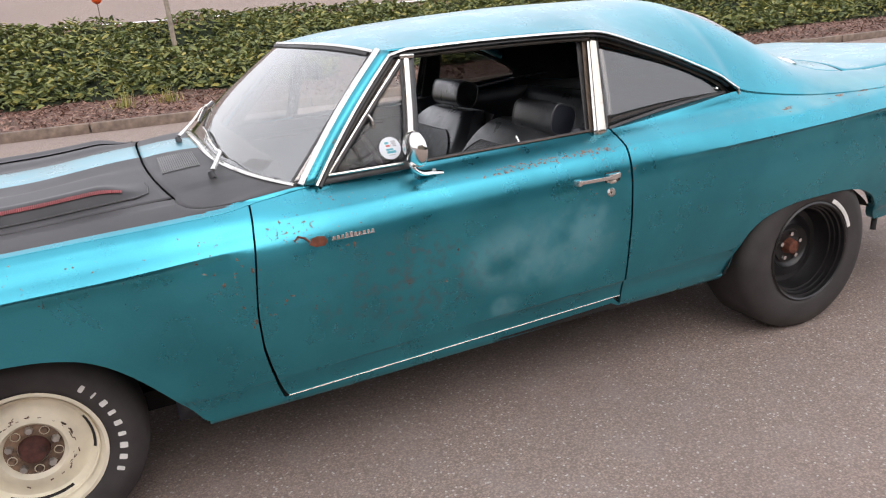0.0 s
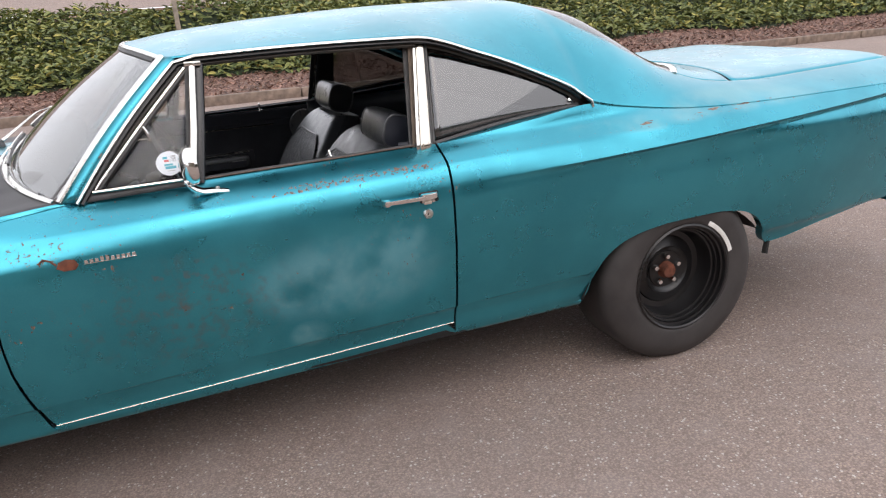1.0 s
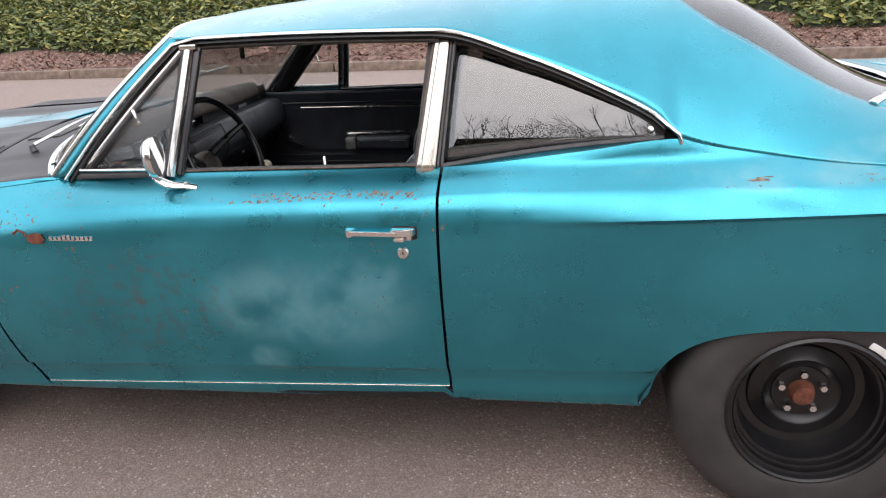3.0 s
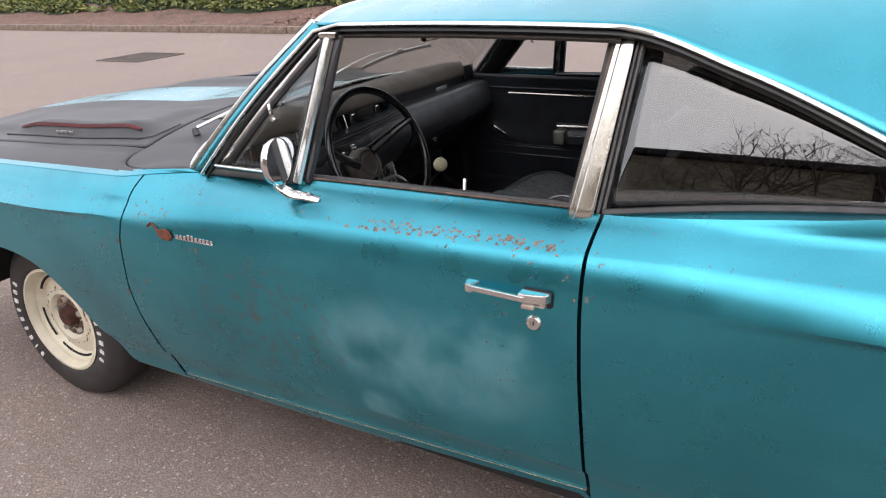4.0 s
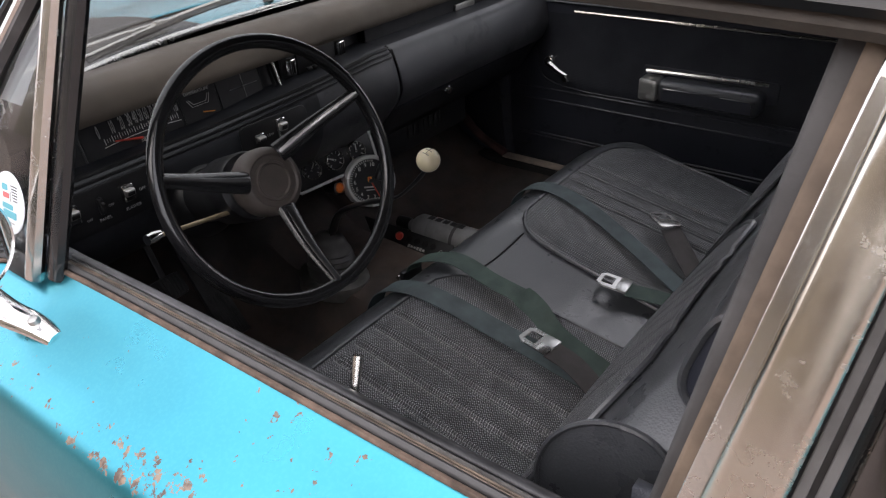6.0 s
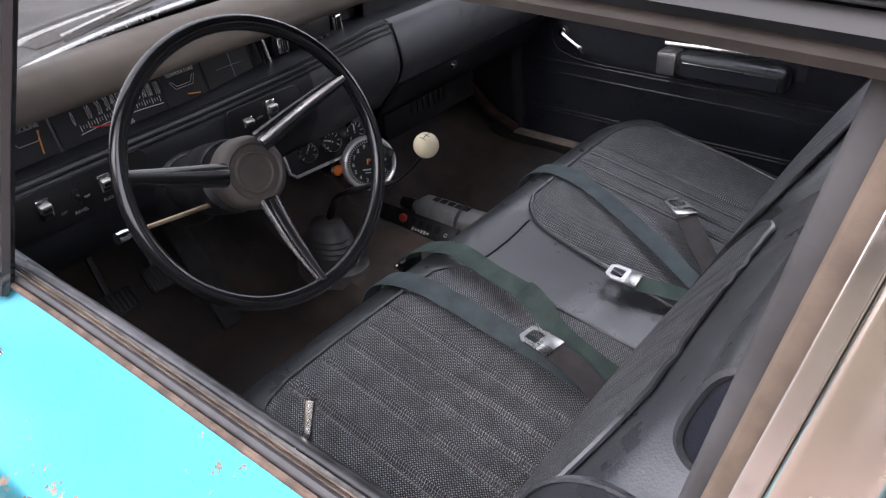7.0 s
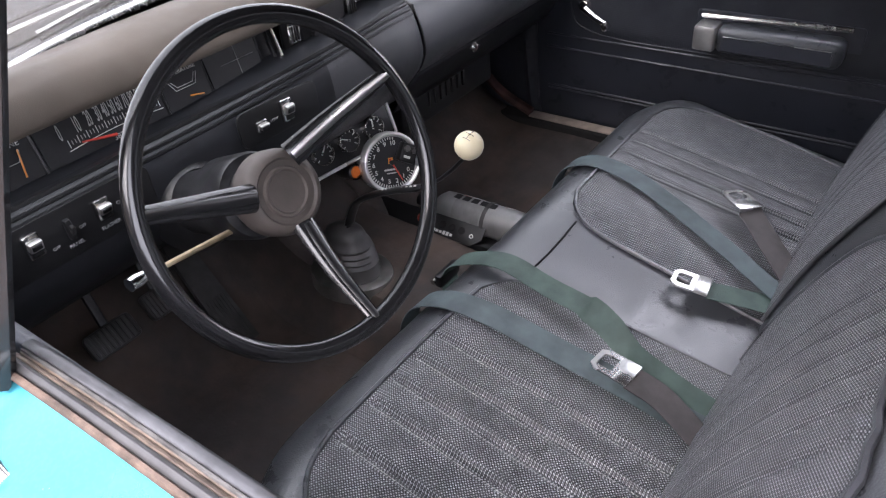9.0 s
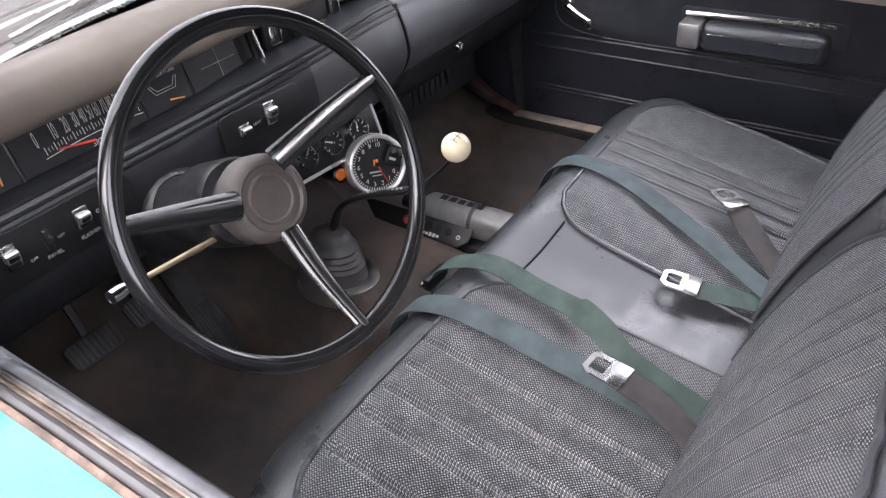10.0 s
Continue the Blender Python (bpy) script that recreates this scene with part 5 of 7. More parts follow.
def build_mirror(s, door):
    c = Vector((1.228, s * 0.899, 1.030))
    face = Vector((0.95, -s * 0.20, 0.05)).normalized()
    base = smooth_path([Vector((1.322, s * 0.876, 0.938)), Vector((1.285, s * 0.880, 0.944)), Vector((1.245, s * 0.888, 0.950)), Vector((1.215, s * 0.896, 0.972)), c - face * 0.016 + Vector((0, 0, -0.04))])
    rr = [0.010 + 0.006 * math.sin(math.pi * i / (len(base) - 1)) for i in range(len(base))]
    mir = part("side_mirror", tube(base, rr, 12, flat=0.55, up=(0, s * 0.3, 1)), CHROME, door, "round chrome door mirror on a pedestal foot")
    m = axes(c, face, (0, 0, 1))
    part("shell", lathe([(0, -0.032), (0.02, -0.030), (0.04, -0.023), (0.054, -0.012), (0.0575, 0.002), (0.0565, 0.0055), (0.0545, 0.0045)], m, 40), CHROME, mir)
    part("mirror_glass", lathe([(0, 0.0035), (0.055, 0.0035)], m, 40), MIRROR, mir)
    part("screw", lathe([(0, 0.003), (0.003, 0.0029), (0.0055, 0.0018), (0.0062, 0), (0.0062, -0.004)], axes((1.292, s * 0.880, 0.9525), (0, s * 0.3, 1)), 18), ALLOY, mir)


def build_badge():
    """A small raised plate and a row of bright strokes on the door: maker's marks kept plain."""
    def at(x, z, out=0.003):
        return side_point(x, z, -1) + Vector((0, -out, 0))
    part("badge", plate([(-0.030, -0.006), (-0.012, -0.016), (0.016, -0.016), (0.026, -0.004), (0.018, 0.012), (-0.004, 0.016), (-0.022, 0.010)], 0.003, axes(at(0.870, 0.822), (0, -1, 0.05), (1, 0, 0)), 0.001), RUST, door_near, "rusty worn badge")
    part("badge_bar", tube([at(0.800, 0.835), at(0.812, 0.845), at(0.830, 0.838), at(0.842, 0.826)], 0.003, 6), RUST, door_near)
    for i in range(10):
        x = 0.915 + i * 0.0135
        h = 0.010 if i not in (3, 4) else 0.014
        part("badge_stroke", box(at(x, 0.818 + h / 2), (0.0095, 0.003, h), 0.001), CHROME, door_near)
    part("badge_bar", box(at(0.975, 0.8165), (0.135, 0.002, 0.0025), 0.0006), CHROME, door_near)
    # round sticker on the vent window
    A, B, C = Vector((0.972, -0.834, 0.980)), Vector((1.222, -0.833, 0.980)), Vector((1.268, -0.734, 1.272))
    nrm = (B - A).cross(C - A).normalized()
    if nrm.y > 0:
        nrm = -nrm
    c = Vector((1.172, -0.8195, 1.030))
    d = (c - A).dot(nrm)
    c = c - nrm * d + nrm * 0.0040
    m = axes(c, nrm, (1, 0, 0))
    st = part("sticker", plate([(0.036 * math.cos(i * 0.2618), 0.036 * math.sin(i * 0.2618)) for i in range(24)], 0.0006, m), STICKER, door_near, "round white and blue sticker inside the glass")
    marks = [(-0.009, 0.017, 0.013, 0.007, STICKBLUE), (-0.006, 0.008, 0.014, 0.006, STICKRED), (-0.002, -0.004, 0.024, 0.006, STICKBLUE), (0.003, -0.0125, 0.030, 0.008, STICKBLUE), (0.003, -0.022, 0.022, 0.0018, GREYMARK), (0.004, 0.008, 0.0015, 0.012, GREYMARK)]
    marks += [(0.0125 + 0.0006 * i, 0.021 - 0.0032 * i, 0.015 - 0.001 * i, 0.0011, RUBBER) for i in range(6)]
    for (x, y, w, h, mat) in marks:
        part("sticker_mark", plate(rounded(w, h, min(0.001, h * 0.4), 2), 0.0004, m @ Matrix.Translation((x, y, 0.0006))), mat, st)


def wheel(c, s, tyre_r, tyre_w, rim_r, face_out, mats, name, label, lip_depth):
    """c: hub centre at the tyre's outer face."""
    m = axes(c, (0, s, 0), (1, 0, 0))
    w = tyre_w
    prof = [(rim_r - 0.004, -0.012), (rim_r + 0.006, 0.0), (rim_r + 0.02, 0.004), ((rim_r + tyre_r) / 2, 0.010), (tyre_r - 0.045, 0.004), (tyre_r - 0.018, -0.012), (tyre_r - 0.004, -0.035), (tyre_r, -0.06), (tyre_r, -w / 2), (tyre_r, 0.06 - w), (tyre_r - 0.02, 0.02 - w), ((rim_r + tyre_r) / 2, 0.004 - w), (rim_r, -w + 0.01)]
    tyre = part("tyre", lathe(prof, m, 72), TYRE, CAR, label)
    flat = tyre.data
    for v in flat.vertices:
        if v.co.z < 0.004:
            v.co.z = 0.004
    face, inner, extra = mats
    L = lip_depth
    if face is not CREAM:
        steps = [(rim_r + 0.005, 0.001), (rim_r - 0.002, 0.006), (rim_r - 0.008, 0.002), (rim_r - 0.010, -0.014), (rim_r - 0.017, -0.016), (rim_r - 0.019, -0.032), (rim_r - 0.026, -0.034), (rim_r - 0.028, -0.050), (rim_r - 0.035, -0.052), (rim_r - 0.038, -0.088), (rim_r - 0.050, -L)]
        rim = steps + [(rim_r * 0.66, -L - 0.004), (rim_r * 0.64, -L + 0.002), (rim_r * 0.50, -L + 0.010), (rim_r * 0.47, -L + 0.014), (rim_r * 0.445, -L + 0.006), (rim_r * 0.36, -L - 0.001), (rim_r * 0.35, -L + 0.003), (rim_r * 0.22, -L + 0.003), (rim_r * 0.16, -L + 0.004)]
    else:
      rim = [(rim_r + 0.004, 0.002), (rim_r - 0.006, 0.004), (rim_r - 0.012, -0.008), (rim_r - 0.016, -0.020), (rim_r - 0.022, -0.030), (rim_r - 0.026, -L * 0.55), (rim_r - 0.034, -L * 0.8), (rim_r * 0.78, -L), (rim_r * 0.66, -L + 0.002), (rim_r * 0.55, -L + 0.020), (rim_r * 0.46, -L + 0.024), (rim_r * 0.40, -L + 0.008), (rim_r * 0.24, -L + 0.006), (rim_r * 0.22, -L + 0.002)]
    part("rim", lathe(rim, m, 72), face, tyre, "cream-painted steel rim" if face is CREAM else "black steel rim")
    part("barrel", lathe([(rim_r - 0.02, -0.02), (rim_r - 0.03, -w)], m, 48), inner, tyre)
    hs = 1.0 if face is CREAM else 0.80
    part("hub", lathe([(0, -L + 0.036), (rim_r * 0.16 * hs, -L + 0.034), (rim_r * 0.19 * hs, -L + 0.022), (rim_r * 0.225 * hs, -L - 0.01)], m, 32), extra, tyre, "rusty hub centre")
    for i in range(5):
        a = radians(18 + 72 * i)
        rr = rim_r * (0.33 if face is CREAM else 0.265)
        mm = m @ Matrix.Translation((rr * math.cos(a), rr * math.sin(a), -L + 0.006))
        part("lug_nut", lathe([(0, 0.014), (0.006, 0.016), (0.0095, 0.0155), (0.0115, 0.012), (0.0125, 0.0)], mm, 6), CHROME if face is not CREAM else ALLOY, tyre)
        if face is CREAM:
            a += radians(36)
            mm = m @ Matrix.Translation((rr * math.cos(a), rr * math.sin(a), -L + 0.0065))
            part("hub_bolt", lathe([(0, 0.008), (0.008, 0.008), (0.010, 0.004), (0.011, 0.0)], mm, 12), HUBRUST, tyre)
            part("bolt_ring", lathe([(0.011, 0.002), (0.0125, 0.004), (0.014, 0.002), (0.0145, 0.0)], mm, 16), CREAM, tyre)
    if face is CREAM:
        part("hub_flange", lathe([(rim_r * 0.225, -L + 0.0075), (rim_r * 0.40, -L + 0.0095), (rim_r * 0.43, -L + 0.006)], m, 40), HUBRUST, tyre, "rust-stained inner flange")
    return tyre, m


def build_wheels():
    for s in (-1, 1):
        t, m = wheel((0, s * 0.838, 0.314), s, 0.316, 0.20, 0.195, 0, (CREAM, CREAM, DARKRUST), "wheel", "black tyre with white sidewall letters", 0.055)
        # nine letter-sized white marks on the sidewall
        for k in (0, 1):
            for i in range(9):
                a = radians(47 - i * 9.2 + 180 * k)
                mm = m @ Matrix.Rotation(a, 4, "Z") @ Matrix.Translation((0.238, 0, 0.0085)) @ Matrix.Rotation(-math.pi / 2, 4, "Z")
                bm = plate(rounded((0.013, 0.006, 0.016, 0.012, 0.015, 0.012, 0.018, 0.016, 0.012)[i], 0.022, 0.003, 3), 0.003, mm)
                part("sidewall_mark", bm, WHITE, t)
        # slots of the front rim
        for a0, a1 in ((-14, 26), (-125, -62), (112, 150), (180, 222)):
            bm = grid(lambda a, r: m @ Vector((r * math.cos(radians(a)), r * math.sin(radians(a)), -0.0375 - 0.5 * (0.166 - r))), lin(a0, a1, 14), lin(0.156, 0.169, 3))
            part("rim_slot", bm, DARK, t)
        # chipped paint round the rim's inner ring
        rng = random.Random(4)
        bm = bmesh.new()
        for i in range(44):
            a, r = rng.uniform(0, 6.283), 0.108 + rng.gauss(0, 0.004)
            box((0, 0, 0), (rng.uniform(0.004, 0.014), rng.uniform(0.0015, 0.004), 0.0008), 0, m @ Matrix.Rotation(a, 4, "Z") @ Matrix.Translation((r, 0, -0.0345)) @ Matrix.Rotation(math.pi / 2 + rng.gauss(0, 0.25), 4, "Z"), bm=bm)
        tagged(part("paint_chips", bm, HUBRUST, t, weld=False, smooth=False), kind="stuff")
        t, m = wheel((2.956, s * 0.931, 0.342), s, 0.352, 0.30, 0.212, 0, (STEELBLACK, STEELBLACK, RUST), "wheel", "wide worn black tyre on a deep black rim", 0.115)
        pts = [m @ Vector((0.232 * math.cos(a), 0.232 * math.sin(a), 0.0045)) for a in lin(radians(18 if s < 0 else 20), radians(62), 10)]
        part("chalk_mark", tube(pts, 0.010, 6, flat=0.15, up=(0, s, 0)), WHITE, t, "white crayon stroke")
    # wheel houses and underside; rails and slab added low to block light below
    for s in (-1, 1):
        for x, r in ((0.0, 0.52), (2.97, 0.47)):
            bm = grid(lambda a, v: Vector((x + r * math.cos(a), s * (0.90 - 0.45 * v), 0.20 + r * math.sin(a) * 0.92)), lin(0.30 if x < 1 else 0.66, math.pi - 0.30, 24), lin(0, 1, 5))
            part("wheel_house", bm, DARK, CAR)
            # front wall lengthened downwards to block light from the far side
            part("wheel_house_back", box((x, s * 0.46, 0.50 if x > 1 else 0.43), (0.96, 0.02, 0.36 if x > 1 else 0.50)), DARK, CAR)
    for s in (-1, 1):
        part("frame_rail", box((1.42, s * 0.56, 0.250), (1.90, 0.10, 0.06), 0.01), DARK, CAR)
        part("splash_shield", box((0.475, s * 0.68, 0.415), (0.02, 0.40, 0.24), 0.006), DARK, CAR)
    part("underbody", box((1.05, 0, 0.245), (3.9, 1.04, 0.06)), DARK, CAR)
    part("floor_pan", box((1.48, 0, 0.282), (1.98, 1.50, 0.022)), DARK, CAR)
    part("axle", tube([(2.946, -0.66, 0.338), (2.946, 0.66, 0.338)], 0.045, 10), DARK, CAR)
    part("axle", tube([(0, -0.66, 0.314), (0, 0.66, 0.314)], 0.045, 10), DARK, CAR)
    part("exhaust_hanger", tube([(3.40, -0.86, 0.46), (3.43, -0.87, 0.40), (3.41, -0.88, 0.34)], 0.012, 6), DARK, CAR)


build_windscreen()
build_pillars(-1, door_near)
build_pillars(1, door_far)
build_handle(-1, door_near)
build_handle(1, door_far)
build_mirror(-1, door_near)
build_badge()
build_wheels()

# ---- the car: inside ----
def seat_z(x):
    """Height of the cushion's upper face along the car."""
    return 0.605 - 0.19 * (x - 1.22)


def build_shell():
    # floor with a tunnel, toe board and firewall
    def floor(x, y):
        toe = sm(0.78, 0.34, x)
        z = 0.300 + 0.30 * toe + 0.10 * sm(1.55, 1.75, x)
        z += 0.085 * sm(0.46, 0.77, abs(y)) * (1 - toe)
        hump = (0.125 - 0.03 * sm(0.7, 1.4, x)) * sm(0.205, 0.105, abs(y))
        return Vector((x, y, z + hump * (1 - 0.2 * toe) + 0.004 * noise.noise((x * 9, y * 9, 0))))
    part("floor_covering", grid(floor, lin(0.34, 2.35, 80), lin(-0.78, 0.78, 60)), FLOORMAT, CAR, "worn black rubber floor covering with rust dust", solid=0.006)
    part("firewall", grid(lambda z, y: Vector((0.36 - 0.02 * z, y, z)), lin(0.55, 0.87, 6), lin(-0.76, 0.76, 10)), DARK, CAR)
    for s in (-1, 1):
        # kick panels before the doors
        part("kick_panel", grid(lambda x, z: Vector((x, s * (0.79 - 0.03 * sm(0.5, 0.9, z)), z)), lin(0.40, 0.81, 10), lin(0.28, 0.86, 12)), VINYL_DOOR, CAR, solid=0.01)
        part("door_pillar", tube(smooth_path([(0.80, s * 0.80, 0.40), (0.785, s * 0.80, 0.50), (0.77, s * 0.80, 0.72), (0.79, s * 0.80, 0.94)]), 0.022, 8), VINYL_DOOR, CAR)
        sill = part("sill", box((1.35, s * 0.805, 0.350), (1.42, 0.14, 0.11), 0.012), DARK, CAR)
        part("sill_plate", box((1.15, s * 0.765, 0.4075), (0.70, 0.036, 0.006), 0.002), SILLPLATE, sill, "scuffed aluminium sill plate")
        part("jamb_foot", tube(smooth_path([(0.60, s * 0.76, 0.55), (0.70, s * 0.762, 0.46), (0.80, s * 0.765, 0.412)]), 0.014, 8), JAMB, sill, "rusty foot of the door jamb")
        # rear side panel
        def rear(x, z):
            return Vector((x, s * (0.775 - 0.02 * sm(0.6, 0.95, z)), z))
        part("rear_side_panel", grid(rear, lin(1.90, 2.75, 12), lin(0.36, 0.985, 10)), VINYL_DOOR, CAR, solid=0.01)
        part("side_ledge", grid(lambda x, v: Vector((x, s * (0.755 + 0.075 * v), 0.985 + 0.11 * sm(1.9, 2.9, x) * 0.55)), lin(1.93, 2.75, 12), lin(0, 1, 4)), VINYL_DOOR, CAR, solid=0.004)
    # headliner follows the roof
    def liner(x, f):
        p = roof_point(x, f * 0.93)
        p.z -= 0.022
        return p
    part("headliner", grid(liner, lin(1.20, 2.60, 24), lin(-1, 1, 24)), HEADLINER, CAR)
    part("header_trim", grid(lambda f, v: Vector((header_x(f * 0.66) + 0.02 + 0.07 * v, f * 0.64, 1.300 - 0.014 * v + 0.03 * (1 - f * f))), lin(-1, 1, 20), lin(0, 1, 3)), HEADLINER, CAR)
    for s in (-1, 1):
        def inside(x, f):
            p = roof_point(x, s * f)
            return p + Vector((0, -s * 0.022, -0.022))
        part("pillar_lining", grid(inside, lin(2.45, 3.24, 24), lin(0.755, 0.995, 8)), HEADLINER, CAR)
        part("rear_corner_lining", grid(lambda x, v: Vector((x, s * (EDGE(x)[0] - 0.03), 0.95 + (EDGE(x)[1] - 0.02 - 0.95) * v)), lin(2.54, 3.24, 12), lin(0, 1, 4)), HEADLINER, CAR)
    # sun visors
    for s in (-1, 1):
        part("sun_visor", box((1.27, s * 0.32, 1.300), (0.15, 0.42, 0.018), 0.008, m=Matrix.Translation((1.27, s * 0.32, 1.300)) @ pose(0, 0, 0, 0, 12, 0) @ Matrix.Translation((-1.27, -s * 0.32, -1.300))), VINYL_DOOR, CAR)
    # rear-view mirror on the header
    rv = part("inside_mirror", box((1.16, 0.0, 1.235), (0.018, 0.24, 0.055), 0.008), BLACK, CAR)
    part("mirror_face", box((1.171, 0.0, 1.235), (0.002, 0.225, 0.045)), MIRROR, rv)
    part("mirror_stem", tube([(1.155, 0, 1.24), (1.13, 0, 1.30), (1.14, 0, 1.335)], 0.006, 6), CHROME, rv)
    # rear seat and shelf behind it
    rear = part("rear_seat", grid(lambda u, v: Vector((2.05 + 0.42 * u, -0.70 + 1.40 * v, 0.56 - 0.05 * u + 0.03 * math.sin(math.pi * u) + 0.02 * math.sin(2 * math.pi * v) ** 2)), lin(0, 1, 12), lin(0, 1, 30)), VINYL, CAR, "black vinyl rear bench")
    part("seat_front", grid(lambda u, v: Vector((2.05, -0.70 + 1.40 * v, 0.36 + 0.20 * u)), lin(0, 1, 4), lin(0, 1, 10)), VINYL, rear)
    part("rear_backrest", grid(lambda u, v: Vector((2.44 + 0.16 * u - 0.05 * math.sin(math.pi * u), -0.70 + 1.40 * v, 0.48 + 0.50 * u)), lin(0, 1, 12), lin(0, 1, 30)), VINYL, rear, solid=0.04)
    part("parcel_shelf", box((2.85, 0, 0.985), (0.52, 1.45, 0.02), 0.004), HEADLINER, CAR)


def build_door_card(s, door):
    """Inner face of a door."""
    y0 = 0.800
    def card(x, z):
        q = y0 - 0.012 * math.exp(-((z - 0.62) / 0.10) ** 2) - 0.010 * sm(0.86, 0.96, z)
        return Vector((x, s * q, z))
    xs, zs = lin(0.78, 1.93, 30), lin(0.400, 0.962, 40)
    dc = part("door_card", grid(card, xs, zs), VINYL_DOOR, door, "black vinyl door card with pressed seams", solid=0.012)
    for z, r in ((0.905, 0.004), (0.649, 0.003), (0.614, 0.003), (0.500, 0.003), (0.490, 0.0025)):
        part("seam", tube([card(x, z) + Vector((0, -s * 0.007, 0)) for x in lin(0.84, 1.90, 24)], r, 5), VINYL_DOOR, dc)
    edge = curve([(0.0, 0.90, 0.872), (0.10, 0.902, 0.76), (0.2, 0.925, 0.688), (0.3, 1.0, 0.664), (0.4, 1.10, 0.658), (1.0, 1.90, 0.660)])
    up = lambda t, v: card(edge(t)[0], edge(t)[1] + (0.874 - edge(t)[1]) * v) + Vector((0, -s * (0.0075 + 0.003 * sm(0, 0.1, v)), 0))
    part("upper_panel", grid(up, lin(0, 0.4, 30) + lin(0.42, 1, 20), lin(0, 0.1, 4) + lin(0.15, 1, 12)), BASKET, dc, "basket-weave vinyl upper panel")
    part("panel_piping", tube([up(t, 0) for t in lin(0, 0.4, 30) + lin(0.42, 1, 20)], 0.0022, 6), BASKET, dc)
    part("bright_strip", tube([card(x, 0.882) + Vector((0, -s * 0.008, 0)) for x in lin(1.02, 1.72, 20)], 0.0038, 6), DULL, dc, "bright trim strip")
    # arm rest with a bright front end
    arm = part("armrest", box((1.435, s * 0.765, 0.712), (0.27, 0.060, 0.062), 0.018, seg=4), VINYL, dc, "black padded armrest")
    part("armrest_inset", plate(rounded(0.235, 0.034, 0.004), 0.004, axes((1.435, s * 0.7345, 0.708), (0, -s, 0.1), (1, 0, 0))), VINYL_DOOR, arm)
    part("armrest_line", tube([(x, s * (0.7325), z) for x, z in ((1.32, 0.693), (1.55, 0.693), (1.55, 0.724), (1.32, 0.724), (1.32, 0.693))], 0.0009, 4), STAINLESS, arm)
    part("armrest_cap", box((1.275, s * 0.765, 0.712), (0.052, 0.064, 0.060), 0.008), ALLOY, arm, "bright end cap of the armrest")
    part("armrest_backing", plate(rounded(0.36, 0.085, 0.01), 0.012, axes((1.42, s * 0.790, 0.722), (0, -s, 0), (1, 0, 0)), 0.003), VINYL_DOOR, arm)
    part("pull_strip", tube([(1.255, s * 0.772, 0.754), (1.575, s * 0.772, 0.762)], 0.0055, 6), STAINLESS, arm)
    # window crank
    p = [(0.948, s * 0.775, 0.735), (0.962, s * 0.755, 0.735), (1.000, s * 0.750, 0.716), (1.028, s * 0.748, 0.706)]
    crank = part("window_crank", tube(smooth_path(p), [0.012 - 0.005 * i / 24 for i in range(25)], 8), CHROME, dc, "chrome window crank")
    part("crank_knob", lathe([(0, 0.014), (0.008, 0.013), (0.011, 0.004), (0.009, -0.008), (0, -0.01)], axes((1.03, s * 0.738, 0.705), (0, -s, 0)), 14), CHROME, crank)
    part("crank_boss", lathe([(0, 0.012), (0.014, 0.011), (0.018, 0)], axes((0.948, s * 0.785, 0.735), (0, -s, 0)), 16), CHROME, crank)
    # lock pin
    pin = part("lock_pin", tube([(1.664, s * 0.790, 0.957), (1.661, s * 0.780, 0.976), (1.657, s * 0.7695, 0.9955)], [0.0045, 0.0042, 0.0050], 10), STAINLESS, door, "tall bright door-lock pin")
    part("pin_ferrule", lathe([(0.005, 0.006), (0.009, 0.004), (0.011, 0)], axes((1.664, s * 0.790, 0.960), (-0.1, -s * 0.4, 1)), 14), STAINLESS, pin)


INSERT_EDGE = curve([(1.246, 0.172), (1.250, 0.157), (1.258, 0.141), (1.268, 0.128), (1.285, 0.112), (1.307, 0.101), (1.34, 0.094), (1.375, 0.090), (1.474, 0.083), (1.67, 0.070)])


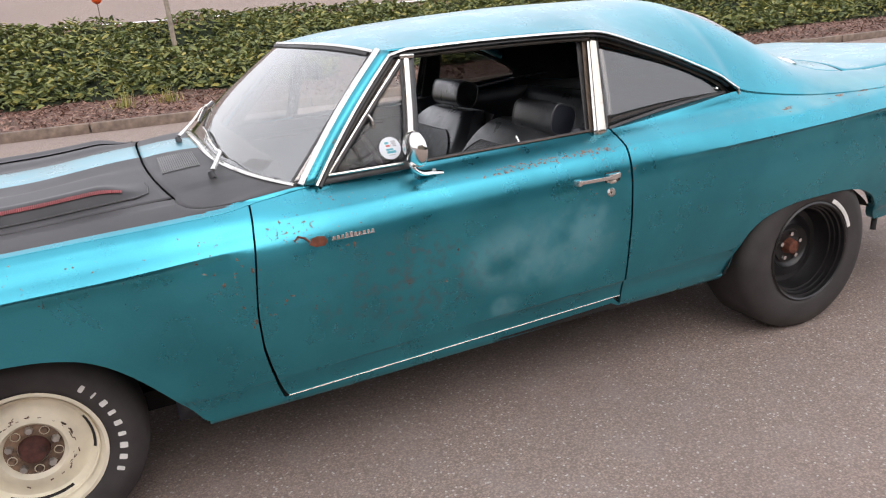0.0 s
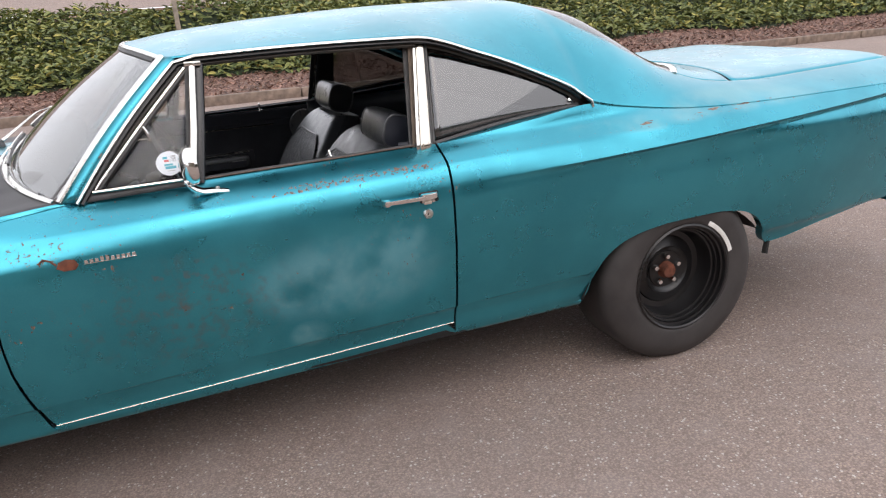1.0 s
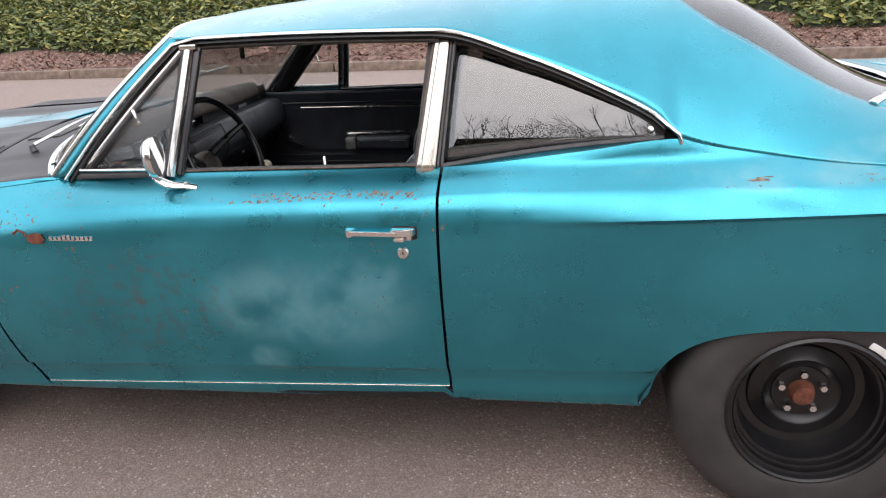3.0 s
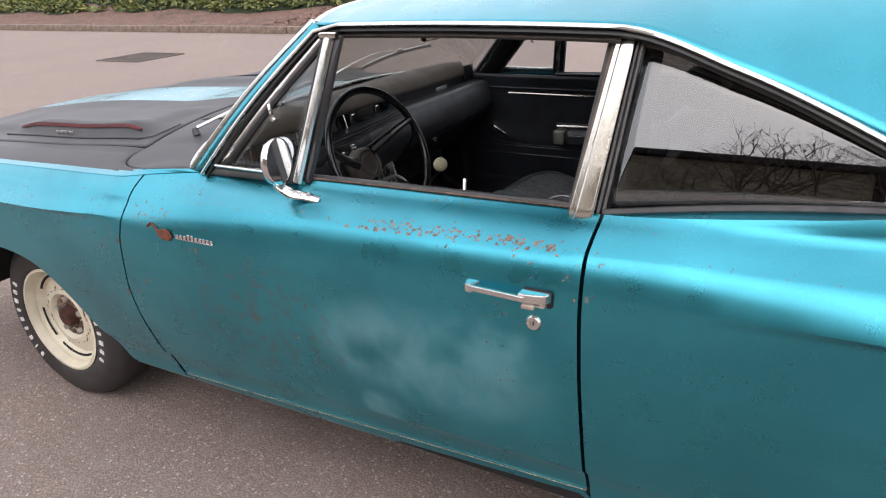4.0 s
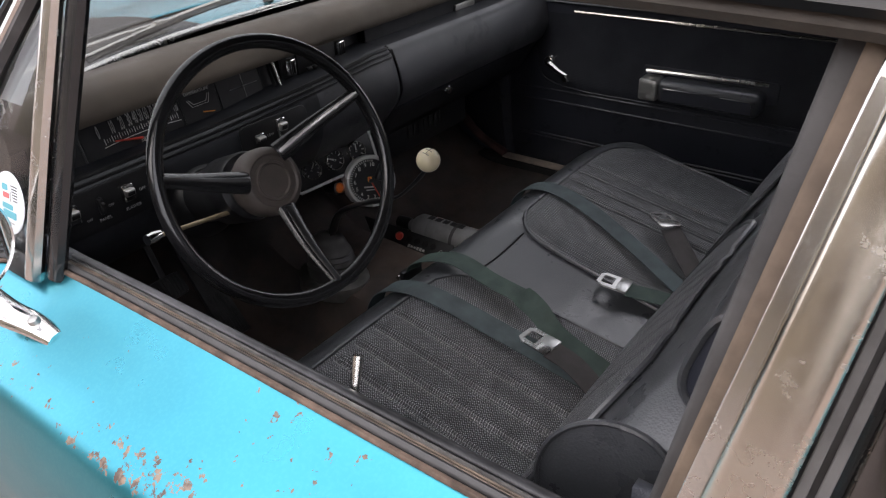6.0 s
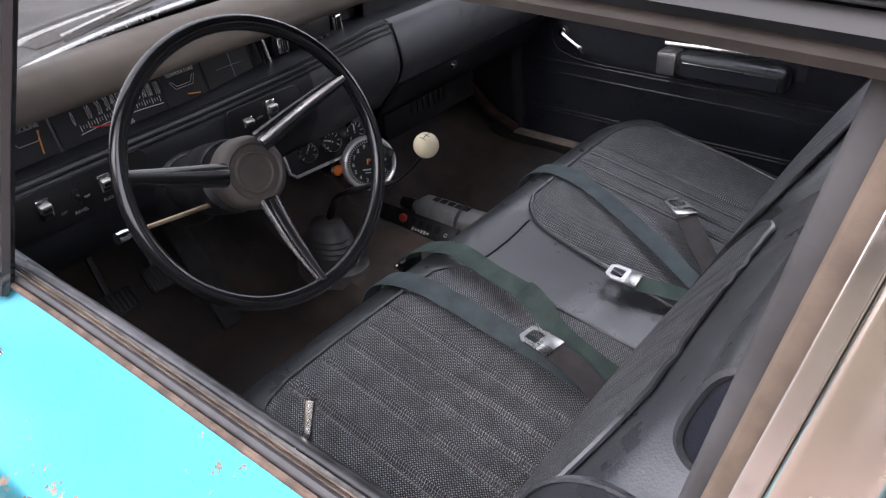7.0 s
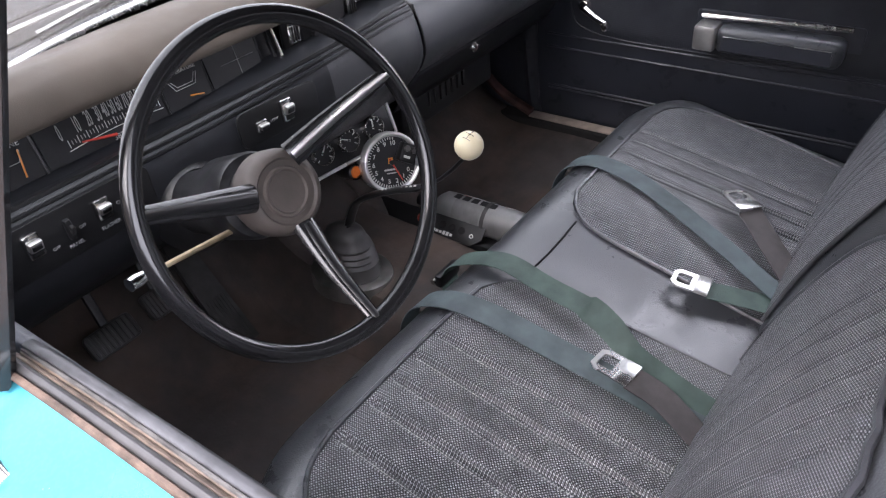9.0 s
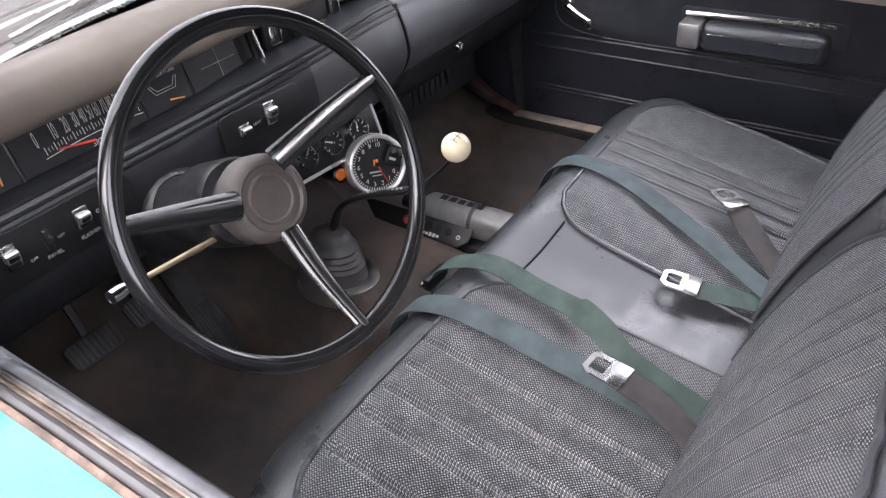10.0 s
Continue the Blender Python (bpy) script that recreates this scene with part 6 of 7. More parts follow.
def build_seat():
    """Front bench: smooth vinyl, woven inserts with stitched channels and piping."""
    def crest(y):
        return 0.010 * math.sin(math.pi * min(1, max(0, (abs(y) - 0.10) / 0.58))) - 0.012 * math.exp(-((y / 0.10) ** 2)) - 0.012
    def skin(u, v):
        """u 0..1: bottom front, over the bolster, to the back; v across."""
        y = -0.70 + 1.40 * v
        if u < 0.3:
            t = u / 0.3
            a = t * math.pi / 2
            x = 1.172 - 0.018 * math.sin(math.pi * t)
            z = 0.38 + (0.548 - 0.38) * t
        elif u < 0.5:
            t = (u - 0.3) / 0.2
            a = t * math.pi / 2
            x = 1.172 + 0.078 * (1 - math.cos(a))
            z = 0.548 + (seat_z(1.25) - 0.548) * math.sin(a)
        else:
            t = (u - 0.5) / 0.5
            x = 1.25 + (1.70 - 1.25) * t
            z = seat_z(x)
        round_end = 0.035 * (1 - math.sqrt(max(0.0, 1 - (max(0.0, abs(y) - 0.64) / 0.06) ** 2))) if abs(y) > 0.64 else 0.0
        z += crest(y) * sm(0.3, 0.55, u) - round_end
        plan = 0.05 * sm(0.50, 0.70, abs(y)) ** 2
        return Vector((x + plan * (1 - sm(0.5, 0.8, u)), y, z))
    us = sorted(set(lin(0, 0.3, 6) + lin(0.3, 0.5, 10) + lin(0.5, 1, 26)))
    bench = part("bench_seat", grid(skin, us, lin(0, 1, 90)), VINYL, CAR, "black vinyl front bench with woven inserts")
    for s in (-1, 1):
        part("cushion_side", grid(lambda u, v: Vector((1.24 + 0.44 * u, s * 0.695, 0.34 + (seat_z(1.24 + 0.44 * u) - 0.04 - 0.34) * v)), lin(0, 1, 6), lin(0, 1, 4)), VINYL, bench)
        # inner edge of the woven panel sweeps towards the middle at the front
        def inner(x):
            return INSERT_EDGE(x)
        def outer(x):
            return 0.650 - 0.12 * (1 - math.sqrt(max(0.0, 1 - (max(0.0, 1.351 - x) / 0.105) ** 2))) - 0.02 * sm(1.5, 1.65, x)
        lines = [0.303, 0.352, 0.400, 0.450] if s > 0 else [0.303, 0.357, 0.410, 0.462, 0.530]
        def woven(u, v):
            x = 1.246 + (1.665 - 1.246) * u
            y = inner(x) + (outer(x) - inner(x)) * v
            dent = sum(math.exp(-(((y - l) / 0.0065) ** 2)) for l in lines) * sm(0, 0.06, u)
            pad = 0.006 * math.sin(math.pi * v) ** 0.5 * sm(0, 0.08, u)
            top = seat_z(x) + crest(s * y)
            return Vector((x, s * y, top + 0.0035 + pad - 0.0085 * dent))
        part("woven_insert", grid(woven, lin(0, 0.2, 14) + lin(0.23, 1, 24), lin(0, 1, 150)), WOVEN, bench, "woven black insert with stitched channels")
        stitch = bmesh.new()
        for l in lines:
            n = 60
            for i in range(n):
                x = 1.262 + (1.655 - 1.262) * i / n
                if l > outer(x) - 0.012:
                    continue
                q = woven((x - 1.246) / 0.419, (l + 0.006 - inner(x)) / (outer(x) - inner(x)))
                box(q + Vector((0, 0, 0.0003)), (0.0040, 0.0011, 0.0010), bm=stitch)
        tagged(part("stitches", stitch, THREAD, bench, weld=False, smooth=False), kind="stuff")
        edge = [woven(0, v) for v in lin(0, 1, 30)]
        part("piping", tube([woven(u, 0) for u in lin(1, 0, 30)] + edge[1:-1] + [woven(u, 1) for u in lin(0, 0.2, 12) + lin(0.24, 1, 20)], 0.0042, 6), VINYL, bench)
    part("seam", tube([Vector((1.282, y, seat_z(1.282) + crest(y) + 0.0012)) for y in lin(-0.10, 0.10, 16)], 0.0020, 5), BLACK, bench)
    # two folding backrests
    for s in (-1, 1):
        build_back(s, bench)


def build_back(s, bench):
    c = s * 0.350
    def lean(h):
        """x of the backrest's front face at height h over the cushion joint."""
        return 1.640 + 0.49 * h + 0.05 * h * h
    H = 0.470
    def narrow(u):
        """The backrest's shoulders round off towards the top."""
        return 1.0 if u < 0.55 else math.sqrt(max(0.0, 1 - 0.62 * ((u - 0.55) / 0.45) ** 2.6))
    def front(u, v):
        h = H * u
        y = -0.335 + 0.67 * v
        e = max(0.0, abs(y) - 0.285) / 0.05
        y *= narrow(u)
        top = max(0.0, u - 0.86) / 0.14
        bow = 0.030 * math.sin(math.pi * min(1, u * 1.05)) + 0.010 * math.sin(math.pi * v) - 0.045 * (1 - math.sqrt(max(0.0, 1 - min(1, e) ** 2))) - 0.03 * (1 - math.sqrt(max(0.0, 1 - min(1, top) ** 2)))
        return Vector((lean(h) - bow, c + y, 0.500 + h))
    part_b = part("backrest", grid(front, lin(0, 1, 34), lin(0, 1, 44)), VINYL, bench, "reclined black backrest")
    # side and rear of the backrest
    def rim(k):
        """Round the outline: up one side, over the top, down the other."""
        if k < 1:
            return front(k, 0)
        if k < 2:
            return front(1, k - 1)
        return front(3 - k, 1)
    def shell(k, d):
        p = rim(k)
        q = Vector((lean(p.z - 0.5) + 0.13, p.y + (c - p.y) * 0.06, p.z - 0.02 * (p.z - 0.5)))
        return p.lerp(q, d)
    part("backrest_side", grid(shell, lin(0, 3, 70), lin(0, 1, 6)), VINYL, part_b)
    part("backrest_shell", grid(lambda u, v: Vector((lean(H * u) + 0.13, c - 0.31 + 0.62 * v, 0.500 + H * u)), lin(0, 0.97, 8), lin(0, 1, 8)), BLACK, part_b)
    lines = [-0.12, -0.07, -0.02, 0.03, 0.08, 0.13]
    def woven(u, v):
        h = 0.03 + (H * 0.83 - 0.03) * u
        w = 0.296 * (1.0 if u < 0.55 else math.sqrt(max(0.0, 1 - 0.62 * ((u - 0.55) / 0.45) ** 2.6)))
        y = -w + 2 * w * v
        p = front(h / H, (y + 0.335) / 0.67)
        dent = sum(math.exp(-(((y - l) / 0.0055) ** 2)) for l in lines)
        return p + Vector((-0.005 + 0.0045 * dent, 0, 0.002))
    part("woven_insert", grid(woven, lin(0, 1, 34), lin(0, 1, 110)), WOVEN_BACK, part_b, "woven backrest panel")
    part("piping", tube([woven(u, 0) for u in lin(0, 1, 24)] + [woven(1, v) for v in lin(0.04, 0.96, 16)] + [woven(u, 1) for u in lin(1, 0, 24)], 0.004, 6), VINYL, part_b)
    # round piped patch low on the outer side
    pm = axes((1.850, c + s * 0.3330, 0.880), (0.12, s, 0.05), (0.4, 0, 1))
    oval = [(0.075 * math.cos(i * math.pi / 18), 0.062 * math.sin(i * math.pi / 18)) for i in range(36)]
    part("side_patch", plate(oval, 0.006, pm, 0.002), VINYL, part_b, "round dark side patch with piping")
    part("patch_piping", tube([pm @ Vector((x, y, 0.003)) for x, y in oval], 0.0028, 6, closed=True), VINYL, part_b)
    # head restraint: a wide pad with a piped oval at its end
    hx, hz = (1.942, 1.000) if s < 0 else (1.950, 1.040)
    hy = -0.490 if s < 0 else 0.345
    hm = pose(hx, hy, hz, 0, 16, 0)
    hw, hd, hh = 0.285, 0.118, 0.128
    def pad(u, v):
        """u round the section, v along the pad; the ends taper a little."""
        a = 2 * math.pi * u
        e = abs(2 * v - 1)
        k = 1 - 0.10 * e**4
        ca, sa = math.cos(a), math.sin(a)
        return hm @ Vector((math.copysign(abs(ca) ** 0.62, ca) * hd / 2 * k, (v - 0.5) * hw, math.copysign(abs(sa) ** 0.62, sa) * hh / 2 * k))
    hr = part("head_restraint", grid(pad, lin(0, 1, 41), lin(0, 1, 20)), VINYL, part_b, "padded black head restraint")
    for q in (0.0, 1.0):
        ring = [pad(i / 40, q) for i in range(40)]
        mid = hm @ Vector((0, (q - 0.5) * (hw + 0.016), 0))
        part("end_patch", grid(lambda u, v: ring[int(u * 40) % 40].lerp(mid, math.sin(v * math.pi / 2)), lin(0, 1, 41), lin(0, 1, 6)), VINYL_DOOR, hr, "oval end patch")
        part("end_piping", tube(ring, 0.0042, 6, closed=True), VINYL, hr)
    part("head_stem", tube([(hx, hy, 0.88), (hx, hy, hz)], 0.012, 8), CHROME, part_b)


WOVEN_BACK = make_woven("woven_backrest")


def make_basket():
    """Vinyl pressed in a small basket weave."""
    m = material("basket_weave_vinyl", (0.026, 0.028, 0.036), 0.42)
    k = Kit(m)
    X, _, Z = k.xyz()
    u = k.math("SINE", k.math("MULTIPLY", k.math("ADD", X, Z), 700.0))
    v = k.math("SINE", k.math("MULTIPLY", k.math("SUBTRACT", X, Z), 700.0))
    w = k.math("MULTIPLY", u, v)
    k.color(k.mix(k.span(k.noise(9, 4), 0.3, 0.7), (0.020, 0.022, 0.030), (0.034, 0.037, 0.046)))
    k.rough(k.span(w, -0.5, 0.5, 0.55, 0.36))
    k.bump(w, 0.22, 0.0008)
    return m


BASKET = make_basket()
REDTEXT = plain("faded_red_print", (0.38, 0.16, 0.13), 0.6, vary=0.2)
LEGEND = plain("dull_legend_paint", (0.34, 0.34, 0.34), 0.6, vary=0.25)
JAMB = plain("rusty_black_steel", (0.060, 0.028, 0.024), 0.7, vary=0.8, scale=25, bump=0.2)
BOOTRUBBER = plain("boot_rubber", (0.075, 0.072, 0.072), 0.5, vary=0.3, scale=20, bump=0.1)


def strap(name, pts, width, mat, side, parent, label):
    return part(name, ribbon(smooth_path(pts, 6), width, 0.0016, side, None), mat, parent, label)


def buckle(parent, c, d, name="buckle"):
    """A bright tongue with a square window, lying along d."""
    d = Vector(d).normalized()
    m = axes(c, (0.10, 0.05, 1), d)
    bm = bmesh.new()
    outer = [(-0.012, -0.024), (0.020, -0.024), (0.030, -0.016), (0.030, 0.016), (0.020, 0.024), (-0.012, 0.024)]
    hole = [(-0.002, -0.014), (0.017, -0.014), (0.022, -0.011), (0.022, 0.011), (0.017, 0.014), (-0.002, 0.014)]
    rings = [[bm.verts.new(m @ Vector((x, y, z))) for x, y in o] for o, z in ((outer, 0.0), (outer, 0.0034), (hole, 0.0034), (hole, 0.0))]
    for r, q in zip(rings, rings[1:] + rings[:1]):
        for i in range(6):
            bm.faces.new((r[i], r[(i + 1) % 6], q[(i + 1) % 6], q[i]))
    b = part(name, bm, TONGUE, parent, "bright metal belt tongue")
    part("crimp", box((-0.022, 0, 0.002), (0.024, 0.050, 0.0055), 0.002, m), TONGUE, b)
    return b


def build_belts():
    def on(x, y, h=0.0):
        return (x, y, seat_z(x) + 0.006 + h)
    w = 0.047
    strap("seat_belt", [(1.160, -0.262, 0.48), (1.157, -0.256, 0.54), (1.177, -0.246, 0.586), (1.225, -0.234, 0.604), on(1.30, -0.224, 0.003), on(1.42, -0.220, 0.003), on(1.50, -0.218, 0.004), on(1.64, -0.212, -0.002)], w, WEBBING, (0.05, 1, 0), CAR, "blue-green lap belt laid across the cushion")
    b2 = strap("seat_belt", [(1.150, -0.128, 0.50), (1.150, -0.124, 0.56), (1.174, -0.119, 0.590), on(1.25, -0.107, 0.003), on(1.34, -0.112, 0.004), on(1.42, -0.122, 0.014), on(1.472, -0.146, 0.022), on(1.512, -0.166, 0.014), on(1.57, -0.172, 0.004), on(1.645, -0.180, 0.0)], w * 0.95, WEBBING_GREEN, [(0.05, 1, 0)] * 30 + [(0.1, 0.85, 0.55)] * 12 + [(0.15, 1, 0.2)] * 20, CAR, "green lap belt, twisted over the cushion")
    strap("seat_belt", [(1.160, 0.258, 0.48), (1.157, 0.262, 0.54), (1.179, 0.270, 0.586), (1.228, 0.278, 0.604), on(1.30, 0.272, 0.004), on(1.38, 0.250, 0.004), on(1.51, 0.195, 0.004), on(1.645, 0.132, 0.0)], w, WEBBING, (0.05, 1, 0), CAR, "blue-green lap belt laid across the cushion")
    part("belt_clip", box((1.143, -0.125, 0.552), (0.014, 0.060, 0.024), 0.003), BLACK, b2, "black belt clip")
    part("clip_pin", tube([(1.134, -0.158, 0.550), (1.134, -0.092, 0.550)], 0.005, 8), STAINLESS, b2)
    for pts, d, c in (
        ([on(1.530, -0.208, 0.016), on(1.58, -0.214, 0.016), on(1.645, -0.238, 0.008)], (-1, 0.10, 0.10), on(1.500, -0.203, 0.014)),
        ([on(1.545, 0.070, -0.008), on(1.59, 0.085, -0.006), on(1.66, 0.110, -0.006)], (-1, -0.10, 0.16), on(1.515, 0.066, -0.005)),
        ([on(1.542, 0.285, 0.028), on(1.60, 0.230, 0.016), on(1.655, 0.180, 0.004)], (-1, 0.75, 0.05), on(1.518, 0.304, 0.030)),
    ):
        st = strap("belt_stub", pts, 0.046, WEBBING_GREEN if abs(c[1]) < 0.1 else WEBBING_DARK, (d[1], 1, 0) if d[1] else (0, 1, 0), CAR, "short black belt end with a bright tongue")
        buckle(st, c, d)


def build_wheel():
    C = Vector((1.212, -0.462, 0.936))
    n = Vector((0.920, -0.075, 0.386)).normalized()
    m = axes(C, n, (0, 1, 0))
    if m.col[1].z < 0:
        m = m @ Matrix.Rotation(math.pi, 4, "X")
    R = 0.193
    ring = [m @ Vector((R * math.cos(a), R * math.sin(a), 0)) for a in [2 * math.pi * i / 72 for i in range(72)]]
    sw = part("steering_wheel", tube(ring, 0.0112, 12, closed=True), WHEELBLACK, CAR, "black three-spoke steering wheel with a dished hub")
    pad_c = Vector((1.146, -0.436, 0.893))
    loc = m.inverted() @ pad_c
    for deg in (20, 162, -88):
        a = radians(deg)
        b = a + (radians(32) if deg == 20 else 0.0)
        p0 = Vector((loc.x + 0.046 * math.cos(b), loc.y + 0.046 * math.sin(b), loc.z - 0.022 * (1 if loc.z < 0 else -1) * 0))
        p1 = Vector(((R - 0.006) * math.cos(a), (R - 0.006) * math.sin(a), 0))
        mid = p0.lerp(p1, 0.5) + Vector((0, 0, loc.z * 0.10))
        line = [m @ p for p in smooth_path([p0, mid, p1])]
        nn = m.to_3x3() @ Vector((0, 0, 1))
        sp = part("spoke", tube(line, [0.018 - 0.0085 * i / (len(line) - 1) for i in range(len(line))], 10, flat=0.5, up=nn), WHEELBLACK, sw)
        part("spoke_strip", tube([p + nn * 0.0078 for p in line], [0.007 - 0.002 * i / (len(line) - 1) for i in range(len(line))], 8, flat=0.35, up=nn), SPOKE if deg == 20 else BLACK, sp)
    # horn pad: a round dark cap with rings, on the column
    pm = axes(pad_c, n, (0, 1, 0))
    part("horn_pad", lathe([(0, 0.003), (0.026, 0.003), (0.028, 0.006), (0.031, 0.006), (0.033, 0.002), (0.040, 0.002), (0.043, 0.005), (0.047, 0.004), (0.053, -0.002), (0.056, -0.012), (0.056, -0.034), (0.050, -0.040)], pm, 56), PAD, sw, "round dark horn pad with moulded rings")
    part("hub_cone", lathe([(0.050, -0.036), (0.046, -0.052), (0.044, -0.070)], pm, 40), BLACK, sw)
    col = part("steering_column", lathe([(0.044, -0.066), (0.056, -0.070), (0.059, -0.080), (0.059, -0.150), (0.054, -0.158), (0.050, -0.165), (0.048, -0.25), (0.038, -0.30), (0.034, -0.62)], pm, 40), COLUMN, CAR, "scuffed black steering column")
    a = pm @ Vector((0.03, -0.01, -0.085))
    tip = Vector((1.115, -0.640, 0.879))
    lever = part("signal_lever", tube([pm @ Vector((-0.02, -0.03, -0.10)), tip.lerp(pm @ Vector((-0.02, -0.03, -0.10)), 0.08)], [0.0042, 0.0036], 8), plain("tarnished_brass", (0.42, 0.33, 0.22), 0.4, 0.6, vary=0.3), col, "thin tarnished signal lever")
    part("lever_knob", lathe([(0, 0.012), (0.008, 0.011), (0.009, 0.0), (0.0065, -0.014), (0, -0.016)], axes(tip, tip - a), 14), CHROME, lever)
    # the column's mounting collar in the dash
    part("collar", lathe([(0.050, -0.235), (0.066, -0.250), (0.075, -0.275)], pm, 32), BLACK, col)


# front face of the dash, switch panel and lower lip
DASHX = curve([(0.735, 0.870), (0.765, 0.893), (0.800, 0.903), (0.870, 0.898), (0.893, 0.880), (0.900, 0.862)])


PAD_LINE = curve([(0.0, 0.0, 1.008), (0.25, 0.30, 1.028), (0.5, 0.62, 1.032), (0.66, 0.86, 1.020), (0.78, 0.97, 0.998), (0.88, 1.0, 0.980), (0.95, 0.975, 0.969), (1.0, 0.86, 0.968)])


ROLLX = curve([(0.735, 0.862), (0.765, 0.886), (0.79, 0.908), (0.815, 0.927), (0.848, 0.938), (0.88, 0.934), (0.912, 0.924), (0.926, 0.916), (0.933, 0.908), (0.936, 0.898)])


def face(v, y):
    """Front of the driver's lower dash at share v of its height."""
    b = min(1.0, max(0.0, (y + 0.34) / 0.40))
    z = 0.735 + (0.900 + 0.036 * b - 0.735) * v
    zd = 0.735 + 0.165 * v
    return Vector((DASHX(zd) + (ROLLX(z) - DASHX(zd)) * b, y, z))


def build_dash():
    # padded top running from the windscreen, rolled over at its front edge
    def top(u, y):
        xg = min(0.80, glass_foot(min(0.80, abs(y)))[0] + 0.02)
        f, z = PAD_LINE(u)
        z -= 0.030 * sm(0.60, 0.77, abs(y)) * max(0.0, 1 - f)
        return Vector((xg + (0.856 - xg) * f, y, z))
    ys = lin(-0.690, 0.690, 60)
    dash = part("dashboard", grid(top, lin(0, 0.6, 16) + lin(0.62, 1, 20), ys), DASHPAD, CAR, "grey-black padded dashboard with instruments")
    for s in (-1, 1):
        def end(u, v):
            p = top(u, s * 0.690)
            return Vector((p.x, s * (0.690 + 0.040 * v), p.z + (0.78 - p.z) * v))
        part("end_panel", grid(end, lin(0, 1, 16), lin(0, 1, 4)), DASHPAD, dash)
    # lower panel with the switches; towards the middle it swells into a padded roll
    vs = lin(0, 0.82, 14) + [0.86, 0.89, 0.92, 0.94, 0.96, 0.98, 1.0]
    ys = lin(-0.775, -0.15, 20) + lin(-0.145, 0.118, 26)
    bm = grid(face, vs, ys)
    for f in bm.faces:
        f.material_index = 1 if f.calc_center_median().y > -0.118 else 0
    part("switch_panel", bm, [DASHFACE, VINYL_ROLL], dash, "black switch panel swelling into a padded roll", solid=0.004)
    part("lower_lip", grid(lambda u, y: face(0, y) + Vector((-0.16 * u, 0, 0.02 * u)), lin(0, 1, 4), lin(-0.775, 0.118, 12)), DARK, dash)
    part("ledge", grid(lambda u, y: face(1, y).lerp(Vector((0.832 - 0.25 * (face(1, y).z - 0.90), y, face(1, y).z + 0.002)), u), lin(0, 1, 4), ys), DASHFACE, dash)
    for v, r in ((0.985, 0.0045), (0.945, 0.003), (0.90, 0.0025)):
        part("panel_rib", tube([face(v, y) + Vector((0.002, 0, 0.001)) for y in lin(-0.76, 0.115, 40)], r, 6), BLACK, dash)
    # instrument panel behind
    part("instrument_panel", grid(lambda z, y: Vector((0.832 - 0.25 * (z - 0.90), y, z)), lin(0.884, 0.985, 6), lin(-0.775, 0.118, 30)), GAUGEFACE, dash)
    # passenger side: a padded roll over the glove box
    def roll(u, y):
        z = 0.792 + (0.936 - 0.792) * u
        return Vector((ROLLX(z), y, z))
    part("passenger_roll", grid(roll, lin(0, 0.8, 12) + [0.84, 0.88, 0.91, 0.94, 0.97, 1.0], lin(0.128, 0.79, 24)), VINYL_ROLL, dash, "rounded padded roll before the passenger")
    part("roll_top", grid(lambda u, y: Vector((0.898 - 0.055 * u, y, 0.936 + 0.002 * u)), lin(0, 1, 3), lin(0.118, 0.79, 12)), DASHFACE, dash)
    part("roll_slot", box((0.890, 0.123, 0.865), (0.060, 0.009, 0.135), 0.002), DARK, dash)
    part("roll_end", tube([roll(u, 0.1275) for u in lin(0, 1, 16)], 0.0022, 6), BLACK, dash)
    part("roll_panel", grid(lambda z, y: Vector((0.846, y, z)), lin(0.91, 1.004, 5), lin(0.118, 0.79, 20)), DASHFACE, dash)
    part("glove_box", grid(lambda u, y: Vector((0.906 - 0.07 * u, y, 0.793 - 0.10 * u)), lin(0, 1, 6), lin(0.128, 0.78, 20)), DASHFACE, dash, solid=0.004)
    part("under_dash", grid(lambda u, y: Vector((0.84 - 0.35 * u, y, 0.70 + 0.05 * u)), lin(0, 1, 4), lin(0.12, 0.78, 8)), DARK, dash)
    part("name_plate", box((0.850, 0.50, 0.945), (0.006, 0.085, 0.016), 0.002), ALLOY, dash)
    part("glove_knob", lathe([(0, 0.012), (0.010, 0.010), (0.012, 0)], axes((0.888, 0.36, 0.765), (1, 0, -0.5)), 14), CHROME, dash)
    heater = part("heater_box", box((0.72, 0.34, 0.665), (0.22, 0.36, 0.10), 0.01), BLACK, dash)
    for i in range(7):
        part("heater_slat", box((0.832, 0.26 + i * 0.022, 0.668), (0.006, 0.010, 0.036), 0.002), DARK, heater)
    build_instruments(dash)
    build_switches(dash)
    build_gauges(dash)


def ip(y, z, out=0.002):
    """A point on the instrument panel."""
    return Vector((0.832 - 0.25 * (z - 0.90) + out, y, z))


IPN = Vector((1, 0, 0.25)).normalized()


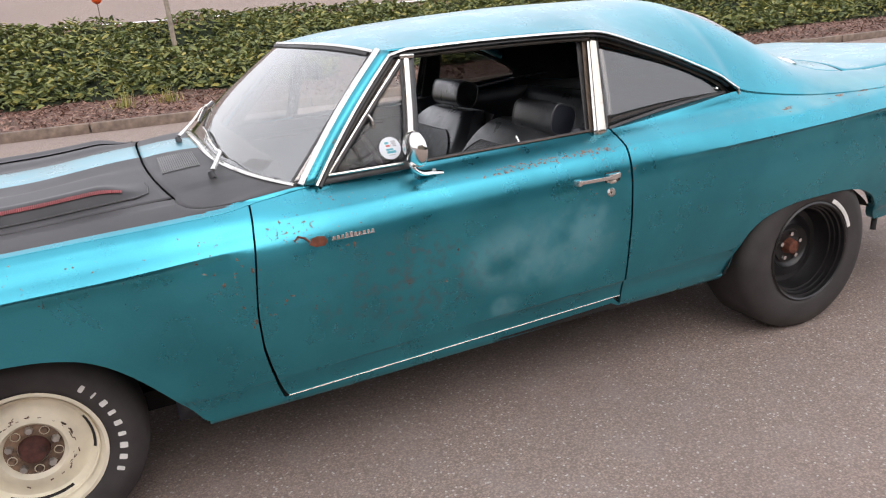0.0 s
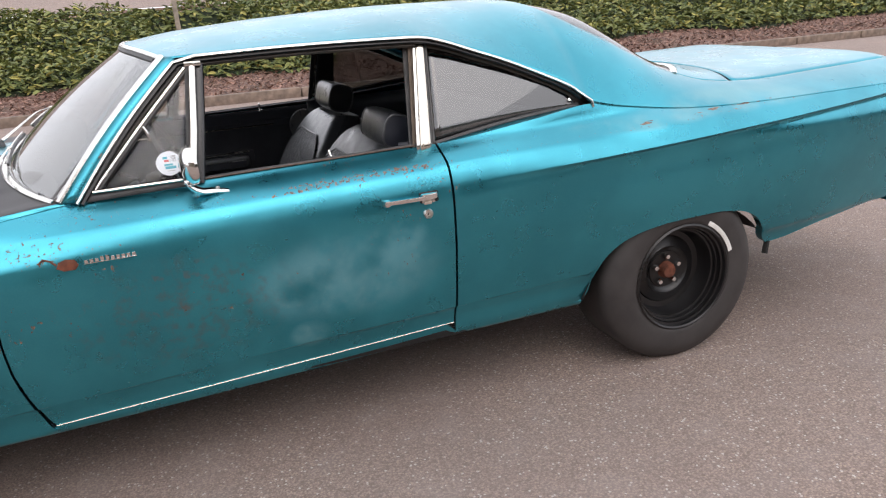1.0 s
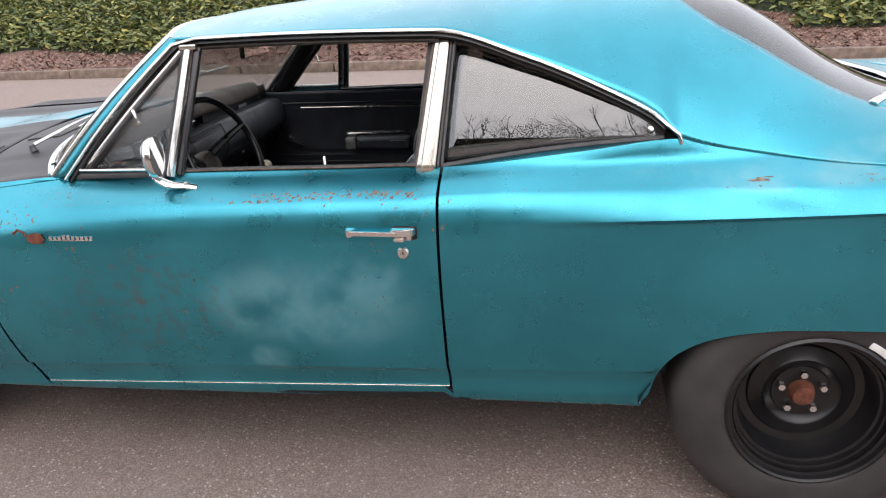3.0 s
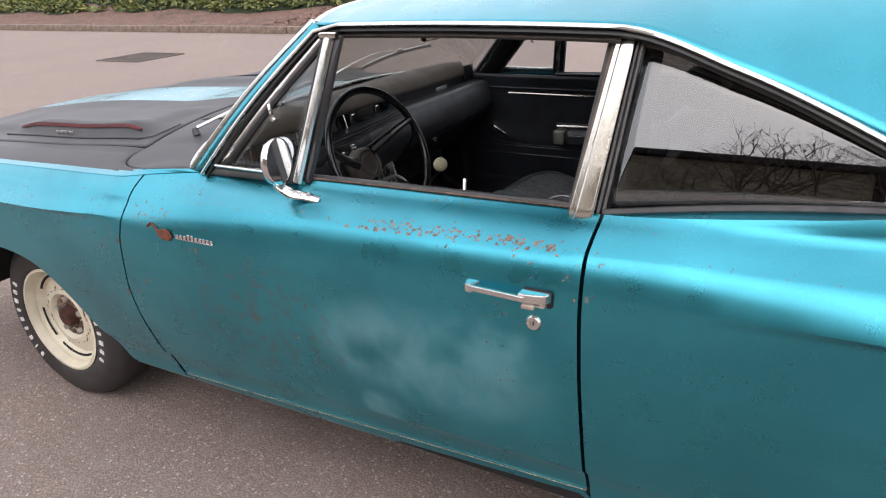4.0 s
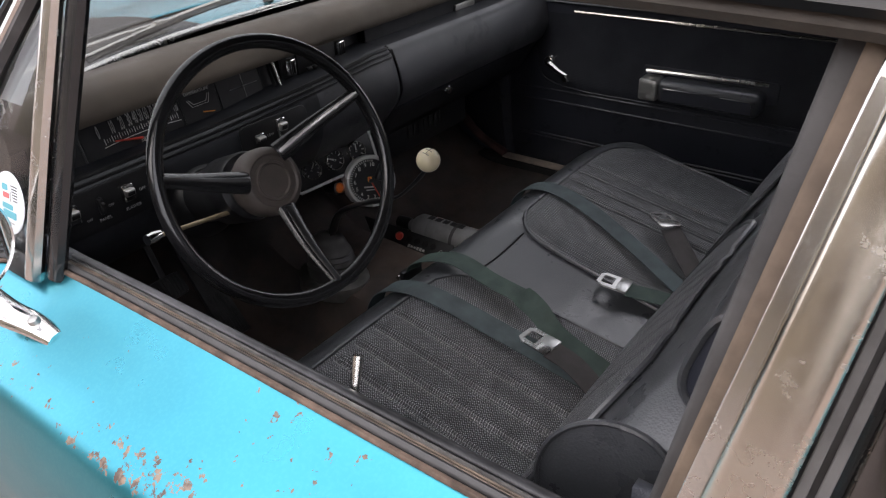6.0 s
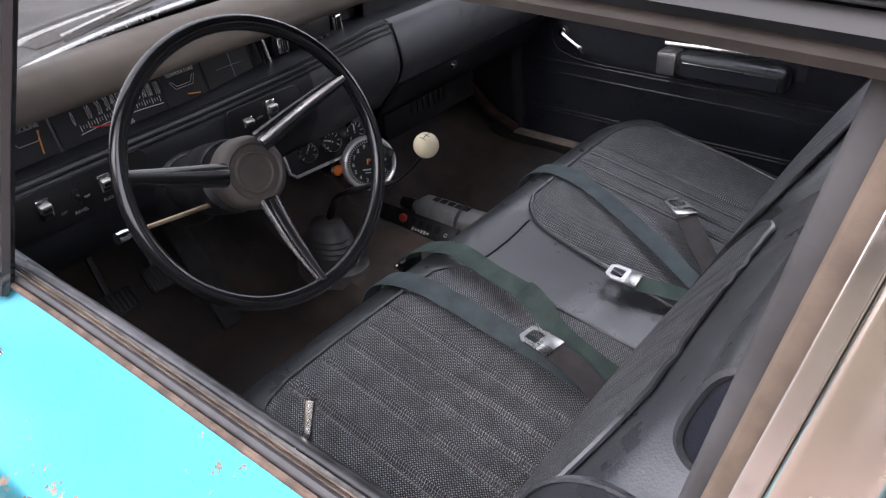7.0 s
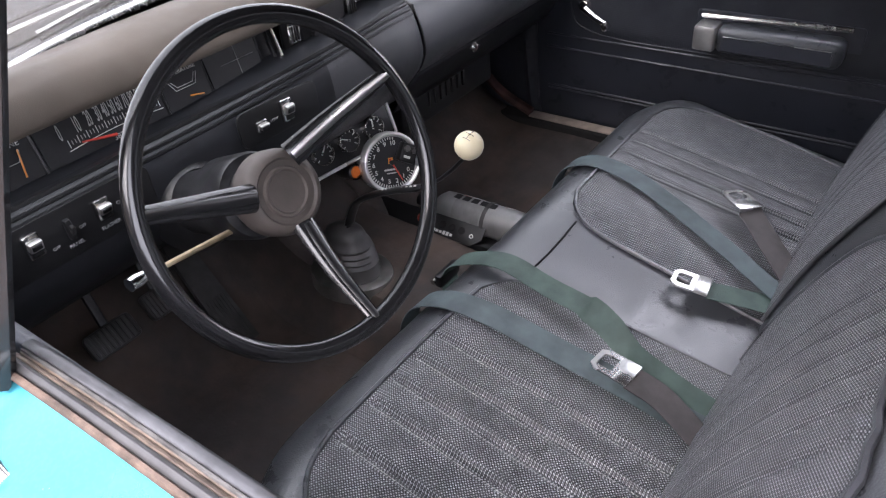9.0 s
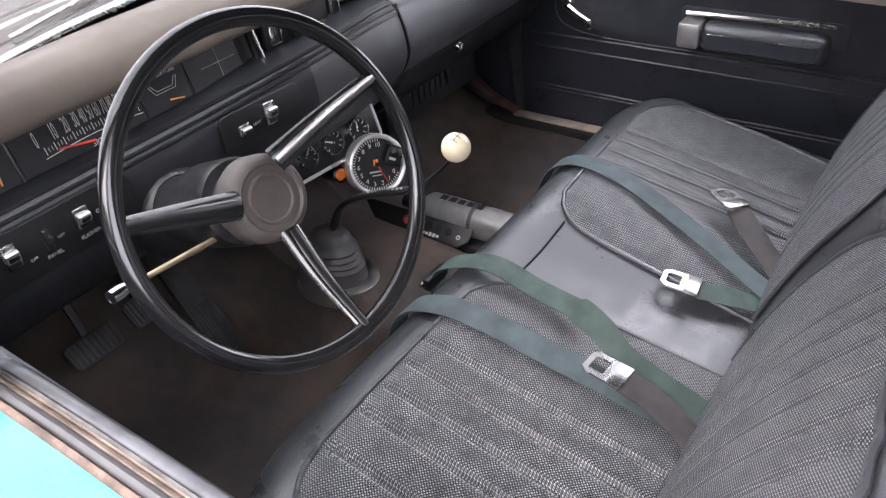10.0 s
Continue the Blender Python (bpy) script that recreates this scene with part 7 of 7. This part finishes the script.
def build_instruments(dash):
    m = lambda y, z, out=0.002: axes(ip(y, z, out), IPN, (0, 1, 0))
    # dividers between fuel, speed, temperature and a blank dial
    for y in (-0.572, -0.372, -0.288, -0.176):
        part("divider", tube([ip(y, 0.902), ip(y, 0.964)], 0.002, 5), BLACK, dash)
    part("bezel", tube([ip(-0.66, 0.966, 0.01), ip(-0.158, 0.966, 0.01), ip(-0.155, 0.904, 0.012)], 0.005, 6), BLACK, dash)
    # speedometer: a straight scale with tall figures and a red pointer
    sp = part("speedometer", plate(rounded(0.192, 0.060, 0.004), 0.003, m(-0.472, 0.935)), GAUGEFACE, dash, "wide speedometer with tall white figures")
    for i in range(31):
        y = -0.530 + i * 0.0049
        arc = 0.010 * math.sin(math.pi * i / 30) * 0.4
        h = 0.011 if i % 3 == 0 else 0.006
        part("tick", box((0, 0, 0), (0.0010, h, 0.0006), 0, m(y, 0.926 + arc, 0.005)), WHITE if i % 3 == 0 else GREYMARK, sp)
    for i in range(12):
        y = (-0.536, -0.509, -0.490, -0.475, -0.463, -0.452, -0.441, -0.430, -0.419, -0.408, -0.397, -0.382)[i]
        writing(str(10 * i), 0.032, GREYMARK, m(y, 0.943 + 0.005 * math.sin(math.pi * i / 11), 0.005) @ Matrix.Diagonal((0.20 if i > 9 else 0.27, 1.0, 1, 1)), sp, "figure")
    part("scale_line", tube([ip(-0.534 + 0.155 * i / 12, 0.917 + 0.004 * math.sin(math.pi * i / 12), 0.005) for i in range(13)], 0.0007, 4), WHITE, sp)
    part("pointer", tube([ip(-0.514, 0.923, 0.008), ip(-0.464, 0.913, 0.008)], [0.0014, 0.0026], 5), RED, sp)
    writing("38786", 0.011, GREYMARK, m(-0.455, 0.908, 0.005), sp, "figure")
    # fuel
    fu = part("fuel_gauge", plate(rounded(0.080, 0.060, 0.004), 0.003, m(-0.615, 0.935)), GAUGEFACE, dash)
    writing("GASOLINE", 0.0105, GREYMARK, m(-0.612, 0.955, 0.005), fu)
    for a, b in ((-0.635, -0.592),):
        part("arc", tube([ip(a, 0.942, 0.005), ip(a + 0.006, 0.932, 0.005), ip(b - 0.006, 0.932, 0.005), ip(b, 0.946, 0.005)], 0.0008, 4), GREYMARK, fu)
    part("pointer", tube([ip(-0.600, 0.912, 0.007), ip(-0.594, 0.948, 0.007)], 0.0013, 5), ORANGE, fu)
    # temperature
    te = part("temperature_gauge", plate(rounded(0.080, 0.060, 0.004), 0.003, m(-0.330, 0.935)), GAUGEFACE, dash)
    writing("TEMPERATURE", 0.0088, GREYMARK, m(-0.330, 0.955, 0.005), te)
    for k in (0, 0.004):
        part("arc", tube([ip(-0.356 + k, 0.944, 0.005), ip(-0.348 + k, 0.930 + k, 0.005), ip(-0.312 - k, 0.930 + k, 0.005), ip(-0.304 - k, 0.946, 0.005)], 0.0007, 4), GREYMARK, te)
    part("pointer", tube([ip(-0.330, 0.917, 0.007), ip(-0.306, 0.912, 0.007)], 0.0013, 5), ORANGE, te)
    # blank dial with a cross
    bl = part("blank_dial", plate(rounded(0.104, 0.060, 0.004), 0.003, m(-0.232, 0.935)), GAUGEFACE, dash)
    part("cross", tube([ip(-0.258, 0.936, 0.005), ip(-0.190, 0.936, 0.005)], 0.0005, 4), GREYMARK, bl)
    part("cross", tube([ip(-0.224, 0.914, 0.005), ip(-0.224, 0.958, 0.005)], 0.0005, 4), GREYMARK, bl)
    # radio and two thumb wheels
    ra = part("radio", box(ip(-0.038, 0.945, 0.014), (0.026, 0.112, 0.052), 0.004), BLACK, dash, "old dash radio with a glass dial")
    part("dial", box(ip(-0.038, 0.957, 0.0285), (0.002, 0.086, 0.016), 0.001), GREYMARK, ra)
    for i in range(5):
        part("radio_button", box(ip(-0.070 + i * 0.016, 0.932, 0.031), (0.010, 0.012, 0.008), 0.002), BLACK, ra)
    for y, z in ((-0.112, 0.945), (0.036, 0.947)):
        k = part("thumb_wheel", box(ip(y, z, 0.026), (0.010, 0.026, 0.034), 0.004), CHROME, dash)
        for j in range(3):
            part("rib", box(ip(y - 0.006 + j * 0.006, z, 0.032), (0.003, 0.0022, 0.026), 0.0008), BLACK, k)
        part("plate", box(ip(y, z, 0.016), (0.010, 0.040, 0.052), 0.004), BLACK, dash)
    part("radio_edge", tube([ip(-0.150, 0.964, 0.02), ip(-0.146, 0.905, 0.02)], 0.003, 6), STAINLESS, dash)


def build_switches(dash):
    def f(y, z, out=0.003):
        b = min(1.0, max(0.0, (y + 0.34) / 0.40))
        x = DASHX(z) + (ROLLX(z) - DASHX(z)) * b
        return axes((x + 0.001 + out, y, z), (1, -0.05 * (b > 0), 0.05), (0, 1, 0))
    for y, w, h, z in ((-0.600, 0.250, 0.074, 0.853), (-0.232, 0.165, 0.060, 0.861)):
        part("switch_plate", plate(rounded(w, h, 0.014), 0.006, f(y, z), 0.002), BLACK, dash, "black switch plate with white legends")
    for y, z, h, kind in ((-0.655, 0.862, 0.034, 1), (-0.606, 0.858, 0.030, 0), (-0.556, 0.862, 0.030, 1), (-0.275, 0.860, 0.019, 1), (-0.222, 0.866, 0.038, 1)):
        sw = part("switch", box((0, 0, 0), (0.022 if kind else 0.009, h, 0.010), 0.003, f(y, z, 0.009)), CHROME if kind else BLACK, dash, "chrome rocker switch" if kind else "black thumb switch")
        part("rocker", box((0, h * 0.12, 0.005), (0.018 if kind else 0.006, h * 0.42, 0.008), 0.002, f(y, z, 0.012) @ pose(0, 0, 0, 18, 0, 0)), ALLOY if kind else DARK, sw)
        if kind:
            part("rocker_inset", box((0, -h * 0.20, 0.0052), (0.015, h * 0.40, 0.003), 0.001, f(y, z, 0.0095)), BLACK, sw)
            part("rocker_inset", box((0, h * 0.12, 0.0088), (0.013, h * 0.24, 0.003), 0.001, f(y, z, 0.012) @ pose(0, 0, 0, 18, 0, 0)), BLACK, sw)
    for text, y, z, sz in (("ON", -0.632, 0.878, 0.009), ("OFF", -0.630, 0.842, 0.007), ("DOME", -0.588, 0.874, 0.009), ("OFF", -0.588, 0.852, 0.007), ("PANEL", -0.604, 0.834, 0.009), ("ON", -0.530, 0.880, 0.009), ("OFF", -0.528, 0.857, 0.009), ("FLASHER", -0.552, 0.834, 0.009), ("HIGH", -0.253, 0.877, 0.008), ("LOW", -0.247, 0.858, 0.008), ("WASHER", -0.272, 0.841, 0.009)):
        writing(text, sz * 0.82, LEGEND, f(y, z, 0.0066), dash)


def dial(parent, c, n, r, name, label, ring, marks, needle, deep=0.03, across=(0, 1, 0), sweep=(-130, 130)):
    m = axes(c, n, across)
    g = part(name, lathe([(r * 0.95, -deep), (r, -deep * 0.8), (r * 1.02, 0.0), (r * 0.99, 0.005), (r * 0.94, 0.006), (r * 0.88, 0.003), (r * 0.86, -0.003)], m, 48), ring, parent, label)
    part("face", lathe([(0, -0.003), (r * 0.9, -0.003)], m, 40), GAUGEFACE, g)
    for i in range(marks):
        a = radians(sweep[0] + (sweep[1] - sweep[0]) * i / (marks - 1))
        mm = m @ Matrix.Rotation(-a, 4, "Z") @ Matrix.Translation((0, r * (0.80 if name != "gauge" else 0.76), -0.0022))
        part("tick", box((0, 0, 0), (0.0016, r * (0.09 if name != "gauge" else 0.16 if i % 2 else 0.26), 0.0006), 0, mm), WHITE, g)
    mm = m @ Matrix.Rotation(-radians(needle), 4, "Z")
    part("needle", tube([mm @ Vector((0, -r * 0.15, -0.0012)), mm @ Vector((0, r * 0.72, -0.0012))], [0.0022, 0.0011], 5), WHITE if name == "gauge" else RED, g)
    part("needle_cap", lathe([(0, 0.002), (r * 0.08, 0.001), (r * 0.09, -0.002)], m, 12), BLACK, g)
    return g, m


def build_gauges(dash):
    """Three small gauges in a hanging panel, a warning lamp and a rev counter beside it."""
    n = Vector((0.93, -0.22, 0.28)).normalized()
    c0 = Vector((0.860, -0.043, 0.712))
    m = axes(c0 - n * 0.006, n, (0, 1, 0))
    panel = part("gauge_panel", plate(rounded(0.225, 0.084, 0.012), 0.010, m, 0.002), BLACK, dash, "black panel with three small gauges")
    part("panel_edge", tube([m @ Vector((x, y, 0.004)) for x, y in ((-0.112, 0.03), (-0.112, -0.030), (-0.10, -0.042), (0.10, -0.042), (0.112, -0.030), (0.112, 0.030))], 0.0042, 6), DIALRING, panel, "bright panel edge")
    for i, ang in ((-1, 40), (0, -60), (1, 10)):
        dial(panel, c0 + n * 0.007 + (m.to_3x3() @ Vector((0.0610 * i, 0, 0))), n, 0.0225, "gauge", "small round gauge in a chrome ring", STAINLESS, 9, ang)
    lc = Vector((0.868, -0.042, 0.643))
    lamp = part("warning_lamp", lathe([(0, 0.006), (0.008, 0.005), (0.012, 0.0)], axes(lc, n), 20), AMBER, dash, "glowing amber warning lamp")
    part("lamp_tube", lathe([(0.0125, 0.004), (0.0165, 0.002), (0.0165, -0.05), (0, -0.05)], axes(lc, n), 24), BLACK, lamp)
    tn = Vector((0.86, -0.40, 0.32)).normalized()
    tc = Vector((0.922, 0.009, 0.653))
    t, tm = dial(dash, tc, tn, 0.060, "rev_counter", "round rev counter with white figures", DIALRING, 41, 152, 0.05, (0.416, 0.784, -0.139), (118, 368))
    for i in range(11):
        a = radians(118 + 25.0 * i)
        p = Matrix.Translation((0.0385 * math.sin(a), 0.0385 * math.cos(a), -0.0022))
        writing(str(i), 0.0125, WHITE, tm @ p, t, "figure")
    part("cup", lathe([(0.056, -0.004), (0.056, -0.05), (0.04, -0.075), (0, -0.08)], tm, 40), BLACK, t)
    part("clamp", tube([tc - tn * 0.03 + Vector((0, 0, -0.055)), tc - tn * 0.04 + Vector((-0.02, -0.01, -0.02)), (0.84, 0.0, 0.70)], 0.006, 6), STAINLESS, t)
    bx = tm @ Matrix.Translation((0.030, 0.016, 0.008)) @ Matrix.Rotation(radians(-24), 4, "Z")
    sl = part("shift_box", box((0, 0, 0), (0.034, 0.038, 0.026), 0.003, bx), BLACK, t, "black setting box with two knobs")
    for q in (-0.008, 0.008):
        part("setting_knob", lathe([(0, 0.007), (0.0055, 0.006), (0.0065, 0)], bx @ Matrix.Translation((q, 0.008, 0.013)), 14), RUBBER, sl)
    part("text_bar", box((-0.003, -0.008, 0.0134), (0.014, 0.005, 0.0006), 0, bx), GREYMARK, sl)
    part("text_bar", box((-0.004, -0.014, -0.0022), (0.026, 0.0035, 0.0006), 0, tm), GREYMARK, t)
    part("text_bar", box((-0.002, -0.021, -0.0022), (0.020, 0.0022, 0.0006), 0, tm), GREYMARK, t)
    part("needle_tail", box((-0.002, 0.004, -0.0020), (0.010, 0.012, 0.0006), 0, tm), ORANGE, t)


def build_controls():
    # gear lever with a ribbed boot
    boot = Vector((0.858, -0.090, 0.426))
    oval = Matrix.Translation(boot) @ Matrix.Rotation(radians(4), 4, "Z") @ Matrix.Diagonal((1.22, 0.92, 1, 1))
    ring = part("boot_ring", lathe([(0.050, 0.0), (0.070, 0.005), (0.078, 0.002), (0.080, -0.03)], oval, 48), ALLOY, CAR, "bright ring round the gear-lever boot")
    prof = [(0.056, 0.0), (0.055, 0.034), (0.048, 0.040), (0.053, 0.047), (0.046, 0.054), (0.051, 0.061), (0.044, 0.068), (0.047, 0.074), (0.044, 0.080), (0.040, 0.084), (0.038, 0.094), (0.034, 0.104), (0.024, 0.111), (0.012, 0.114), (0.0, 0.115)]
    part("boot", lathe(prof, oval, 48), BOOTRUBBER, ring, "ribbed black rubber boot")
    top = Vector((0.866, -0.088, 0.515))
    ball = Vector((1.187, -0.096, 0.807))
    path = smooth_path([top, Vector((0.872, -0.084, 0.552)), Vector((0.892, -0.077, 0.596)), Vector((0.932, -0.070, 0.624)), Vector((1.0, -0.074, 0.657)), Vector((1.07, -0.070, 0.684)), Vector((1.135, -0.086, 0.738)), ball + Vector((-0.012, 0.004, -0.026))])
    n = len(path)
    lever = part("gear_lever", tube(path, [0.009 if i < n * 0.12 else (0.0145 if i < n * 0.68 else 0.0075) for i in range(n)], 10, flat=0.45), BLACK, CAR, "cranked black gear lever with a white ball knob")
    part("knob", lathe([(0.0238 * math.sin(math.pi * i / 20), -0.0238 * math.cos(math.pi * i / 20)) for i in range(21)], axes(ball, (0.4, -0.3, 1)), 40), IVORY, lever, "ivory ball knob with shift pattern")
    for i in range(9):
        p = path[int(n * 0.50)] .lerp(path[int(n * 0.66)], i / 8)
        part("text_bar", box(p + Vector((0.004, -0.006, 0.0075)), (0.004, 0.0035, 0.006), 0.0005), GREYMARK, lever)
    km = axes(ball, (0.25, -0.15, 1), (0, 1, 0))
    for a, b in (((-0.010, -0.007), (-0.010, 0.007)), ((0.0, -0.007), (0.0, 0.007)), ((0.010, 0.0), (0.010, 0.007)), ((-0.010, 0.0), (0.010, 0.0))):
        pts = []
        for t in lin(0, 1, 5):
            x, y = a[0] + (b[0] - a[0]) * t, a[1] + (b[1] - a[1]) * t
            pts.append(km @ Vector((x, y, math.sqrt(0.0240**2 - x * x - y * y))))
        part("pattern_line", tube(pts, 0.0006, 4), BLACK, lever)
    # pedals
    for x, y, z, w, h, name in ((0.655, -0.520, 0.478, 0.098, 0.052, "clutch_pedal"), (0.675, -0.415, 0.500, 0.075, 0.055, "brake_pedal")):
        m = axes((x, y, z), (0.75, 0, 0.66), (0, 1, 0))
        p = part(name, plate(rounded(w, h, 0.010), 0.018, m, 0.005), RUBBER, CAR, "ribbed rubber pedal")
        for i in range(9):
            part("rib", box((-w * 0.42 + w * 0.105 * i, 0, 0.010), (w * 0.055, h * 0.86, 0.005), 0.001, m), RUBBER, p)
        part("pedal_arm", tube([(x - 0.008, y, z), (x - 0.075, y + 0.01, z + 0.10), (x - 0.12, y + 0.015, z + 0.28)], 0.009, 8, flat=0.6), BLACK, p)
    m = axes((0.650, -0.305, 0.430), (0.80, 0, 0.60), (0, 1, 0))
    acc = part("accelerator_pedal", plate([(-0.034, -0.135), (0.034, -0.135), (0.026, 0.135), (-0.026, 0.135)], 0.016, m, 0.004), RUBBER, CAR, "long ribbed accelerator pedal")
    for i in range(7):
        part("rib", box((-0.021 + 0.007 * i, -0.07, 0.009), (0.003, 0.11, 0.003), 0.001, m), RUBBER, acc)


def build_extinguisher():
    a, b = Vector((0.835, 0.235, 0.405)), Vector((1.12, 0.240, 0.405))
    ex = thing("fire_extinguisher", (0.97, 0.24, 0.30), "silver fire extinguisher lying in a black floor bracket", "fire extinguisher")
    ax = (b - a).normalized()
    m = axes(a, ax, (0, 0, 1))
    L = (b - a).length
    part("bottle", lathe([(0, -0.01), (0.014, -0.01), (0.016, 0.012), (0.030, 0.022), (0.039, 0.036), (0.040, 0.05), (0.040, L - 0.01), (0.034, L)], m, 40), plain("silver_bottle", (0.23, 0.23, 0.23), 0.40, 0.3, vary=0.25, scale=20), ex, "brushed silver bottle")
    part("valve", lathe([(0, -0.045), (0.016, -0.042), (0.018, -0.008), (0.015, 0.0)], m, 20), BLACK, ex)
    label = part("label", lathe([(0.0404, 0.075), (0.0404, 0.150)], m, 40), plain("grey_label", (0.20, 0.20, 0.20), 0.5, vary=0.2), ex)
    for d in (0.160,):
        part("strap", lathe([(0.0425, d - 0.005), (0.0425, d + 0.005)], m, 40), RUBBER, ex)
    for j in range(9):
        ang = radians(22 + 6.2 * j)
        for i in range(3):
            p = m @ Vector((0.0408 * math.cos(ang), 0.0408 * -math.sin(ang), 0.090 + 0.030 * i + (0.052 if i == 2 else 0)))
            part("text_bar", box((0, 0, 0), (0.022, 0.0018, 0.0006), 0, axes(p, m.to_3x3() @ Vector((math.cos(ang), -math.sin(ang), 0)), ax)), REDTEXT if (i + j) % 4 == 0 else LEGEND, label)
    for j in range(5):
        ang = radians(2 + 1 * j)
        p = m @ Vector((0.0414, 0, 0.075 + 0.024 * j))
        part("text_bar", box((0, 0, 0), (0.017, 0.018, 0.0008), 0, axes(p, (0, 0, 1), ax)), BLACK, label)
    bm_ = axes((0.905, 0.172, 0.392), (0.05, -0.62, 0.78), (1, 0.02, 0))
    br = part("bracket", plate([(-0.20, 0.03), (-0.15, -0.012), (-0.02, -0.020), (0.085, -0.020), (0.105, 0.0), (0.105, 0.030)], 0.005, bm_, 0.001), BLACK, ex, "drilled black bracket")
    for i in range(5):
        part("hole", lathe([(0.0, 0.0004), (0.0065, 0.0004), (0.0085, 0.0010), (0.0095, 0.0)], bm_ @ Matrix.Translation((-0.055 + i * 0.026, 0.008, 0.003)), 16), DARK, br)
    for i in range(6):
        part("name_bar", box((-0.020 + 0.0095 * i, -0.010, 0.0034), (0.007, 0.009 if i in (0, 3, 4) else 0.006, 0.0008), 0, bm_), WHITE, br)
    part("mark", lathe([(0.0035, 0.0006), (0.005, 0.0006)], bm_ @ Matrix.Translation((0.078, 0.002, 0.003)), 14), WHITE, br)
    part("foot", box((0.975, 0.215, 0.345), (0.22, 0.08, 0.06), 0.006), BLACK, ex)
    part("pull_knob", lathe([(0, 0.014), (0.009, 0.012), (0.012, 0.0), (0.008, -0.01), (0, -0.012)], axes((0.845, 0.172, 0.402), (0.5, -0.8, 0.4)), 18), RED, ex, "red pull knob")


build_shell()
build_door_card(1, door_far)
build_door_card(-1, door_near)
build_seat()
build_belts()
build_wheel()
build_dash()
build_controls()
build_extinguisher()
